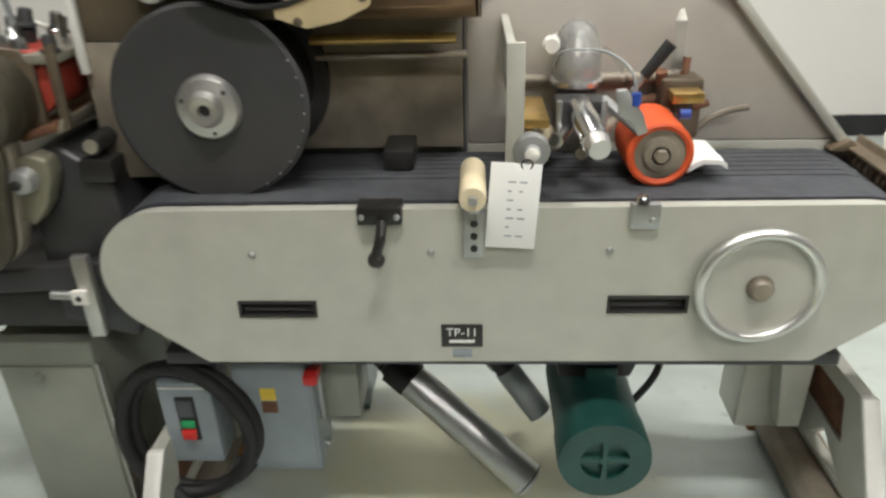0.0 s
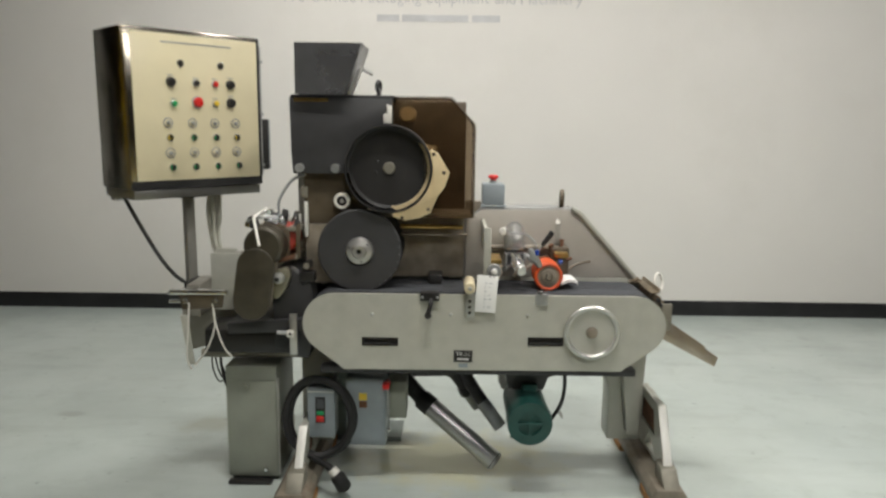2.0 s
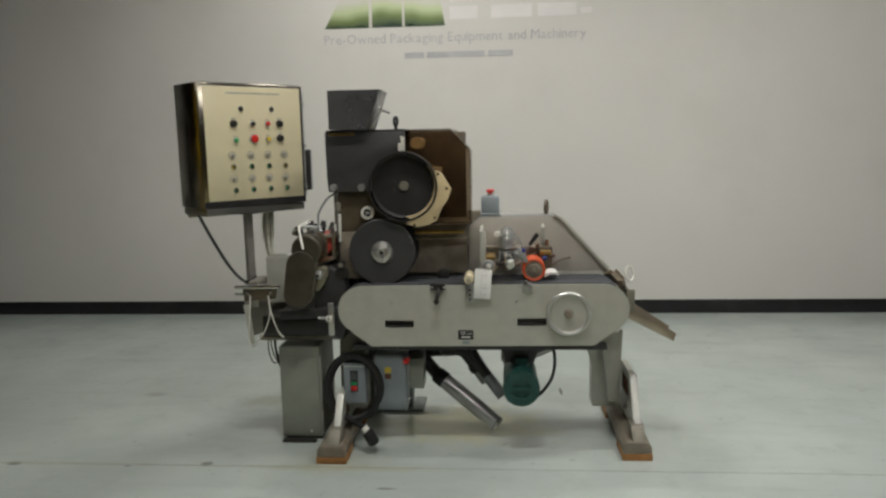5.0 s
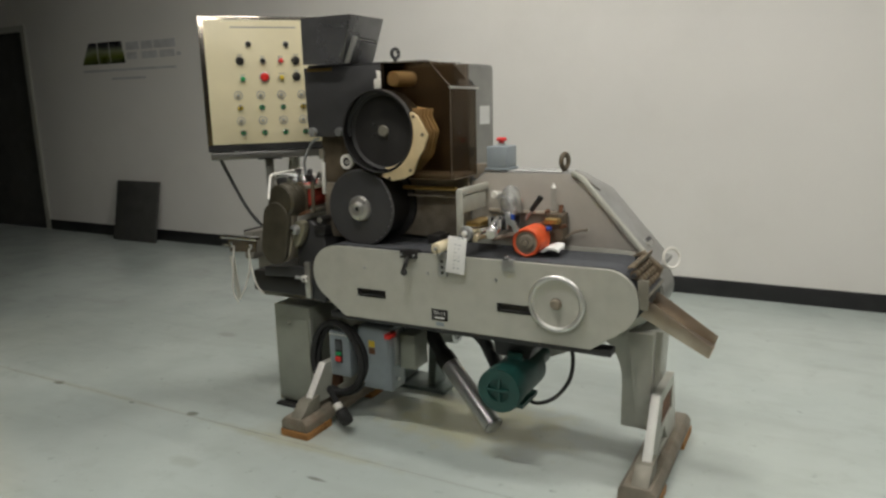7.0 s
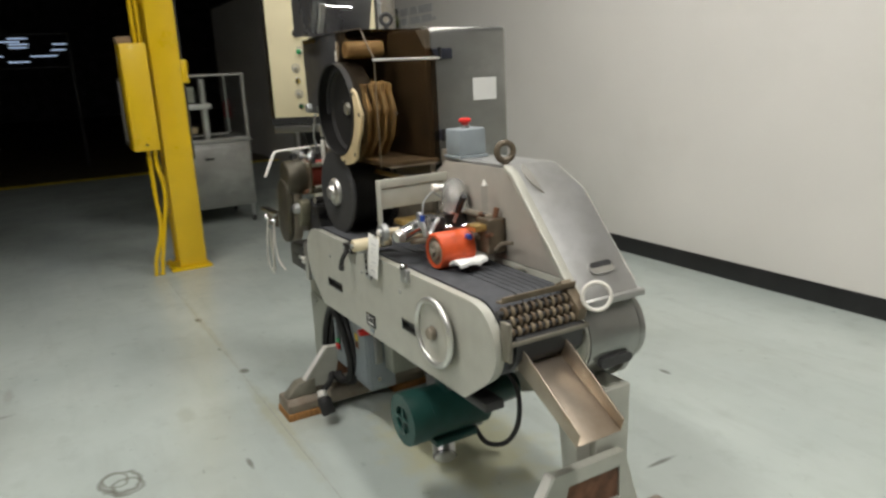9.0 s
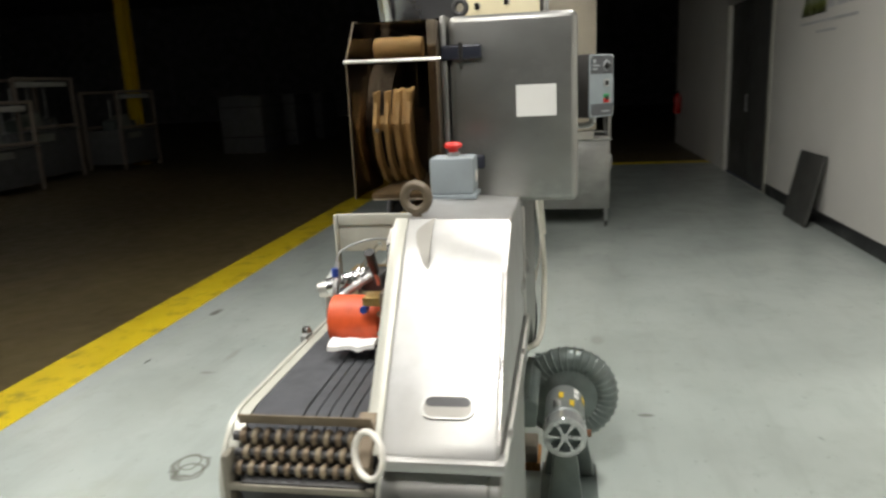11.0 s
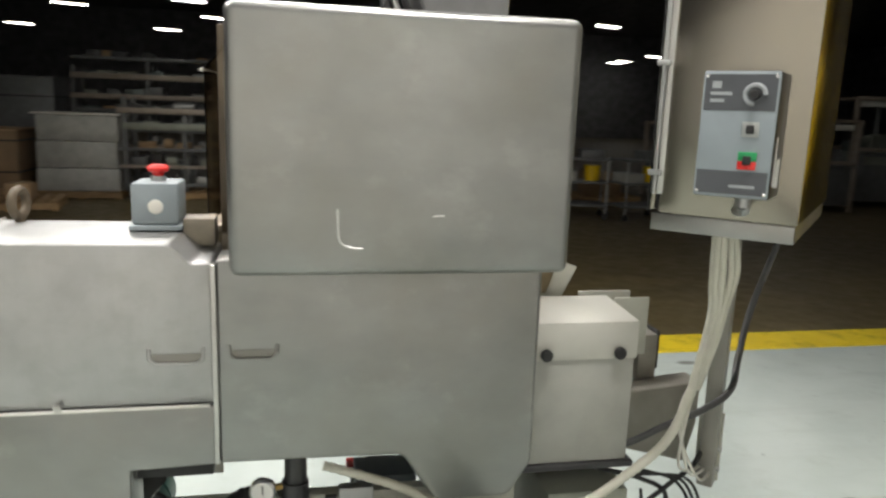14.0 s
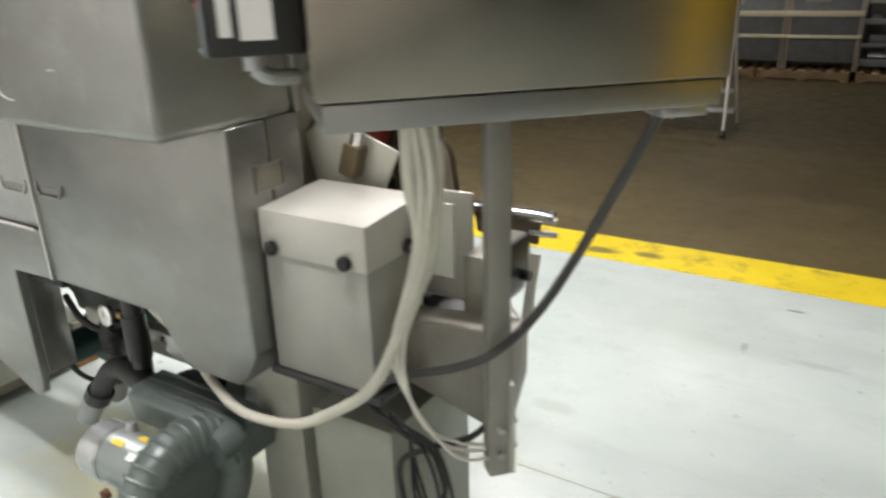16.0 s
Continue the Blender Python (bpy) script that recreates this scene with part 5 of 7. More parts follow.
part("hopper_back", sheet([(0.070, 1.780), (0.275, 1.780), (0.346, 1.985), (0.070, 1.985)], [], "y", 0.310, 0.315), HOPPER, hop)
part("hopper_side", box((0.070, 0.050, 1.780), (0.075, 0.310, 1.985)), HOPPER, hop)
part("arm", prism([(0.285, 1.780), (0.300, 1.780), (0.352, 1.890), (0.338, 1.896)], "y", 0.070, 0.094, 0.002), POLISHED, hop, "bright flat arm")
part("arm_knob", cyl((0.345, 0.09, 1.884), (0.372, 0.20, 1.872), 0.010, seg=12), CHROME, hop)

spool = thing("label_spool", (0.33, 0.1, 0.95), "large charcoal spool disc with a silver hub", "spool")
part("disc", lathe([(0, 0), (0.176, 0), (0.183, 0.005), (0.183, 0.014), (0.178, 0.018), (0, 0.018)], (0.330, 0.078, 1.112), (0, 1, 0), 64), SPOOL, spool, "matt charcoal disc")
part("roll", cyl((0.330, 0.097, 1.112), (0.330, 0.290, 1.112), 0.150, seg=48), BLACK, spool, "black inner roll")
part("back_disc", lathe([(0, 0), (0.180, 0), (0.183, 0.012), (0, 0.012)], (0.330, 0.285, 1.112), (0, 1, 0), 48), DARK, spool)
hub = part("hub", lathe([(0.010, 0.018), (0.012, 0.034), (0.026, 0.036), (0.034, 0.022), (0.054, 0.016), (0.060, 0.008), (0.061, 0.0)], (0.330, 0.079, 1.112), (0, -1, 0), 40), ALU, spool, "bright turned aluminium hub")
part("bore", cyl((0.330, 0.055, 1.112), (0.330, 0.0605, 1.112), 0.0115, seg=16), BLACK, hub)
for k in range(3):
    a = radians(40 + 120 * k)
    part("hub_screw", dome((0.330 + 0.045 * math.cos(a), 0.0625, 1.112 + 0.045 * math.sin(a)), (0, -1, 0), 0.005, 0.003), BLACK_PAINT, hub)
for k in range(9):
    a = radians(-60 + 11 * k)
    part("rim_mark", dome((0.330 + 0.174 * math.cos(a), 0.078, 1.112 + 0.174 * math.sin(a)), (0, -1, 0), 0.0022, 0.0012, seg=6), GALV, spool)

# ---- pressing unit over the belt ----
press = thing("pressing_unit", (1.05, 0.2, 0.945), "pressing unit with an orange rubber roller", "roller unit")
ro = part("orange_roller", lathe([(0.048, 0.004), (0.056, 0.0), (0.062, 0.003), (0.063, 0.010), (0.063, 0.130), (0.058, 0.136), (0.030, 0.136)], (1.160, 0.092, 1.004), (0, 1, 0), 40), ORANGE, press, "worn orange-red rubber roller")
part("roller_core", lathe([(0, 0.010), (0.016, 0.010), (0.018, -0.006), (0.030, -0.004), (0.034, 0.006), (0.049, 0.006), (0.049, 0.012)], (1.160, 0.094, 1.004), (0, 1, 0), 28), OILY, ro, "brown steel core")
part("core_nut", hexbolt((1.160, 0.090, 1.004), (0, -1, 0), 0.014, 0.010), OILY, ro)
gate = part("gate_post", box((0.868, 0.022, 0.985), (0.900, 0.030, 1.228), 0.003), GUARD, press, "grey flat gate post")
part("gate_rail", box((0.868, 0.030, 1.196), (0.884, 0.325, 1.228), 0.003), GUARD, gate)
part("gate_plate", box((0.872, 0.030, 1.118), (0.876, 0.31, 1.194), 0.001), GUARD, gate)
part("gate_knob", lathe([(0, 0.030), (0.014, 0.030), (0.016, 0.022), (0.030, 0.020), (0.033, 0.012), (0.033, 0)], (0.914, 0.030, 1.040), (0, -1, 0), 26), GALV, gate, "round clamp with a white centre")
part("knob_cap", dome((0.914, 0.000, 1.040), (0, -1, 0), 0.0135, 0.005), WHITE, gate)
part("gate_axle", cyl((0.914, 0.030, 1.040), (0.914, 0.30, 1.040), 0.013, seg=14), IVORY, gate)
part("brass_plate", box((0.885, 0.080, 1.062), (0.950, 0.240, 1.080), 0.002), BRASS, press, "brass guide plate")
part("guide_tube", cyl((0.960, 0.060, 1.045), (1.060, 0.310, 1.045), 0.014, seg=14), CHROME, press)
part("sight_glass", lathe([(0.046, 0), (0.049, 0.004), (0.049, 0.040), (0.044, 0.075), (0.032, 0.098), (0.014, 0.110), (0, 0.112), (0, 0.108), (0.030, 0.094), (0.041, 0.073), (0.046, 0.040), (0.046, 0)], (1.020, 0.268, 1.112), (0, 0, 1), 36), BOWL, press, "clear round sight bowl")
part("bowl_core", lathe([(0, 0), (0.036, 0), (0.039, 0.020), (0.034, 0.045), (0.020, 0.068), (0.010, 0.088), (0, 0.090)], (1.020, 0.268, 1.112), (0, 0, 1), 20), CHROME, press)
part("bowl_ring", lathe([(0, 0), (0.050, 0), (0.055, 0.004), (0.055, 0.013), (0.050, 0.016), (0, 0.016)], (1.020, 0.268, 1.096), (0, 0, 1), 32), CHROME, press, "bright metal ring under the bowl")
part("bowl_base", lathe([(0, 0), (0.034, 0), (0.040, 0.01), (0.042, 0.05), (0, 0.05)], (1.020, 0.268, 1.045), (0, 0, 1), 28), DARK, press)
part("white_tap", lathe([(0, 0.02), (0.014, 0.02), (0.017, 0.012), (0.017, 0)], (0.962, 0.226, 1.185), (0, -1, 0), 18), WHITE, press)
part("tap_body", cyl((0.962, 0.226, 1.185), (0.985, 0.300, 1.185), 0.012, seg=12), ALU, press)
cy = part("air_cylinder", cyl((1.029, 0.036, 1.049), (1.013, 0.150, 1.080), 0.026, seg=24, bevel=0.003), CHROME, press, "chrome air cylinder")
part("cylinder_end", cyl((1.033, 0.012, 1.043), (1.029, 0.036, 1.049), 0.020, 0.024, 20), ALU, cy)
part("cylinder_block", box((0.968, 0.140, 1.048), (1.062, 0.200, 1.096), 0.006), DARK, cy, "dark valve block")
for x in (0.973, 1.057):
    part("tie_rod", cyl((x, 0.134, 1.046), (x, 0.134, 1.098), 0.006, seg=10), GALV, cy)
part("black_handle", cyl((1.141, 0.205, 1.125), (1.186, 0.205, 1.187), 0.011, 0.013, 12), BLACK, press, "black grip handle")
part("handle_rod", cyl((1.115, 0.205, 1.085), (1.143, 0.205, 1.127), 0.006, seg=8), GALV, press)
part("clear_tube", tube([(1.060, 0.200, 1.180), (1.078, 0.190, 1.165), (1.095, 0.170, 1.140), (1.100, 0.130, 1.100), (1.098, 0.110, 1.065)], 0.006, 8), GLASS, press, "clear bent air tube")
part("flow_tube", cyl((1.219, 0.270, 1.120), (1.218, 0.270, 1.218), 0.011, seg=14), GLASS, press, "clear upright tube")
part("flow_tip", cyl((1.218, 0.270, 1.218), (1.217, 0.270, 1.238), 0.011, 0.004, 12), WHITE, press)
part("pivot_block", box((1.188, 0.245, 0.985), (1.272, 0.320, 1.108), 0.008), SOOTY, press, "oily brown pivot block")
part("pivot_block", box((1.200, 0.200, 1.070), (1.262, 0.250, 1.092), 0.004), BRASS, press)
part("swing_arm", tube([(1.160, 0.225, 1.010), (1.190, 0.245, 1.035), (1.225, 0.265, 1.045)], 0.015, 10), OILY, press)
part("swing_arm", tube([(1.060, 0.170, 1.090), (1.090, 0.130, 1.070), (1.120, 0.100, 1.050)], 0.011, 10), GALV, press, "bent grey arm")
part("arm_plate", prism([(1.112, 1.045), (1.130, 1.052), (1.118, 1.085), (1.085, 1.132), (1.066, 1.130), (1.074, 1.085), (1.098, 1.072)], "y", 0.080, 0.092, 0.002), GALV, press)
part("blue_fitting", cyl((1.103, 0.085, 1.102), (1.103, 0.085, 1.124), 0.009, seg=14), BLUE, press, "blue air fitting")
part("blue_fitting", cyl((1.215, 0.195, 1.052), (1.235, 0.195, 1.052), 0.010, seg=12), BLUE, press)
part("blade", tube([(1.275, 0.270, 1.000), (1.300, 0.270, 1.022), (1.335, 0.270, 1.036), (1.374, 0.270, 1.043)], 0.007, 8), OILY, press, "thin dark blade")
foil = bmesh.new()
rng = random.Random(5)
rows_ = []
for u in range(7):
    rows_.append([foil.verts.new((1.218 + 0.072 * v / 5 + rng.uniform(-0.004, 0.004), 0.115 + 0.115 * u / 6, 0.968 + 0.012 * math.sin(math.pi * v / 5) + 0.012 * v / 5 + rng.uniform(-0.0035, 0.0035))) for v in range(6)])
for u in range(6):
    for v in range(5):
        foil.faces.new((rows_[u][v], rows_[u + 1][v], rows_[u + 1][v + 1]))
        foil.faces.new((rows_[u][v], rows_[u + 1][v + 1], rows_[u][v + 1]))
low = bmesh.ops.extrude_face_region(foil, geom=foil.faces[:])
bmesh.ops.translate(foil, vec=(0.002, 0, -0.010), verts=[g for g in low["geom"] if isinstance(g, bmesh.types.BMVert)])
bmesh.ops.recalc_face_normals(foil, faces=foil.faces[:])
part("foil_wrap", foil, PAPER, press, "crumpled white wrap")
part("guide_bar", cyl((1.010, 0.080, 1.012), (1.100, 0.260, 1.020), 0.011, seg=12), OILY, press)
part("brown_rod", cyl((0.930, 0.070, 1.012), (0.960, 0.230, 1.012), 0.016, seg=14), IVORY, press)
for a, b, r in (((1.24, 0.29, 1.085), (1.245, 0.30, 1.14), 0.010), ((1.195, 0.28, 1.085), (1.190, 0.27, 1.12), 0.012), ((1.255, 0.25, 1.05), (1.285, 0.25, 1.06), 0.008), ((1.13, 0.29, 1.04), (1.20, 0.29, 1.06), 0.014)):
    part("rusty_stub", cyl(a, b, r, seg=12), RUST, press)
part("unit_bar", cyl((0.90, 0.300, 1.100), (1.24, 0.300, 1.100), 0.012, seg=14), OILY, press)
part("thin_hose", tube([(0.975, 0.25, 1.14), (0.985, 0.20, 1.175), (1.05, 0.15, 1.185), (1.09, 0.10, 1.165), (1.103, 0.086, 1.126)], 0.0028, 8), PVC, press)
tag = thing("paper_tag", (0.88, 0.015, 0.87), "white paper tag with handwriting, tied to the clamp", "tag")
tm = Matrix.Translation((0.882, -0.014, 0.949)) @ Matrix.Rotation(radians(4), 4, "Y") @ Matrix.Rotation(radians(-4), 4, "X")
part("card", turned(box((-0.045, -0.0006, -0.080), (0.045, 0.0006, 0.080), 0.0005), tm), PAPER, tag)
for k in range(2):
    z = -0.058
    for i, h in enumerate((0.018, 0.011, 0.020, 0.012, 0.016, 0.010, 0.019)):
        if (i + k) % 3 != 2 or k == 0:
            part("ink_bar", turned(box((-0.012 + 0.020 * k, -0.0012, z + i * 0.017), (-0.012 + 0.020 * k + h * 0.7, -0.0007, z + i * 0.017 + 0.003)), tm), FADED, tag)
part("tie", torus((0.905, -0.010, 1.026), (0, 1, 0.2), 0.010, 0.0015, 16, 6), INK, tag)

# ---- glue station at the machine's other end ----
glue = thing("glue_station", (-0.15, 0.1, 0.58), "oily steel glue station with round covers", "glue station")
part("upper_disc", lathe([(0, -0.02), (0.074, -0.02), (0.083, -0.013), (0.084, 0.0), (0.084, 0.100), (0.06, 0.105), (0, 0.105)], (-0.066, -0.006, 1.140), (0.06, 1, 0), 40), OLIVE, glue, "round dark olive casting")
part("disc_rim", lathe([(0.080, 0), (0.0875, 0.002), (0.0875, 0.082), (0.080, 0.084)], (-0.0655, 0.020, 1.140), (0.06, 1, 0), 40), OLIVE, glue, "worn olive steel rim")
PILL = arc(-0.098, 1.055, 0.081, -10, 170, 14) + arc(-0.123, 0.900, 0.079, 170, 350, 14)
part("lower_cover", shell(PILL, "y", -0.033, -0.006, 0.008), OLIVE, glue, "olive oblong cover plate")
part("cover_back", shell(PILL, "y", -0.004, 0.040, 0.006), OILY, glue)
part("red_roller", cyl((-0.004, 0.075, 1.160), (-0.004, 0.205, 1.160), 0.062, seg=36, bevel=0.006), DULL_RED, glue, "dull red rubber glue roller")
part("roller_tray", prism([(-0.03, 1.065), (0.060, 1.075), (0.066, 1.100), (0.060, 1.100), (0.054, 1.085), (-0.03, 1.075)], "y", 0.05, 0.24, 0.002), CAST, glue)
part("tray_end", prism([(-0.03, 1.05), (0.066, 1.070), (0.066, 1.185), (0.02, 1.205), (-0.03, 1.17)], "y", 0.232, 0.240, 0.002), GUARD, glue)
part("roller_guard", prism([(-0.03, 1.075), (0.030, 1.080), (0.030, 1.195), (0.010, 1.222), (-0.03, 1.228)], "y", 0.060, 0.070, 0.002), SOOTY, glue, "dark plate before the glue roller")
part("roller_guard", prism([(0.056, 1.075), (0.074, 1.080), (0.078, 1.235), (0.060, 1.225)], "y", 0.056, 0.066, 0.002), SOOTY, glue)
part("doctor_blade", prism([(-0.015, 1.060), (0.055, 1.080), (0.050, 1.095), (-0.020, 1.075)], "y", 0.04, 0.23, 0.002), RUST, glue)
part("valve_plate", shell([(0.085, 1.165), (0.0, 1.208), (-0.10, 1.176), (-0.193, 1.142), (-0.150, 1.052), (0.06, 1.050)], "y", 0.244, 0.252, 0.002), GUARD, glue, "grey end plate")
COIL = mat("olive_brown_coil", (0.12, 0.09, 0.045), 0.4, 0.3, 20, 0.2, 0.1, 120, (0.1, 0.075, 0.04), 0.5)
vb = part("solenoid", turned(box((-0.024, -0.020, -0.040), (0.024, 0.020, 0.042), 0.008), Matrix.Translation((-0.078, 0.276, 1.118)) @ Matrix.Rotation(radians(-18), 4, "Y")), COIL, glue, "olive brown solenoid coil")
part("coil_neck", cyl((-0.091, 0.276, 1.158), (-0.099, 0.276, 1.184), 0.016, seg=16), CHROME, vb)
part("coil_cap", lathe([(0, 0.05), (0.012, 0.05), (0.015, 0.045), (0.015, 0.030), (0.020, 0.028), (0.020, 0.008), (0.017, 0)], (-0.099, 0.276, 1.184), (-0.20, 0, 1), 18), CHROME, vb)
for i in range(7):
    x, z = -0.12 + 0.03 * i, 1.215 + 0.018 * ((i * 5) % 3)
    part("adjuster", lathe([(0, 0.03), (0.010, 0.03), (0.012, 0.024), (0.012, 0.008), (0.017, 0.004), (0.017, 0)], (x, 0.08 + 0.05 * (i % 3), z), (0.2 * (i % 2), 0.1, 1), 14), CHROME if i % 2 else DARK, glue)
part("adjuster_bar", box((-0.13, 0.06, 1.196), (0.075, 0.22, 1.214), 0.004), CAST, glue)
# shiny metal rods given plain white so their gleam is in the colour
part("bright_rod", tube([(-0.056, -0.118, 1.162), (-0.072, -0.090, 1.208), (-0.089, -0.058, 1.258), (-0.092, -0.046, 1.267), (-0.094, -0.028, 1.270), (-0.097, 0.08, 1.274), (-0.100, 0.20, 1.278)], 0.0062, 10, steps=4), WHITE, glue, "shiny bent rod, white in place of its gleam")
part("bright_rod", tube([(-0.002, 0.262, 1.204), (-0.004, 0.262, 1.215), (-0.05, 0.260, 1.233), (-0.100, 0.258, 1.255)], 0.0055, 8, steps=4), WHITE, glue, "shiny bent rod, white in place of its gleam")
part("loop_hose", tube([(-0.035, 0.14, 1.235), (-0.033, 0.14, 1.272), (-0.027, 0.13, 1.324), (0.019, 0.12, 1.397), (0.060, 0.11, 1.428), (0.095, 0.10, 1.437)], 0.006, 8), PVC, glue, "thin grey bent hose")
for k, (x, y, z, r, h) in enumerate(((-0.150, 0.08, 1.214, 0.020, 0.040), (-0.115, 0.05, 1.214, 0.022, 0.050), (-0.085, 0.13, 1.214, 0.018, 0.072), (-0.055, 0.07, 1.214, 0.024, 0.052), (-0.02, 0.14, 1.214, 0.020, 0.070), (0.0, 0.09, 1.214, 0.015, 0.045), (0.03, 0.16, 1.214, 0.017, 0.060))):
    part("oil_cup", lathe([(0, 0), (r, 0), (r, h * 0.5), (r * 0.75, h * 0.6), (r * 0.6, h), (0, h)], (x, y, z), (0.25 * (-1) ** k, 0.1 * (k % 3 - 1), 1), 16), (CHROME, DARK, CHROME)[k % 3], glue)
part("cross_link", tube([(-0.15, 0.05, 1.240), (-0.08, 0.03, 1.262), (-0.02, 0.06, 1.258)], 0.007, 8), GALV, glue)
part("dark_body", shell([(-0.06, 0.66), (0.10, 0.62), (0.14, 0.75), (0.12, 0.98), (0.03, 1.05), (-0.05, 1.02)], "y", 0.06, 0.26, 0.012), DARK, glue, "dark gear body")
PIVOT = mat("worn_yellow_grey_arm", (0.25, 0.235, 0.17), 0.45, 0.4, 18, 0.2, 0.1, 120, (0.12, 0.10, 0.07), 0.5)
part("pivot_arm", shell([(-0.045, 0.915), (-0.020, 0.905), (0.015, 0.945), (0.038, 1.005), (0.035, 1.035), (0.005, 1.045), (-0.030, 1.035), (-0.038, 0.99)], "y", 0.012, 0.058, 0.006), PIVOT, glue, "worn yellow-grey pivot arm")
part("pivot_boss", lathe([(0, 0.03), (0.012, 0.03), (0.022, 0.024), (0.026, 0.0)], (-0.010, 0.012, 1.000), (0, -1, 0), 20), GALV, glue)
part("pivot_nut", hexbolt((-0.010, -0.020, 1.000), (0, -1, 0), 0.010, 0.008), BLACK_PAINT, glue)
part("black_block", box((0.070, 0.050, 0.975), (0.135, 0.11, 1.020), 0.006), BLACK_PAINT, glue)
part("deck", shell([(-0.25, 0.74), (0.14, 0.76), (0.14, 0.82), (-0.25, 0.79)], "y", 0.03, 0.24, 0.006), DARK, glue)
part("dark_housing", box((-0.36, 0.06, 0.645), (0.05, 0.27, 0.755), 0.010), BLACK_PAINT, glue, "black rubber-lined housing")
part("cross_bar", cyl((-0.42, 0.198, 0.600), (0.06, 0.198, 0.605), 0.020, seg=16), CAST, glue, "dull steel cross bar")
part("scale_bar", box((0.032, 0.002, 0.66), (0.064, 0.022, 0.842), 0.003), ALU, glue, "bare metal upright bar with a clamp")
part("scale_clamp", box((0.022, -0.012, 0.742), (0.054, 0.001, 0.774), 0.004), WHITE, glue, "square white clamp nut")
part("clamp_screw", dome((0.038, -0.012, 0.758), (0, -1, 0), 0.006, 0.005), BLACK_PAINT, glue)
part("clamp_tail", cyl((-0.02, -0.002, 0.762), (0.022, -0.002, 0.760), 0.009, seg=12), GALV, glue)
part("tank_plate", box((-0.375, 0.230, 0.80), (-0.21, 0.238, 1.065), 0.002), GUARD, glue, "plain grey upright plate")
tray = part("side_bracket", box((-0.465, -0.045, 0.935), (-0.224, -0.010, 0.953), 0.003), CHROME, glue, "bright bracket with clamps")
part("bracket_plate", prism([(-0.43, 0.935), (-0.235, 0.935), (-0.245, 0.875), (-0.42, 0.865)], "y", -0.03, -0.022, 0.002), SOOTY, tray)
part("bracket_leg", prism([(-0.43, 0.84), (-0.40, 0.84), (-0.375, 0.62), (-0.40, 0.62)], "y", -0.028, -0.020, 0.002), GUARD, tray)
for x in (-0.40, -0.27):
    part("clamp", lathe([(0, 0.018), (0.010, 0.018), (0.015, 0.010), (0.015, 0)], (x, -0.03, 0.905), (0, -1, 0), 14), CHROME, tray)
for z in (0.900, 0.935):
    part("rod", cyl((-0.475, -0.02, z), (-0.40, -0.02, z), 0.008, seg=10), CHROME, tray)
for pts in ([(-0.385, -0.035, 0.895), (-0.39, -0.05, 0.78), (-0.40, -0.05, 0.66), (-0.39, -0.03, 0.60)], [(-0.285, -0.035, 0.895), (-0.275, -0.05, 0.80), (-0.31, -0.05, 0.70), (-0.37, -0.04, 0.62)],
            [(-0.285, -0.035, 0.86), (-0.262, -0.045, 0.77), (-0.24, -0.04, 0.70), (-0.215, -0.02, 0.655)]):
    part("thin_hose", tube(pts, 0.004, 8), WHITE, tray, "thin white air hose")

pedestal = thing("pedestal_cabinet", (-0.18, 0.3, 0), "grey-green floor cabinet under the glue station", "cabinet")
part("body", box((-0.297, 0.130, 0.022), (-0.062, 0.480, 0.560), 0.006), PEDESTAL, pedestal)
part("door", box((-0.290, 0.124, 0.040), (-0.068, 0.1298, 0.495), 0.003), PEDESTAL, pedestal)
part("side_strip", box((-0.061, 0.128, 0.03), (-0.056, 0.150, 0.50)), ALU, pedestal)
for x, z in ((-0.197, 0.47), (-0.120, 0.062)):
    part("latch", lathe([(0, 0.014), (0.008, 0.014), (0.012, 0.006), (0.012, 0)], (x, 0.124, z), (0, -1, 0), 14), CHROME if z < 0.1 else PEDESTAL, pedestal)
part("plinth", box((-0.285, 0.15, 0), (-0.07, 0.46, 0.022)), BLACK_PAINT, pedestal)
part("foot_bar", box((-0.29, 0.085, 0.0), (-0.09, 0.123, 0.018), 0.004), BLACK_PAINT, pedestal)

SWITCH_GREY = mat("mid_grey_box_paint", (0.37, 0.37, 0.335), 0.42, 0.1, 12, 0.08, 0.04, 150, (0.29, 0.285, 0.25), 0.45)
gear = thing("gear_box", (-0.13, 0.4, 0.66), "pale grey steel box with a slanted lid and black knobs", "box")
part("body", box((-0.272, 0.290, 0.660), (0.012, 0.497, 0.985), 0.004), SWITCH_GREY, gear)
part("lid", prism([(0.286, 0.950), (0.286, 1.066), (0.502, 1.052), (0.502, 0.950)], "x", -0.276, 0.016, 0.003), mat("pale_grey_lid", (0.52, 0.51, 0.46), 0.45, 0.1, 10, 0.06, 0.04, 150, (0.4, 0.39, 0.34), 0.4), gear, "lighter grey lid")
for x in (-0.022, -0.224):
    part("knob", lathe([(0, 0.018), (0.012, 0.018), (0.016, 0.014), (0.016, 0.004), (0.010, 0)], (x, 0.502, 0.968), (0, 1, 0), 20), BLACK, gear, "round black knob")
part("knob", lathe([(0, 0.018), (0.012, 0.018), (0.016, 0.014), (0.016, 0.004), (0.010, 0)], (-0.276, 0.36, 0.968), (-1, 0, 0), 20), BLACK, gear, "round black knob")
part("shelf", box((-0.29, 0.20, 0.640), (0.03, 0.505, 0.658), 0.003), DARK, gear)

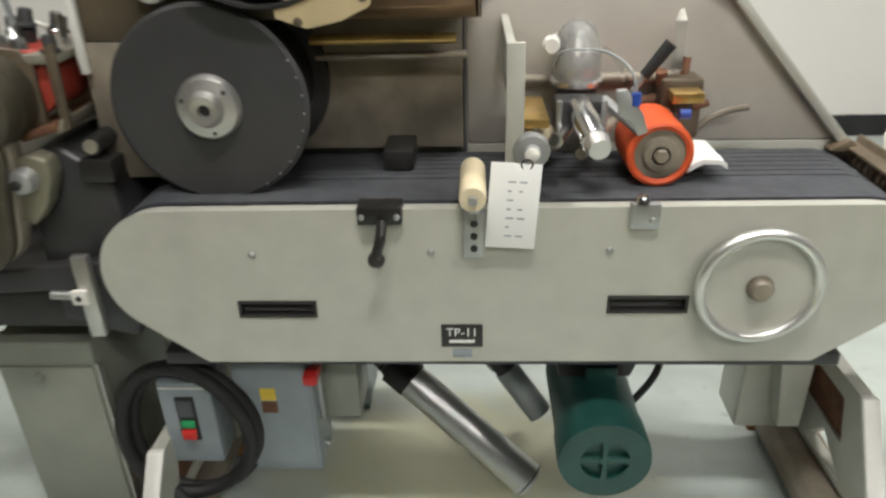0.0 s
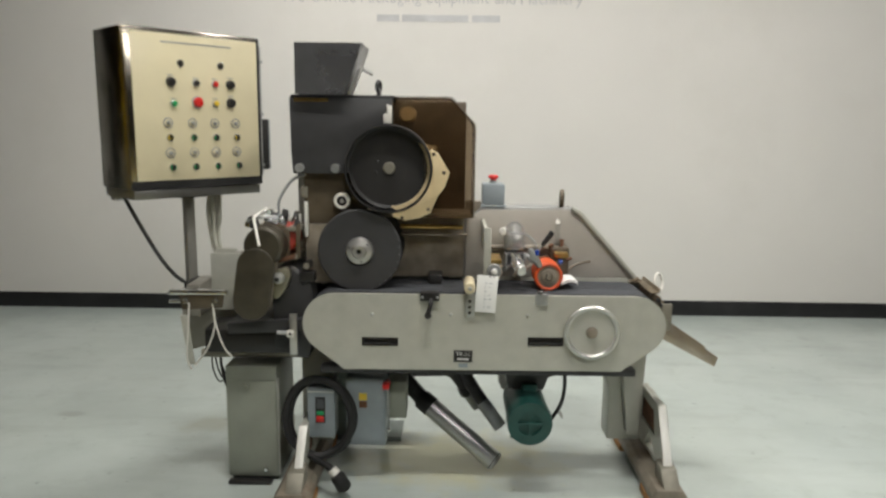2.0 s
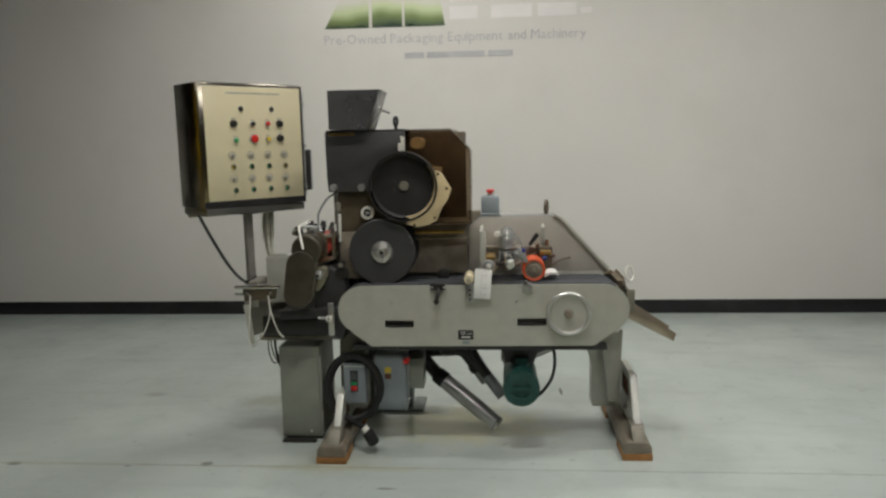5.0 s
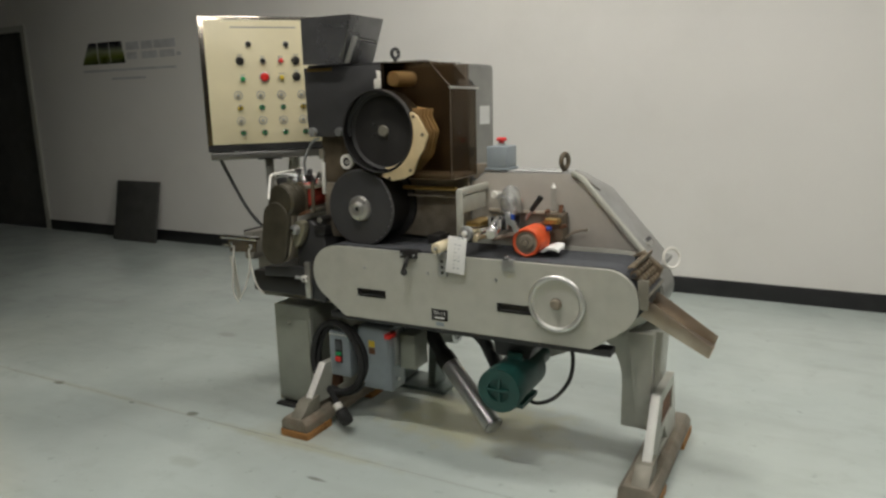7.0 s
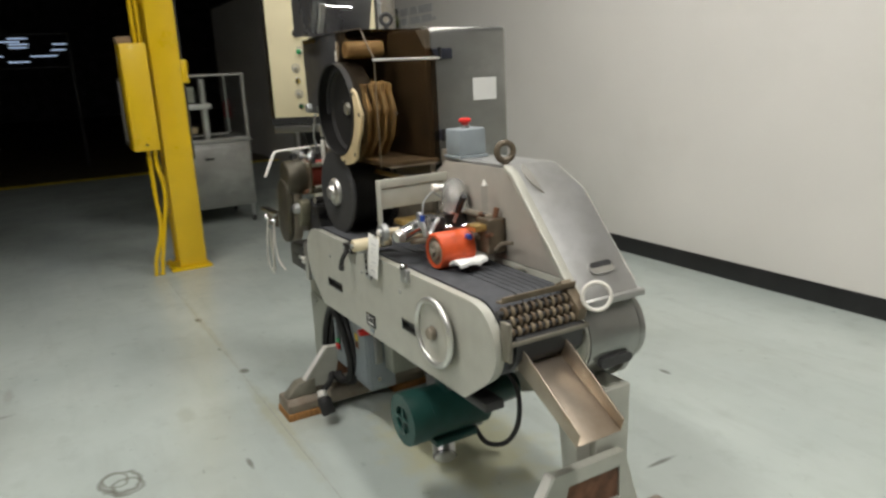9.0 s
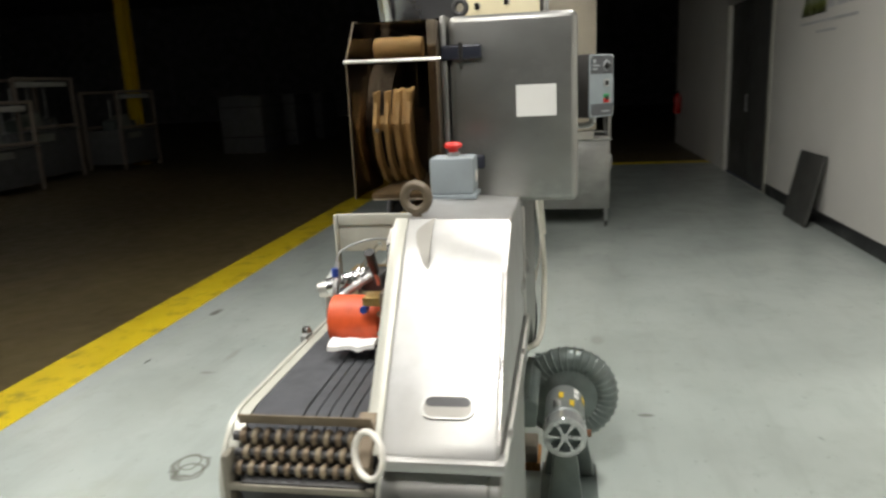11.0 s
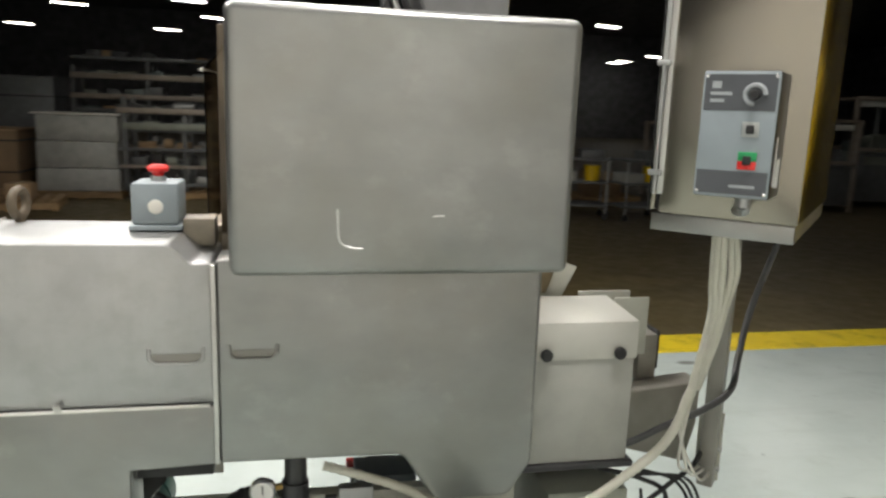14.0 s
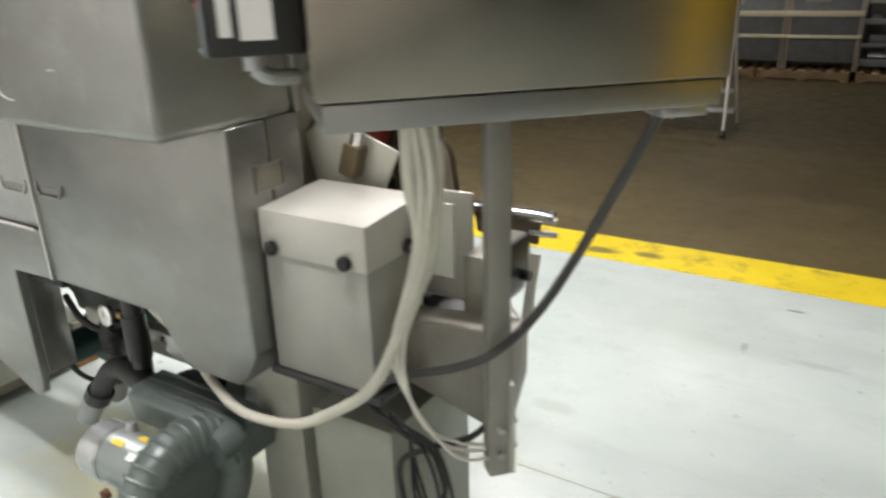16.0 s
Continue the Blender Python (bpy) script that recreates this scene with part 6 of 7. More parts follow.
# bracket plates between the box and the post
BRACKET = mat("dull_brown_grey_bracket", (0.27, 0.255, 0.22), 0.42, 0.3, 12, 0.15, 0.08, 120, (0.18, 0.16, 0.13), 0.5)
brk = thing("post_bracket", (-0.42, 0.38, 0.62), "grey steel bracket plates holding the cabinet post", "bracket")
part("upper_plate", box((-0.385, 0.330, 0.90), (-0.28, 0.338, 1.070), 0.002), GUARD, brk)
part("side_block", box((-0.445, 0.10, 0.80), (-0.385, 0.30, 0.945), 0.005), BRACKET, brk)
part("block_clamp", box((-0.462, 0.12, 0.83), (-0.447, 0.28, 0.950), 0.004), BLACK_PAINT, brk, "black clamp plate")
part("lower_tray", shell([(-0.27, 0.80), (-0.27, 0.645), (-0.515, 0.578), (-0.545, 0.70), (-0.545, 0.826), (-0.40, 0.812)], "y", 0.30, 0.385, 0.005), BRACKET, brk)
part("block_screw", cyl((-0.485, 0.16, 0.86), (-0.462, 0.16, 0.86), 0.013, seg=12), BLACK_PAINT, brk)


# ---- control cabinet on its post ----
TH = 46.4
cab = thing("control_cabinet", (-0.565, 0.47, 0.48), "steel control cabinet with a cream button panel on a post", "control cabinet")
CM = pose(-0.670, 0.126, 0, 0, 0, TH)


def cpart(name, bm, material, parent=None, label=""):
    return part(name, turned(bm, CM), material, parent or cab, label)


cpart("cabinet_body", box((0.0, 0.022, 1.355), (0.65, 0.325, 2.062), 0.004), CABINET, label="bare steel cabinet body")
cpart("gasket", box((0.006, 0.014, 1.362), (0.644, 0.022, 2.056)), BLACK)
cdoor = cpart("door", box((0.0, 0.000, 1.362), (0.65, 0.014, 2.056), 0.003), CABINET)
panel = cpart("button_panel", box((0.026, -0.004, 1.395), (0.636, 0.000, 2.040), 0.001), CREAM, label="cream panel with rows of lamps and switches")
cpart("drip_tray", box((0.01, 0.004, 1.312), (0.64, 0.32, 1.353), 0.003), STEEL)
cpart("post", box((0.302, 0.118, 0.545), (0.346, 0.162, 1.306), 0.004), POST)
cpart("post_flange", box((0.26, 0.08, 1.300), (0.39, 0.20, 1.311), 0.003), BLACK_PAINT)
cpart("bottom_seal", box((0.0, -0.003, 1.357), (0.650, -0.0005, 1.393)), BLACK)
cpart("side_seal", box((0.638, -0.003, 1.394), (0.650, -0.0005, 2.056)), BLACK)
cpart("post_foot", box((0.293, 0.100, 0.550), (0.3045, 0.168, 0.760), 0.003), GUARD)
for z in (0.60, 0.66):
    cpart("post_bolt", hexbolt((0.293, 0.14, z), (-1, 0, 0), 0.008, 0.012), GALV)
    cpart("post_bolt", hexbolt((0.324, 0.162, z), (0, 1, 0), 0.008, 0.012), GALV)
cpart("title_line", box((0.16, -0.0052, 2.000), (0.50, -0.0040, 2.006)), PRINT, panel)


def at_panel(px, py):
    return 0.026 + (px - 130) / 305 * 0.610, 2.040 - (py - 40) / 362 * 0.645


ROWS = [("selector", 110, (240, 338), (BLACK_PAINT, BLACK_PAINT)), ("small", 157, (275, 322), (BLACK_PAINT, RED)), ("big", 157, (216, 362), (BLACK_PAINT, BLACK_PAINT)),
        ("small", 210, (220,), (GREEN,)), ("mushroom", 205, (277,), (RED,)), ("small", 207, (322,), (YELLOW_KNOB,)), ("big", 204, (362,), (BLACK_PAINT,)),
        ("dial", 258, (205, 263, 318, 372), (WHITE,) * 4), ("selector", 295, (208, 265, 321, 375), (YELLOW_KNOB, GREEN, GREEN, YELLOW_KNOB)),
        ("dial", 333, (207, 264, 319, 373), (WHITE,) * 4), ("selector", 370, (211, 267, 323, 378), (GREEN,) * 4)]
for kind_, py, xs, mats in ROWS:
    for px, mt in zip(xs, mats):
        u, z = at_panel(px, py)
        w = (u, -0.004, z)
        if kind_ == "selector":
            cpart("selector_ring", lathe([(0.012, 0.006), (0.016, 0.005), (0.018, 0)], w, (0, -1, 0), 18), CHROME, panel)
            cpart("selector_switch", box((u - 0.004, -0.022, z - 0.013), (u + 0.004, -0.006, z + 0.013), 0.002), BLACK_PAINT, panel)
            cpart("switch_face", cyl((u, -0.004, z), (u, -0.010, z), 0.012, seg=16), mt, panel)
        elif kind_ == "dial":
            cpart("dial", lathe([(0, 0.003), (0.019, 0.003), (0.021, 0.002), (0.021, 0)], w, (0, -1, 0), 24), CREAM, panel, "round printed dial")
            cpart("dial_ring", torus((u, -0.0065, z), (0, 1, 0), 0.020, 0.0028, 24, 6), PRINT, panel)
            cpart("dial_knob", lathe([(0, 0.014), (0.007, 0.014), (0.009, 0.010), (0.010, 0)], (u, -0.006, z), (0, -1, 0), 14), GALV, panel)
        else:
            r = {"small": 0.013, "big": 0.019, "mushroom": 0.023}[kind_]
            cpart("button_ring", lathe([(r * 0.9, 0.006), (r * 1.15, 0.004), (r * 1.2, 0)], w, (0, -1, 0), 20), GALV if kind_ != "big" else BLACK_PAINT, panel)
            cpart("push_button", lathe([(0, 0.024), (r * 0.8, 0.022), (r, 0.016), (r, 0.009), (r * 0.6, 0)], w, (0, -1, 0), 22), mt, panel, "coloured push button")
            if kind_ != "mushroom":
                cpart("caption", box((u - 0.014, -0.0052, z + r * 1.5), (u + 0.014, -0.0040, z + r * 1.5 + 0.004)), PRINT, panel)
# latches along the door's edge
cpart("latch_rod", cyl((0.662, 0.012, 1.40), (0.662, 0.012, 2.02), 0.005, seg=8), GALV, cdoor)
cpart("door_strip", box((0.651, 0.004, 1.40), (0.655, 0.030, 2.03), 0.001), ALU, cdoor)
for z in (1.45, 1.70, 1.95):
    cpart("clamp", box((0.652, -0.006, z - 0.007), (0.668, 0.026, z + 0.007), 0.003), GALV, cdoor)
# speed drive on the cabinet's side
drv = thing("speed_drive", tuple(CM @ Vector((0.72, 0.2, 1.42))), "dark grey motor speed drive mounted on the cabinet", "speed drive")
cpart("drive_body", box((0.652, 0.128, 1.418), (0.778, 0.278, 1.676), 0.006), BLACK_PAINT, drv)
face = cpart("drive_face", box((0.779, 0.130, 1.420), (0.786, 0.276, 1.674), 0.003), SWITCH, drv)
DG = mat("slate_panel", (0.075, 0.080, 0.088), 0.45)
cpart("top_zone", box((0.786, 0.134, 1.596), (0.7868, 0.272, 1.668)), DG, face)
cpart("low_zone", box((0.786, 0.134, 1.426), (0.7868, 0.272, 1.474)), DG, face)
cpart("white_block", box((0.7868, 0.148, 1.640), (0.7874, 0.166, 1.654)), FADED, face)
for z in (1.626, 1.612):
    cpart("white_bar", box((0.7868, 0.146, z), (0.7874, 0.188 - (1.626 - z), z + 0.007)), FADED, face)
cpart("speed_scale", torus((0.787, 0.232, 1.628), (1, 0, 0), 0.019, 0.0045, 24, 6, arc=0.75), FADED, face)
cpart("speed_knob", lathe([(0, 0.016), (0.008, 0.016), (0.010, 0.010), (0.011, 0)], (0.787, 0.232, 1.628), (1, 0, 0), 16), BLACK, face)
cpart("rocker_plate", box((0.786, 0.214, 1.544), (0.789, 0.246, 1.574), 0.001), GALV, face)
cpart("rocker", box((0.789, 0.222, 1.550), (0.794, 0.238, 1.568), 0.002), BLACK, face)
cpart("start_plate", box((0.786, 0.212, 1.496), (0.789, 0.248, 1.514), 0.001), GREEN, face)
cpart("stop_plate", box((0.786, 0.212, 1.478), (0.789, 0.248, 1.495), 0.001), RED, face)
cpart("start_switch", box((0.789, 0.222, 1.488), (0.795, 0.238, 1.506), 0.002), BLACK, face)
cpart("maker_bar", box((0.7868, 0.200, 1.440), (0.7874, 0.250, 1.446)), FADED, face)
for y, z in ((0.137, 1.430), (0.269, 1.430), (0.137, 1.664), (0.269, 1.664)):
    cpart("screw", dome((0.786, y, z), (1, 0, 0), 0.004, 0.003, seg=8), CHROME, face)
cpart("side_label", box((0.690, 0.2785, 1.440), (0.735, 0.2792, 1.500)), PAPER, drv, "white paper label")
cpart("side_label", box((0.745, 0.2785, 1.445), (0.762, 0.2792, 1.545)), PAPER, drv, "white paper label")
cpart("cable_gland", cyl((0.72, 0.22, 1.395), (0.72, 0.22, 1.418), 0.016, seg=14), GALV, drv)
cpart("gland_elbow", tube([(0.72, 0.22, 1.398), (0.70, 0.22, 1.385), (0.66, 0.20, 1.380)], 0.013, 10), GALV, drv)

# hanging cables
solo("sheathed_cable", tube([(-0.455, 0.560, 1.315), (-0.460, 0.556, 1.19), (-0.461, 0.554, 1.10), (-0.447, 0.558, 1.02), (-0.398, 0.575, 0.875), (-0.335, 0.585, 0.75), (-0.23, 0.585, 0.66), (-0.1, 0.585, 0.585), (0.08, 0.57, 0.553), (0.22, 0.53, 0.572), (0.36, 0.48, 0.62), (0.54, 0.44, 0.665)], 0.0112, 12, ribs=0.0022, rib_len=0.022),
            WHITE_HOSE, "thick off-white sheathed cable sagging under the machine", "cable")
for k, (dx, dy) in enumerate(((-0.027, 0.004), (-0.017, 0.018), (-0.004, 0.022), (0.008, 0.020), (0.019, 0.014), (0.027, 0.004))):
    solo("thin_cable", tube([(-0.452 + dx, 0.560 + dy, 1.315), (-0.462 + dx * 1.1 + 0.008 * math.sin(5 * k), 0.556 + dy * 1.3, 1.21 - 0.008 * k), (-0.460 + dx * 0.7, 0.555 + dy, 1.10), (-0.447 + dx * 0.6, 0.558 + dy * 0.8, 1.02), (-0.405 + dx * 0.3, 0.573 + dy * 0.6, 0.89)], 0.0085, 8), WHITE_HOSE, "thin white cable in a loose bundle", "cable", "bundled white cables")
for k in range(3):
    solo("thin_cable", tube([(-0.43, 0.565, 0.96), (-0.40 + 0.012 * k, 0.565, 0.80), (-0.42 - 0.03 * k, 0.52, 0.64 - 0.02 * k), (-0.52 - 0.02 * k, 0.46, 0.60), (-0.55, 0.44, 0.66)], 0.004, 8), WHITE, "thin white cable in a loose bundle", "cable", "bundled white cables")
solo("power_cable", tube([(-0.805, 0.330, 1.320), (-0.770, 0.345, 1.230), (-0.682, 0.380, 1.035), (-0.622, 0.435, 0.915), (-0.565, 0.500, 0.848), (-0.487, 0.510, 0.800), (-0.38, 0.490, 0.745), (-0.28, 0.47, 0.69), (-0.12, 0.44, 0.64), (0.06, 0.42, 0.63)], 0.0095, 12), GREY_CABLE, "thick dark grey power cable", "cable")
solo("black_cable", tube([(-0.56, 0.43, 0.70), (-0.50, 0.47, 0.62), (-0.40, 0.50, 0.57), (-0.33, 0.50, 0.50), (-0.35, 0.50, 0.35), (-0.36, 0.46, 0.20), (-0.33, 0.45, 0.02)], 0.007, 8), BLACK, "black cable looping to the floor", "cable")
solo("black_cable", tube([(-0.20, 0.46, 0.62), (-0.32, 0.50, 0.60), (-0.42, 0.47, 0.52), (-0.40, 0.45, 0.36), (-0.34, 0.45, 0.25)], 0.007, 8), BLACK, "black cable looping to the floor", "cable")
for k in range(3):
    solo("black_cable", tube([(-0.30, 0.49, 0.63 - 0.01 * k), (-0.41 - 0.02 * k, 0.53, 0.60), (-0.455 - 0.02 * k, 0.54, 0.50 - 0.03 * k), (-0.42 - 0.015 * k, 0.52, 0.38 - 0.02 * k), (-0.36, 0.49 - 0.01 * k, 0.42 + 0.02 * k), (-0.34, 0.47, 0.55)], 0.0042, 8), BLACK, "thin black cable in a hanging loop", "cable", "looped black cables")
cpart("cable_clamp", box((0.02, 0.24, 1.292), (0.10, 0.30, 1.311), 0.003), GALV)

# ---- under the bed: motor, pipes, switches ----
motor = thing("electric_motor", (1.085, 0.15, 0.28), "green enamelled electric motor under the belt", "electric motor")
part("stator", lathe([(0, 0.0), (0.092, 0.0), (0.095, 0.004), (0.095, 0.255), (0.086, 0.262), (0, 0.262)], (1.085, 0.040, 0.372), (0, 1, 0), 40), MOTOR, motor)
cowl = part("fan_cowl", sheet([(1.085 + 0.098 * math.cos(2 * math.pi * i / 40), 0.372 + 0.098 * math.sin(2 * math.pi * i / 40)) for i in range(40)],
            [[(1.085 + r * math.cos(radians(a0 + 90 * q)), 0.372 + r * math.sin(radians(a0 + 90 * q))) for r, a0 in ([(0.052, 8 + 12.3 * i) for i in range(7)] + [(0.012, 70), (0.012, 20)])] for q in range(4)], "y", -0.035, -0.029), MOTOR, motor, "round fan cowl with four openings")
part("cowl_ring", lathe([(0.090, 0.004), (0.097, 0.0), (0.100, 0.010), (0.099, 0.085), (0.090, 0.090)], (1.085, -0.036, 0.372), (0, 1, 0), 40), MOTOR, cowl)
part("fan", cyl((1.085, -0.022, 0.372), (1.085, 0.010, 0.372), 0.080, seg=28), MOTOR, cowl)
part("motor_neck", cyl((1.085, 0.30, 0.372), (1.085, 0.46, 0.380), 0.055, seg=24), MOTOR, motor)
part("motor_base", box((1.01, 0.06, 0.262), (1.16, 0.24, 0.285), 0.004), MOTOR, motor)
part("terminal_box", box((1.06, 0.12, 0.448), (1.13, 0.22, 0.500), 0.005), MOTOR, motor)
part("lead", tube([(1.20, 0.26, 0.60), (1.270, 0.32, 0.52), (1.293, 0.34, 0.43), (1.276, 0.34, 0.312), (1.205, 0.33, 0.215), (1.12, 0.30, 0.19), (1.085, 0.27, 0.255)], 0.0095, 10), BLACK, motor, "black motor lead")

TUBE_STEEL = mat("satin_steel_tube", (0.50, 0.50, 0.49), 0.37, 0.9, 12, 0.1, 0.05, 160, (0.36, 0.36, 0.35), 0.4, 0.06)
pipe = thing("suction_pipe", (0.80, 0.28, 0.02), "shiny metal suction pipe on a black flexible hose", "pipe")
part("pipe_tube", lathe([(0, -0.004), (0.032, -0.004), (0.042, 0.001), (0.047, 0.011), (0.047, 0.435), (0, 0.435)], (0.956, 0.204, 0.074), Vector((0.643, 0.355, 0.285)) - Vector((0.956, 0.204, 0.074)), 32), TUBE_STEEL, pipe, "satin metal tube with a closed end")
part("end_ring", torus((0.949, 0.2075, 0.079), Vector((0.313, -0.151, -0.211)), 0.0462, 0.0022, 28, 8), DARK, pipe)
part("sleeve", cyl((0.645, 0.354, 0.284), (0.595, 0.378, 0.318), 0.050, seg=24), BLACK, pipe)
part("hose", tube([(0.600, 0.375, 0.315), (0.555, 0.395, 0.36), (0.505, 0.405, 0.41), (0.44, 0.41, 0.44), (0.36, 0.41, 0.47)], 0.038, 14, ribs=0.003, rib_len=0.02), BLACK, pipe, "black corrugated hose")

tee = thing("vacuum_pipe", (0.72, 0.47, 0.2), "dark plastic vacuum pipe with elbows and a gauge", "pipe")
part("riser", cyl((0.610, 0.458, 0.42), (0.610, 0.458, 0.760), 0.028, seg=22), DARK, tee)
part("riser_sleeve", cyl((0.612, 0.458, 0.50), (0.611, 0.458, 0.64), 0.034, seg=22), DARK, tee)
part("tee_body", cyl((0.70, 0.462, 0.445), (0.52, 0.490, 0.430), 0.036, seg=22), DARK, tee)
part("elbow", tube([(0.690, 0.462, 0.445), (0.745, 0.468, 0.43), (0.790, 0.480, 0.375), (0.815, 0.488, 0.335)], 0.032, 16), DARK, tee)
part("elbow_collar", cyl((0.808, 0.486, 0.345), (0.828, 0.492, 0.312), 0.041, seg=22), DARK, tee)
part("pipe_end", cyl((0.826, 0.491, 0.318), (0.880, 0.507, 0.235), 0.033, seg=22), PVC, tee, "grey pipe end")
part("branch", tube([(0.78, 0.43, 0.55), (0.80, 0.41, 0.46), (0.86, 0.385, 0.36), (0.97, 0.34, 0.215)], 0.030, 14, ribs=0.003, rib_len=0.02), DARK, tee, "dark ribbed branch hose")
part("branch_tip", cyl((0.895, 0.370, 0.312), (0.985, 0.334, 0.196), 0.034, seg=20), PVC, tee, "grey pipe end")
part("branch_hose", tube([(0.70, 0.45, 0.585), (0.745, 0.44, 0.575), (0.79, 0.425, 0.52), (0.81, 0.41, 0.46)], 0.034, 14, ribs=0.003, rib_len=0.02), BLACK, tee)
gg = part("gauge", lathe([(0, 0.0), (0.030, 0.0), (0.033, 0.004), (0.033, 0.020), (0.028, 0.024), (0.027, 0.020), (0, 0.020)], (0.690, 0.475, 0.630), (0.05, 1, 0.05), 28), CHROME, tee, "round pressure gauge with a white face")
part("gauge_face", cyl((0.6909, 0.4951, 0.631), (0.6910, 0.4965, 0.631), 0.0265, seg=24), PAPER, gg)
part("needle", box((0.689, 0.4966, 0.626), (0.692, 0.4975, 0.650)), INK, gg)
part("gauge_stem", cyl((0.640, 0.462, 0.628), (0.672, 0.475, 0.630), 0.009, seg=10), BRASS, tee)

sw = thing("start_stop_switch", (0.145, 0.15, 0.23), "grey start and stop switch box under the guard", "switch box")
part("housing", box((0.083, 0.100, 0.233), (0.208, 0.200, 0.470), 0.006), SWITCH, sw)
ins = part("button_plate", box((0.120, 0.096, 0.305), (0.165, 0.100, 0.430), 0.002), BLACK_PAINT, sw)
part("start_button", box((0.126, 0.088, 0.345), (0.159, 0.096, 0.365), 0.003), GREEN, ins, "green start button")
part("stop_button", box((0.126, 0.084, 0.315), (0.159, 0.096, 0.341), 0.003), RED, ins, "red stop button")
part("blue_plate", box((0.126, 0.093, 0.375), (0.159, 0.096, 0.422), 0.001), DG, ins)
part("top_edge", box((0.085, 0.0985, 0.452), (0.206, 0.100, 0.456)), WHITE, sw)
part("bracket", box((0.11, 0.20, 0.40), (0.18, 0.36, 0.45), 0.003), DARK, sw)
sw2 = thing("disconnect_switch", (0.35, 0.2, 0.18), "grey disconnect switch box with a red handle", "switch box")
part("housing", box((0.262, 0.120, 0.190), (0.440, 0.250, 0.520), 0.006), SWITCH, sw2)
part("cover", box((0.258, 0.112, 0.215), (0.432, 0.1195, 0.515), 0.004), SWITCH, sw2)
part("yellow_label", box((0.318, 0.1105, 0.412), (0.354, 0.1120, 0.446)), YELLOW_KNOB, sw2, "yellow warning label")
part("dark_label", box((0.318, 0.1105, 0.376), (0.354, 0.1120, 0.408)), RUST, sw2)
hd = part("handle", box((0.441, 0.150, 0.32), (0.452, 0.185, 0.50), 0.003), GALV, sw2)
part("red_grip", box((0.428, 0.082, 0.474), (0.460, 0.150, 0.500), 0.005), RED, hd, "red plastic handle grip")
part("latch", cyl((0.441, 0.16, 0.25), (0.458, 0.16, 0.25), 0.010, seg=12), CHROME, sw2)
part("side_box", box((0.441, 0.20, 0.29), (0.53, 0.33, 0.47), 0.005), PEDESTAL, sw2)
lp = thing("coiled_power_cord", (0.14, 0.08, 0.0), "thick black power cord hung in a loop with its plug", "power cord")
loop_pts = [(0.135 + 0.150 * math.cos(radians(a)), 0.088 - 0.012 * math.sin(radians(2 * a)), 0.335 + 0.185 * math.sin(radians(a))) for a in range(-60, 301, 20)]
part("cord_loop", tube(loop_pts, 0.017, 12, steps=3), BLACK, lp)
part("cord_loop", tube([(x + 0.012, y + 0.028, z - 0.012) for x, y, z in loop_pts], 0.016, 12, steps=3), BLACK, lp)
part("cord_tail", tube([(0.06, 0.08, 0.18), (0.13, 0.04, 0.155), (0.19, -0.01, 0.150), (0.222, -0.042, 0.142)], 0.015, 12), BLACK, lp)
part("plug_sleeve", cyl((0.214, -0.038, 0.150), (0.234, -0.043, 0.128), 0.022, seg=18), WHITE, lp, "white plug sleeve")
part("plug", lathe([(0, 0), (0.024, 0.0), (0.033, 0.015), (0.034, 0.075), (0.028, 0.085), (0, 0.085)], (0.234, -0.042, 0.128), (0.42, 0.16, -0.86), 22), BLACK, lp, "black round plug")

# ---- blower behind the machine ----
bl = thing("vacuum_blower", (0.28, 0.66, 0), "grey cast ring blower with a finned housing", "blower")
BC = Vector((0.165, 0.690, 0.365))
part("ring_housing", torus(BC, (1, 0, 0), 0.140, 0.050, 56, 14), BLOWER, bl)
part("hub_disc", lathe([(0, 0.05), (0.09, 0.05), (0.13, 0.035), (0.14, 0), (0, 0)], BC, (1, 0, 0), 36), BLOWER, bl)
for k in range(30):
    a = radians(-130 + 280 * k / 29)
    c = BC + 0.140 * Vector((0, math.cos(a), math.sin(a)))
    part("fin", torus(c, (0, -math.sin(a), math.cos(a)), 0.051, 0.0045, 16, 6), BLOWER, bl)
part("motor_body", lathe([(0, 0), (0.070, 0), (0.074, 0.006), (0.074, 0.20), (0.066, 0.206), (0, 0.206)], (0.245, 0.675, 0.362), (1, 0, 0), 36), BLOWER_BODY, bl, "smooth grey motor body")
fc = part("fan_cover", sheet([(0.675 + 0.076 * math.cos(2 * math.pi * i / 36), 0.358 + 0.076 * math.sin(2 * math.pi * i / 36)) for i in range(36)],
          [[(0.675 + r * math.cos(radians(a0 + 60 * q)), 0.358 + r * math.sin(radians(a0 + 60 * q))) for r, a0 in ([(0.056, 7 + 9.2 * i) for i in range(6)] + [(0.014, 46), (0.014, 14)])] for q in range(6)], "x", 0.520, 0.526), SILVER, bl, "pale fan cover with six openings")
part("cover_ring", lathe([(0.072, 0.0), (0.078, 0.006), (0.078, 0.066), (0.072, 0.074)], (0.528, 0.675, 0.358), (-1, 0, 0), 36), SILVER, fc)
part("fan", cyl((0.49, 0.675, 0.358), (0.505, 0.675, 0.358), 0.066, seg=24), BLOWER, fc)
muff = part("silencer_box", shell([(0.455, 0.385), (0.575, 0.385), (0.585, 0.475), (0.560, 0.492), (0.475, 0.492), (0.450, 0.475)], "x", 0.10, 0.515, 0.008), BLOWER, bl, "dark grey silencer box")
for k in range(3):
    part("ridge", box((0.14, 0.470 + 0.035 * k, 0.492), (0.50, 0.482 + 0.035 * k, 0.498), 0.002), BLOWER, muff)
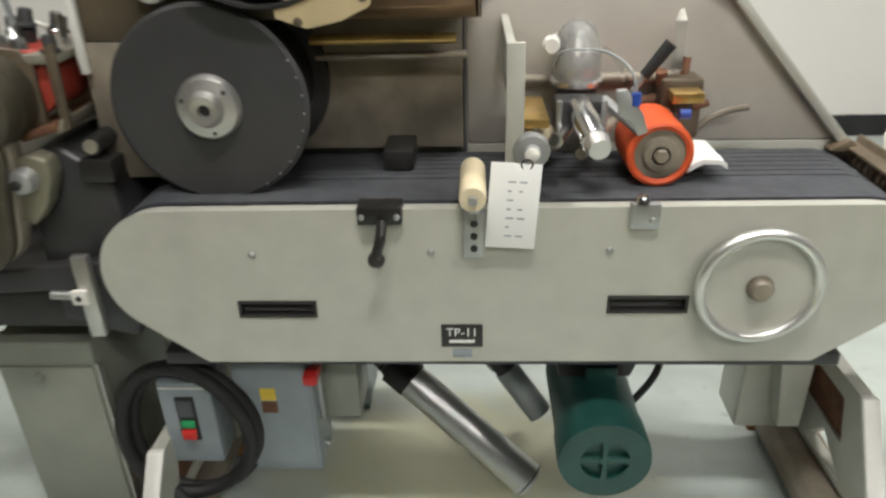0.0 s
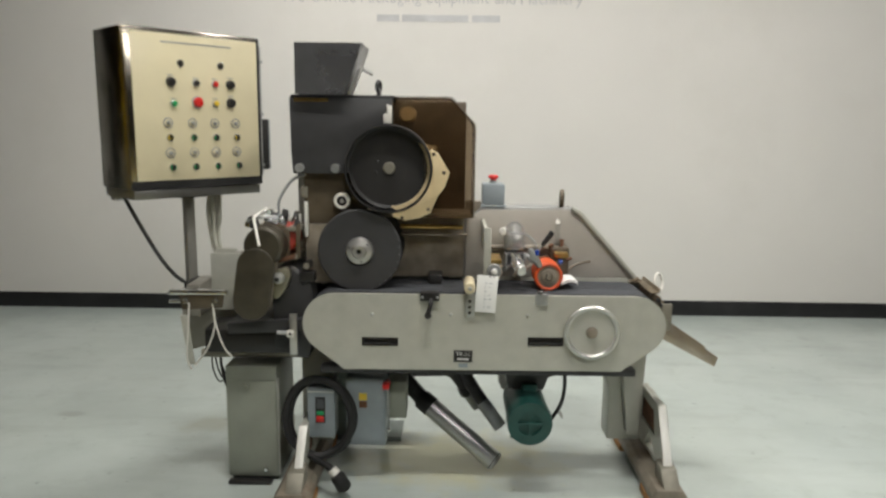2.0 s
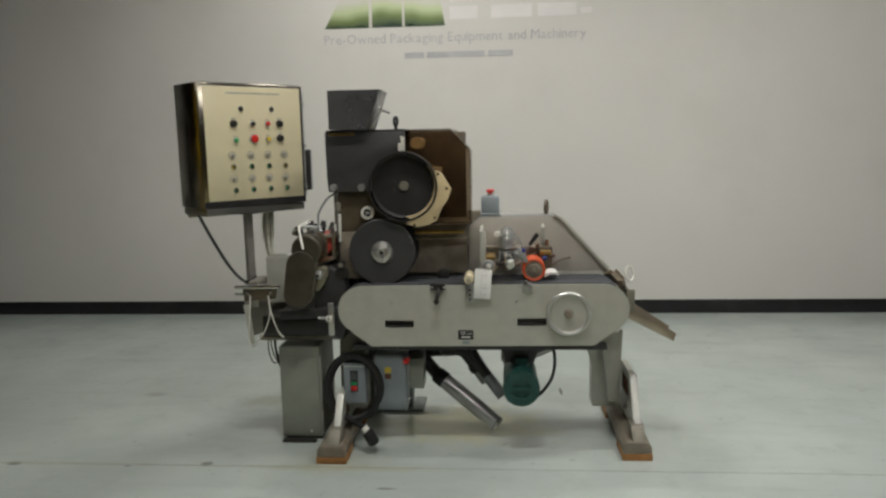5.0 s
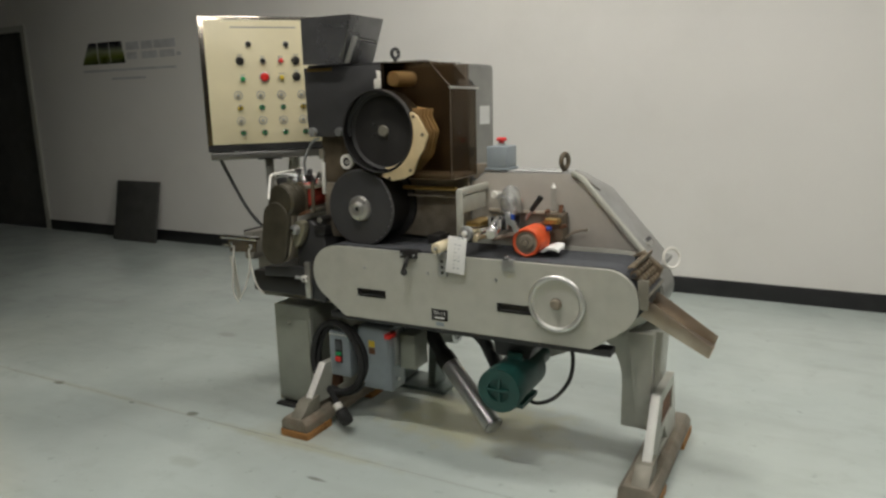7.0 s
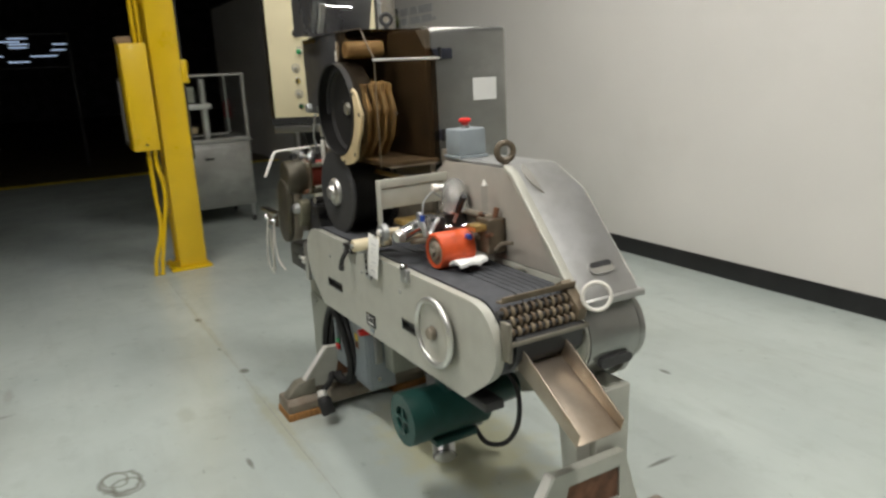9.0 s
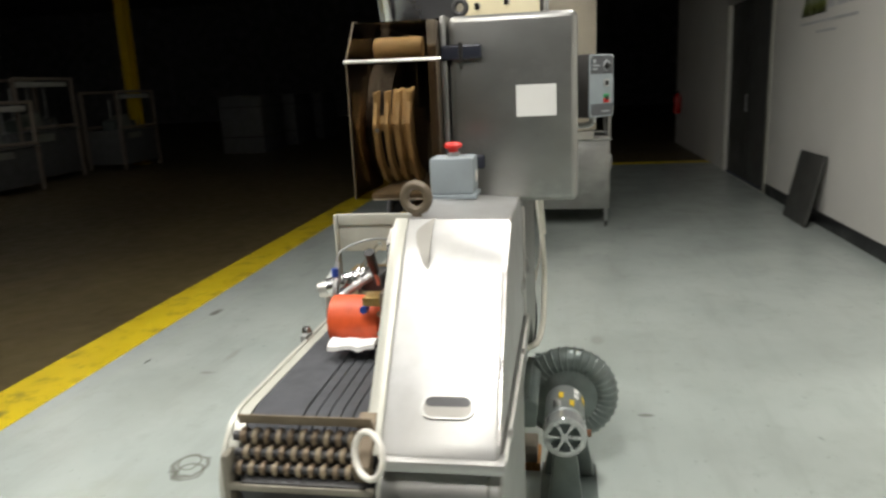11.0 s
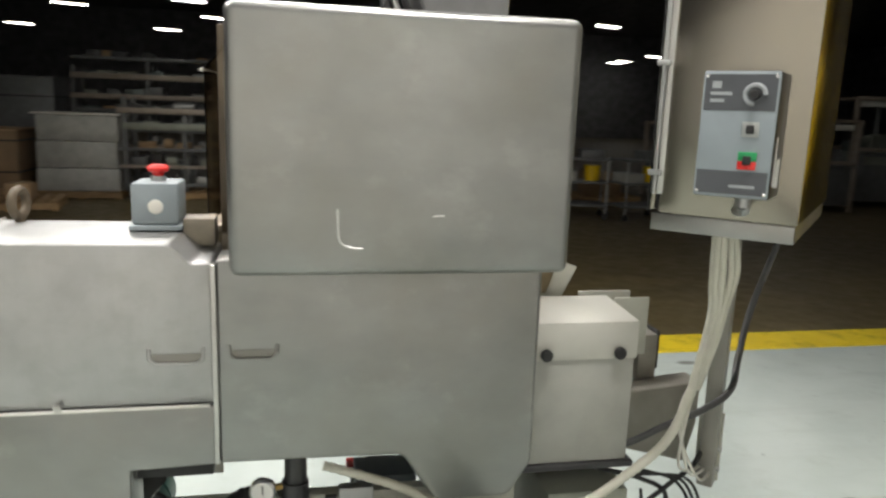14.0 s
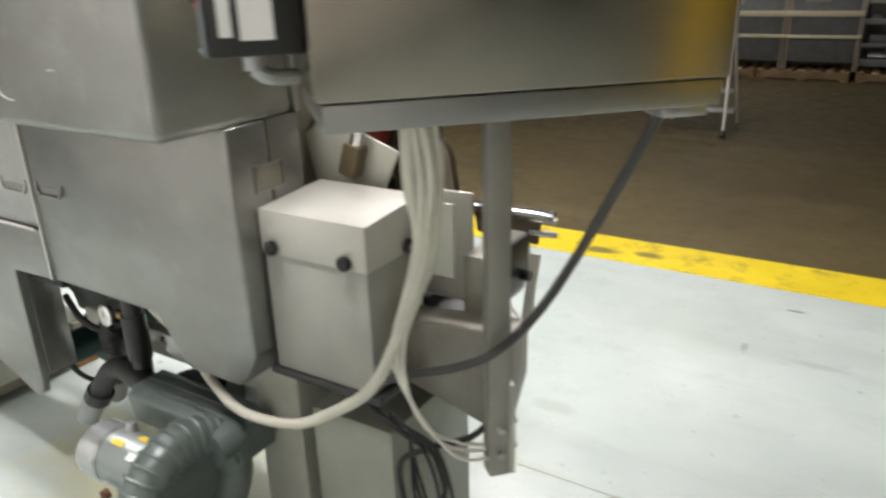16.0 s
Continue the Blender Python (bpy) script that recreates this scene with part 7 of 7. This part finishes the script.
part("terminal_knob", lathe([(0, 0.028), (0.010, 0.028), (0.014, 0.020), (0.016, 0.0)], (0.418, 0.648, 0.425), (0, -0.1, 1), 16), GALV, bl)
for x, a in ((0.40, 70), (0.34, 100), (0.30, 25)):
    ca, sa = math.cos(radians(a)), math.sin(radians(a))
    mm = Matrix.Translation((x, 0.675 + 0.0752 * ca, 0.362 + 0.0752 * sa)) @ Matrix.Rotation(radians(a - 90), 4, "X")
    part("yellow_label", turned(box((-0.022, -0.009, -0.001), (0.022, 0.009, 0.0012)), mm), YELLOW_KNOB, bl, "yellow warning label")
for x in (0.33, 0.285):
    part("white_label", turned(box((-0.014, -0.010, -0.001), (0.014, 0.010, 0.0012)), Matrix.Translation((x, 0.675 + 0.0752 * math.cos(radians(55)), 0.362 + 0.0752 * math.sin(radians(55)))) @ Matrix.Rotation(radians(-35), 4, "X")), PAPER, bl, "small white label")
part("outlet_neck", cyl((0.12, 0.560, 0.470), (0.12, 0.640, 0.470), 0.042, seg=22), BLOWER, bl)
part("base", box((0.10, 0.58, 0.0), (0.48, 0.80, 0.022), 0.004), BLOWER, bl)
part("stand", shell([(0.59, 0.022), (0.79, 0.022), (0.75, 0.24), (0.63, 0.24)], "x", 0.13, 0.20, 0.006), BLOWER, bl)
part("stand", shell([(0.61, 0.022), (0.74, 0.022), (0.71, 0.292), (0.64, 0.292)], "x", 0.36, 0.41, 0.006), BLOWER, bl)
part("red_cap", cyl((0.40, 0.755, 0.315), (0.40, 0.77, 0.315), 0.014, seg=12), RUST, bl)
reg = thing("air_regulator", (0.44, 0.44, 0.52), "small grey valve block with fittings behind the bed", "valve")
part("block", box((0.41, 0.415, 0.53), (0.50, 0.45, 0.60), 0.004), GALV, reg)
part("fitting", cyl((0.505, 0.43, 0.565), (0.535, 0.43, 0.565), 0.010, seg=12), BLACK_PAINT, reg)
solo("black_cable", tube([(0.95, 0.45, 0.62), (0.86, 0.47, 0.575), (0.76, 0.47, 0.56), (0.66, 0.44, 0.60)], 0.010, 10), BLACK, "black cable behind the machine bed", "cable")


# ---- machine standing further back in the bay ----
cm = thing("capping_machine", (-5.43, 0.66, 0), "steel machine with a clear guard cage on casters", "machine")
MM = Matrix.Translation((0.12, 0.11, 0)) @ Matrix.Diagonal((1, 1, 0.98, 1))


def mpart(name, bm, material, parent, label=""):
    return part(name, turned(bm, MM), material, parent, label)


mpart("cabinet", box((-6.0, 0.06, 0.20), (-5.1, 1.04, 0.95), 0.012), STEEL, cm)
mpart("cabinet_door", box((-5.099, 0.10, 0.24), (-5.085, 0.98, 0.90), 0.006), STEEL, cm)
mpart("door_handle", box((-5.085, 0.52, 0.76), (-5.065, 0.62, 0.785), 0.004), BLACK_PAINT, cm)
mpart("side_latch", box((-5.30, 1.04, 0.62), (-5.22, 1.065, 0.78), 0.006), GALV, cm)
mpart("table_top", box((-6.02, -0.17, 0.95), (-5.08, 1.06, 0.975), 0.006), STEEL, cm)
mpart("infeed_arm", cyl((-5.10, 0.05, 0.93), (-5.10, 0.36, 0.90), 0.05, seg=18), OILY, cm)
for x in (-5.95, -5.12):
    for y in (-0.15, 1.03):
        mpart("cage_post", cyl((x, y, 0.975), (x, y, 1.70), 0.016, seg=10), ALU, cm)
        yy = max(y, 0.12)
        leg_ = mpart("leg", cyl((x, yy - 0.03, 0.06), (x, yy - 0.03, 0.20), 0.02, seg=10), GALV, cm)
        mpart("caster", cyl((x, yy - 0.045, 0.035), (x, yy - 0.015, 0.035), 0.035, seg=16), BLACK, leg_)
for z in (0.985, 1.70):
    for x in (-5.95, -5.12):
        mpart("cage_rail", cyl((x, -0.15, z), (x, 1.03, z), 0.016, seg=10), ALU, cm)
    for y in (-0.15, 1.03):
        mpart("cage_rail", cyl((-5.95, y, z), (-5.12, y, z), 0.016, seg=10), ALU, cm)
for nm, lo, hi in (("clear_panel", (-5.124, -0.13, 1.0), (-5.118, 1.01, 1.685)), ("clear_panel", (-5.93, 1.027, 1.0), (-5.14, 1.033, 1.685)), ("clear_panel", (-5.93, -0.153, 1.0), (-5.14, -0.147, 1.685))):
    pane_ = mpart(nm, box(lo, hi), GLASS, cm, "clear plastic guard panel")
    pane_.visible_shadow = False
mpart("pull_handle", tube([(-5.11, 0.16, 1.00), (-5.08, 0.16, 1.03), (-5.08, 0.16, 1.28), (-5.08, 0.20, 1.30), (-5.08, 0.34, 1.30), (-5.08, 0.37, 1.28), (-5.08, 0.37, 1.03), (-5.11, 0.37, 1.00)], 0.014, 10), WHITE, cm)
mpart("turret_post", cyl((-5.5, 0.66, 0.975), (-5.5, 0.66, 1.66), 0.04, seg=18), ALU, cm)
mpart("turret_arm", box((-5.55, 0.42, 1.32), (-5.45, 0.74, 1.38), 0.008), ALU, cm)
mpart("turret_wheel", cyl((-5.5, 0.42, 1.05), (-5.5, 0.42, 1.12), 0.14, seg=28), BEIGE, cm)
mpart("turret_motor", box((-5.58, 0.40, 1.40), (-5.42, 0.56, 1.58), 0.01), PEDESTAL, cm)
mpart("guide_rod", cyl((-5.3, 0.0, 1.0), (-5.3, 0.0, 1.65), 0.015, seg=10), ALU, cm)
ex = thing("fire_extinguisher", (-14.2, 3.11, 0.7), "red fire extinguisher hung on the wall", "fire extinguisher")
part("bottle", lathe([(0, 0), (0.07, 0.0), (0.075, 0.02), (0.075, 0.36), (0.05, 0.42), (0.025, 0.44), (0, 0.45)], (-14.2, 3.17, 0.72), (0, 0, 1), 20), RED, ex)
part("valve", box((-14.23, 3.14, 1.17), (-14.17, 3.20, 1.22), 0.006), BLACK_PAINT, ex)
part("wall_hook", box((-14.23, 3.235, 1.0), (-14.17, 3.26, 1.1)), GALV, ex)


# ---- goods across the aisle ----
def pallet(x, y, turn=0.0):
    t = thing("pallet", (x, y, 0), "rough brown wooden shipping pallet on the floor", "pallet", "pallets across the aisle")
    m = pose(x, y, 0, 0, 0, turn)
    for s in (-0.48, 0, 0.44):
        part("stringer", turned(box((-0.6, s, 0.02), (0.6, s + 0.04, 0.11), 0.003), m), PALLET, t)
    for k in range(7):
        u = -0.6 + k * 0.183
        part("deck_board", turned(box((u, -0.5, 0.111), (u + 0.10, 0.5, 0.131), 0.003), m), PALLET, t)
    for k in (0, 0.55, 1.08):
        part("base_board", turned(box((-0.6 + k, -0.5, 0.0), (-0.5 + k, 0.5, 0.019), 0.003), m), PALLET, t)
    return t


def crate(x, y, z, sx, sy, sz, material, label):
    t = thing("crated_cabinet", (x, y, z), label, "cabinet", "goods on pallets")
    part("body", box((x - sx / 2, y - sy / 2, z), (x + sx / 2, y + sy / 2, z + sz), 0.01), material, t)
    part("lid", box((x - sx / 2 - 0.02, y - sy / 2 - 0.02, z + sz), (x + sx / 2 + 0.02, y + sy / 2 + 0.02, z + sz + 0.03), 0.005), material, t)
    for h in (0.28, 0.82):
        part("strap", box((x - sx / 2 - 0.004, y - sy / 2 - 0.004, z + sz * h), (x + sx / 2 + 0.004, y + sy / 2 + 0.004, z + sz * h + 0.025)), BLACK_PAINT, t)
    return t


def framed_machine(x, y, z, sx, sy, sz, label, share=0.5, rails=()):
    """A packing machine: a cabinet below and a windowed guard frame above, with ledges across its front."""
    t = thing("packing_machine", (x, y, z), label, "machine", "goods on pallets")
    h = sz * share
    part("cabinet", box((x - sx / 2, y - sy / 2, z + 0.12), (x + sx / 2, y + sy / 2, z + h), 0.008), RACK, t)
    for s in (-1, 1):
        for q in (-1, 1):
            part("post", box((x + s * sx / 2 - 0.035, y + q * sy / 2 - 0.03, z), (x + s * sx / 2 + 0.035, y + q * sy / 2 + 0.03, z + sz), 0.005), TAUPE, t)
    for q in (-1, 1):
        for zz in (h + 0.03, sz - 0.06):
            part("frame_rail", box((x - sx / 2, y + q * sy / 2 - 0.025, z + zz), (x + sx / 2, y + q * sy / 2 + 0.025, z + zz + 0.06), 0.005), TAUPE, t)
    part("lamp_bar", box((x - sx / 2 + 0.06, y + sy / 2 - 0.10, z + sz - 0.19), (x + sx / 2 - 0.06, y + sy / 2 - 0.05, z + sz - 0.09), 0.006), WHITE, t, "pale bar under the top rail")
    pn = part("window_pane", box((x - sx / 2 + 0.04, y + sy / 2 - 0.005, z + h + 0.09), (x + sx / 2 - 0.04, y + sy / 2 + 0.002, z + sz - 0.06)), GLASS, t)
    pn.visible_shadow = False
    for k, (dx, w) in enumerate(((-0.32, 0.12), (-0.02, 0.20), (0.26, 0.15))):
        unit = part("inner_unit", prism([(x + dx * sx - w, z + h), (x + dx * sx + w, z + h), (x + dx * sx + w * 0.8, z + h + 0.20 + 0.1 * (k % 2)), (x + dx * sx - w * 0.5, z + h + 0.26 + 0.1 * (k % 2))], "y", y - 0.15, y + 0.15, 0.01), (RACK, PEDESTAL, BLOWER)[k], t)
        part("spindle", cyl((x + dx * sx, y, z + h + 0.2), (x + dx * sx, y, z + sz - 0.2), 0.025, seg=12), GALV, unit)
    part("sill", box((x - sx / 2 - 0.02, y + sy / 2 + 0.031, z + h - 0.01), (x + sx / 2 + 0.02, y + sy / 2 + 0.06, z + h + 0.015), 0.003), GALV, t)
    part("name_panel", box((x - sx * 0.05, y + sy / 2 + 0.001, z + h * 0.78), (x + sx * 0.32, y + sy / 2 + 0.008, z + h * 0.93)), PEDESTAL, t)
    for zz, tall in rails:
        part("ledge", box((x - sx / 2 - 0.02, y + sy / 2 + 0.032, zz), (x + sx / 2 + 0.02, y + sy / 2 + 0.09, zz + tall), 0.005), CREAM, t, "cream painted ledge")
    return t


def stripped_machine(x0, x1, y, z0, z1, seed, label):
    """A worn production machine: two end frames, long rails, and casings, shafts and plates between them."""
    rng = random.Random(seed)
    t = thing("production_machine", ((x0 + x1) / 2, y, z0), label, "machine", "goods on pallets")
    for x in (x0, (x0 + x1) / 2 + rng.uniform(-0.1, 0.1), x1):
        for q in (-0.35, 0.35):
            part("upright", box((x - 0.03, y + q - 0.03, z0), (x + 0.03, y + q + 0.03, z1 - rng.uniform(0, 0.25)), 0.004), RACK, t)
    h = z0 + 0.08
    while h < z1:
        part("long_rail", box((x0 - rng.uniform(0, 0.1), y + 0.36, h), (x1 + rng.uniform(0, 0.1), y + 0.40, h + rng.uniform(0.04, 0.11)), 0.004), rng.choice((RACK, TAUPE, PEDESTAL, RACK)), t)
        x = x0 + 0.05
        while x < x1 - 0.15:
            w, hh, d = rng.uniform(0.10, 0.38), rng.uniform(0.08, 0.24), rng.uniform(0.0, 0.34)
            m_ = rng.choice((RACK, BLOWER, DARK, BLACK_PAINT, PEDESTAL, STEEL, CARTON))
            pick = rng.random()
            if pick < 0.5:
                part("casing", box((x, y - 0.2, h + 0.02), (min(x + w, x1), y + d, h + hh), 0.008), m_, t)
            elif pick < 0.75:
                part("shaft", cyl((x, y + d, h + hh * 0.5), (min(x + w, x1), y + d, h + hh * 0.5), hh * 0.35, seg=14), m_, t)
            else:
                part("side_plate", prism([(x, h), (x + w * 0.8, h), (x + w * 0.6, h + hh), (x + 0.02, h + hh * 0.8)], "y", y + d, y + d + 0.015, 0.002), m_, t)
            x += w + rng.uniform(0.0, 0.16)
        h += rng.uniform(0.24, 0.36)
    return t


for x, turn in ((-4.9, 4), (-3.6, -3), (-1.35, 2), (-0.1, -2), (1.15, 1), (2.4, -1), (4.0, 2), (5.3, -3), (6.6, 1)):
    pallet(x, -10.4, turn)
pallet(4.6, -9.0, 10)
pallet(6.0, -8.8, -6)


PALE_BOX = mat("pale_grey_sheet_metal", (0.40, 0.40, 0.37), 0.5, 0.1, 8, 0.12, 0.03, 150, (0.28, 0.27, 0.24), 0.5)


def stacked_cabinet(x, y, z, sx, sy, layers, label):
    t = thing("stacked_cabinet", (x, y, z), label, "cabinet", "goods on pallets")
    h = z
    for k, dz in enumerate(layers):
        part("section", box((x - sx / 2 + 0.02 * (k % 2), y - sy / 2, h), (x + sx / 2 - 0.015 * (k % 3), y + sy / 2, h + dz - 0.012), 0.008), PALE_BOX, t)
        h += dz
    part("top_sheet", box((x - sx / 2 - 0.04, y - sy / 2 - 0.03, h), (x + sx / 2 + 0.04, y + sy / 2 + 0.03, h + 0.025), 0.004), WHITE, t)
    return t


stacked_cabinet(4.0, -10.35, 0.132, 1.2, 0.9, (0.36, 0.42, 0.40), "stacked pale grey cabinet on a wooden pallet")
crate(5.4, -10.5, 0.132, 1.0, 0.9, 0.9, CARTON, "strapped brown carton on a wooden pallet")
crate(6.7, -10.4, 0.132, 1.1, 0.9, 1.5, RACK, "strapped dull grey cabinet on a wooden pallet")
stripped_machine(1.62, 3.3, -10.3, 0.132, 1.62, 3, "worn grey production machine on a pallet")
framed_machine(0.86, -10.4, 0.132, 1.29, 0.8, 2.19, "taupe packing machine with a windowed guard", 0.52, ((0.86, 0.075), (0.57, 0.045)))
framed_machine(-0.28, -10.4, 0.132, 0.90, 0.8, 1.63, "low packing machine with cream ledges", 0.72, ((0.86, 0.075), (0.57, 0.045)))
stripped_machine(-2.1, -0.75, -10.4, 0.132, 1.95, 14, "long grey production machine with bright rails")
stripped_machine(2.2, 4.6, -12.4, 0.0, 2.35, 21, "tall dark production machine behind the pallets")
stripped_machine(-0.6, 1.6, -12.8, 0.0, 2.2, 25, "tall dark production machine behind the pallets")
stripped_machine(-3.6, -1.2, -12.6, 0.0, 2.3, 29, "tall dark production machine behind the pallets")
crate(5.8, -12.9, 0.0, 1.5, 1.0, 1.9, RACK, "tall dull grey cabinet behind the pallets")
for k, (x, y, s) in enumerate(((4.5, -8.95, 0.32), (4.95, -8.9, 0.25), (5.9, -8.8, 0.35), (6.3, -8.75, 0.28), (-3.5, -10.3, 0.5), (-4.9, -10.4, 0.6))):
    bx = thing("carton", (x, y, 0.132), "brown cardboard carton on a wooden pallet", "carton", "cartons on pallets")
    part("box", box((x - s / 2, y - s / 2, 0.132), (x + s / 2, y + s / 2, 0.132 + s * 0.7), 0.004), CARTON, bx)
    part("tape", box((x - 0.025, y - s / 2 - 0.001, 0.132 + s * 0.3), (x + 0.025, y + s / 2 + 0.001, 0.134 + s * 0.7)), BEIGE, bx)


def rolling_ladder(x0, x1, y):
    t = thing("rolling_ladder", ((x0 + x1) / 2, y, 0), "pale steel rolling step ladder in the aisle", "ladder")
    for x in (x0, x1):
        part("rail", tube([(x, y - 0.75, 0.02), (x, y - 0.10, 0.95), (x, y, 1.40)], 0.016, 8, steps=1), WHITE, t)
        part("leg", tube([(x, y, 0.0), (x, y, 1.42)], 0.016, 8, steps=1), WHITE, t)
        part("caster", cyl((x - 0.02, y, 0.04), (x + 0.02, y, 0.04), 0.04, seg=14), BLACK, t)
    part("top_rail", cyl((x0, y, 1.42), (x1, y, 1.42), 0.016, seg=8), WHITE, t)
    for k in range(4):
        z, yy = 0.16 + 0.22 * k, y - 0.62 + 0.16 * k
        part("step", box((x0, yy, z), (x1, yy + 0.16, z + 0.03), 0.004), GALV, t)
    return t


rolling_ladder(0.12, 0.79, -5.55)


def shop_cart(x, y, turn, label):
    t = thing("shop_cart", (x, y, 0), label, "cart", "shop carts")
    m = pose(x, y, 0, 0, 0, turn)
    for u in (-0.4, 0.4):
        for v in (-0.25, 0.25):
            part("post", turned(cyl((u, v, 0.1), (u, v, 0.95), 0.014, seg=8), m), GALV, t)
            part("caster", turned(cyl((u, v - 0.015, 0.05), (u, v + 0.015, 0.05), 0.05, seg=14), m), BLACK, t)
    for z in (0.2, 0.55, 0.9):
        part("shelf", turned(box((-0.42, -0.27, z), (0.42, 0.27, z + 0.03), 0.004), m), RACK, t)
    part("bin", turned(box((-0.35, -0.2, 0.93), (0.0, 0.2, 1.06), 0.01), m), RACK, t, "grey plastic bin")
    part("bin", turned(box((0.05, -0.2, 0.58), (0.38, 0.2, 0.72), 0.01), m), PALE_BOX, t, "pale grey plastic bin")
    part("bucket", turned(cyl((-0.2, 0, 0.58), (-0.2, 0, 0.82), 0.11, 0.13, 18), m), SAFETY, t, "yellow bucket")
    return t


shop_cart(-4.6, -8.2, 10, "grey shelf cart with yellow bins in the aisle")
shop_cart(-3.65, -8.35, -15, "grey shelf cart with yellow bins in the aisle")
st = thing("notice_stand", (-5.8, -8.4, 0), "pale grey notice board on a thin steel stand", "notice stand")
part("pole", cyl((-5.8, -8.4, 0), (-5.8, -8.4, 1.72), 0.02, seg=10), GALV, st)
part("board", box((-6.05, -8.38, 1.22), (-5.6, -8.36, 1.70), 0.004), PALE_BOX, st)
part("base", cyl((-5.8, -8.4, 0), (-5.8, -8.4, 0.03), 0.2, seg=20), BLACK_PAINT, st)
for x, y, s in ((-8.5, -9.5, 1.1), (-10.5, -10.2, 1.4), (-13.0, -9.8, 1.2), (-7.0, -11.2, 1.0)):
    framed_machine(x, y, 0, s * 1.2, 0.9, s * 1.5, "dark packing machine standing in the unlit aisle")
for x in (-16.5, -19.0, -21.5):
    crate(x, -8.0, 0, 1.6, 1.2, 1.5, RACK, "dull grey cabinet in the unlit hall")
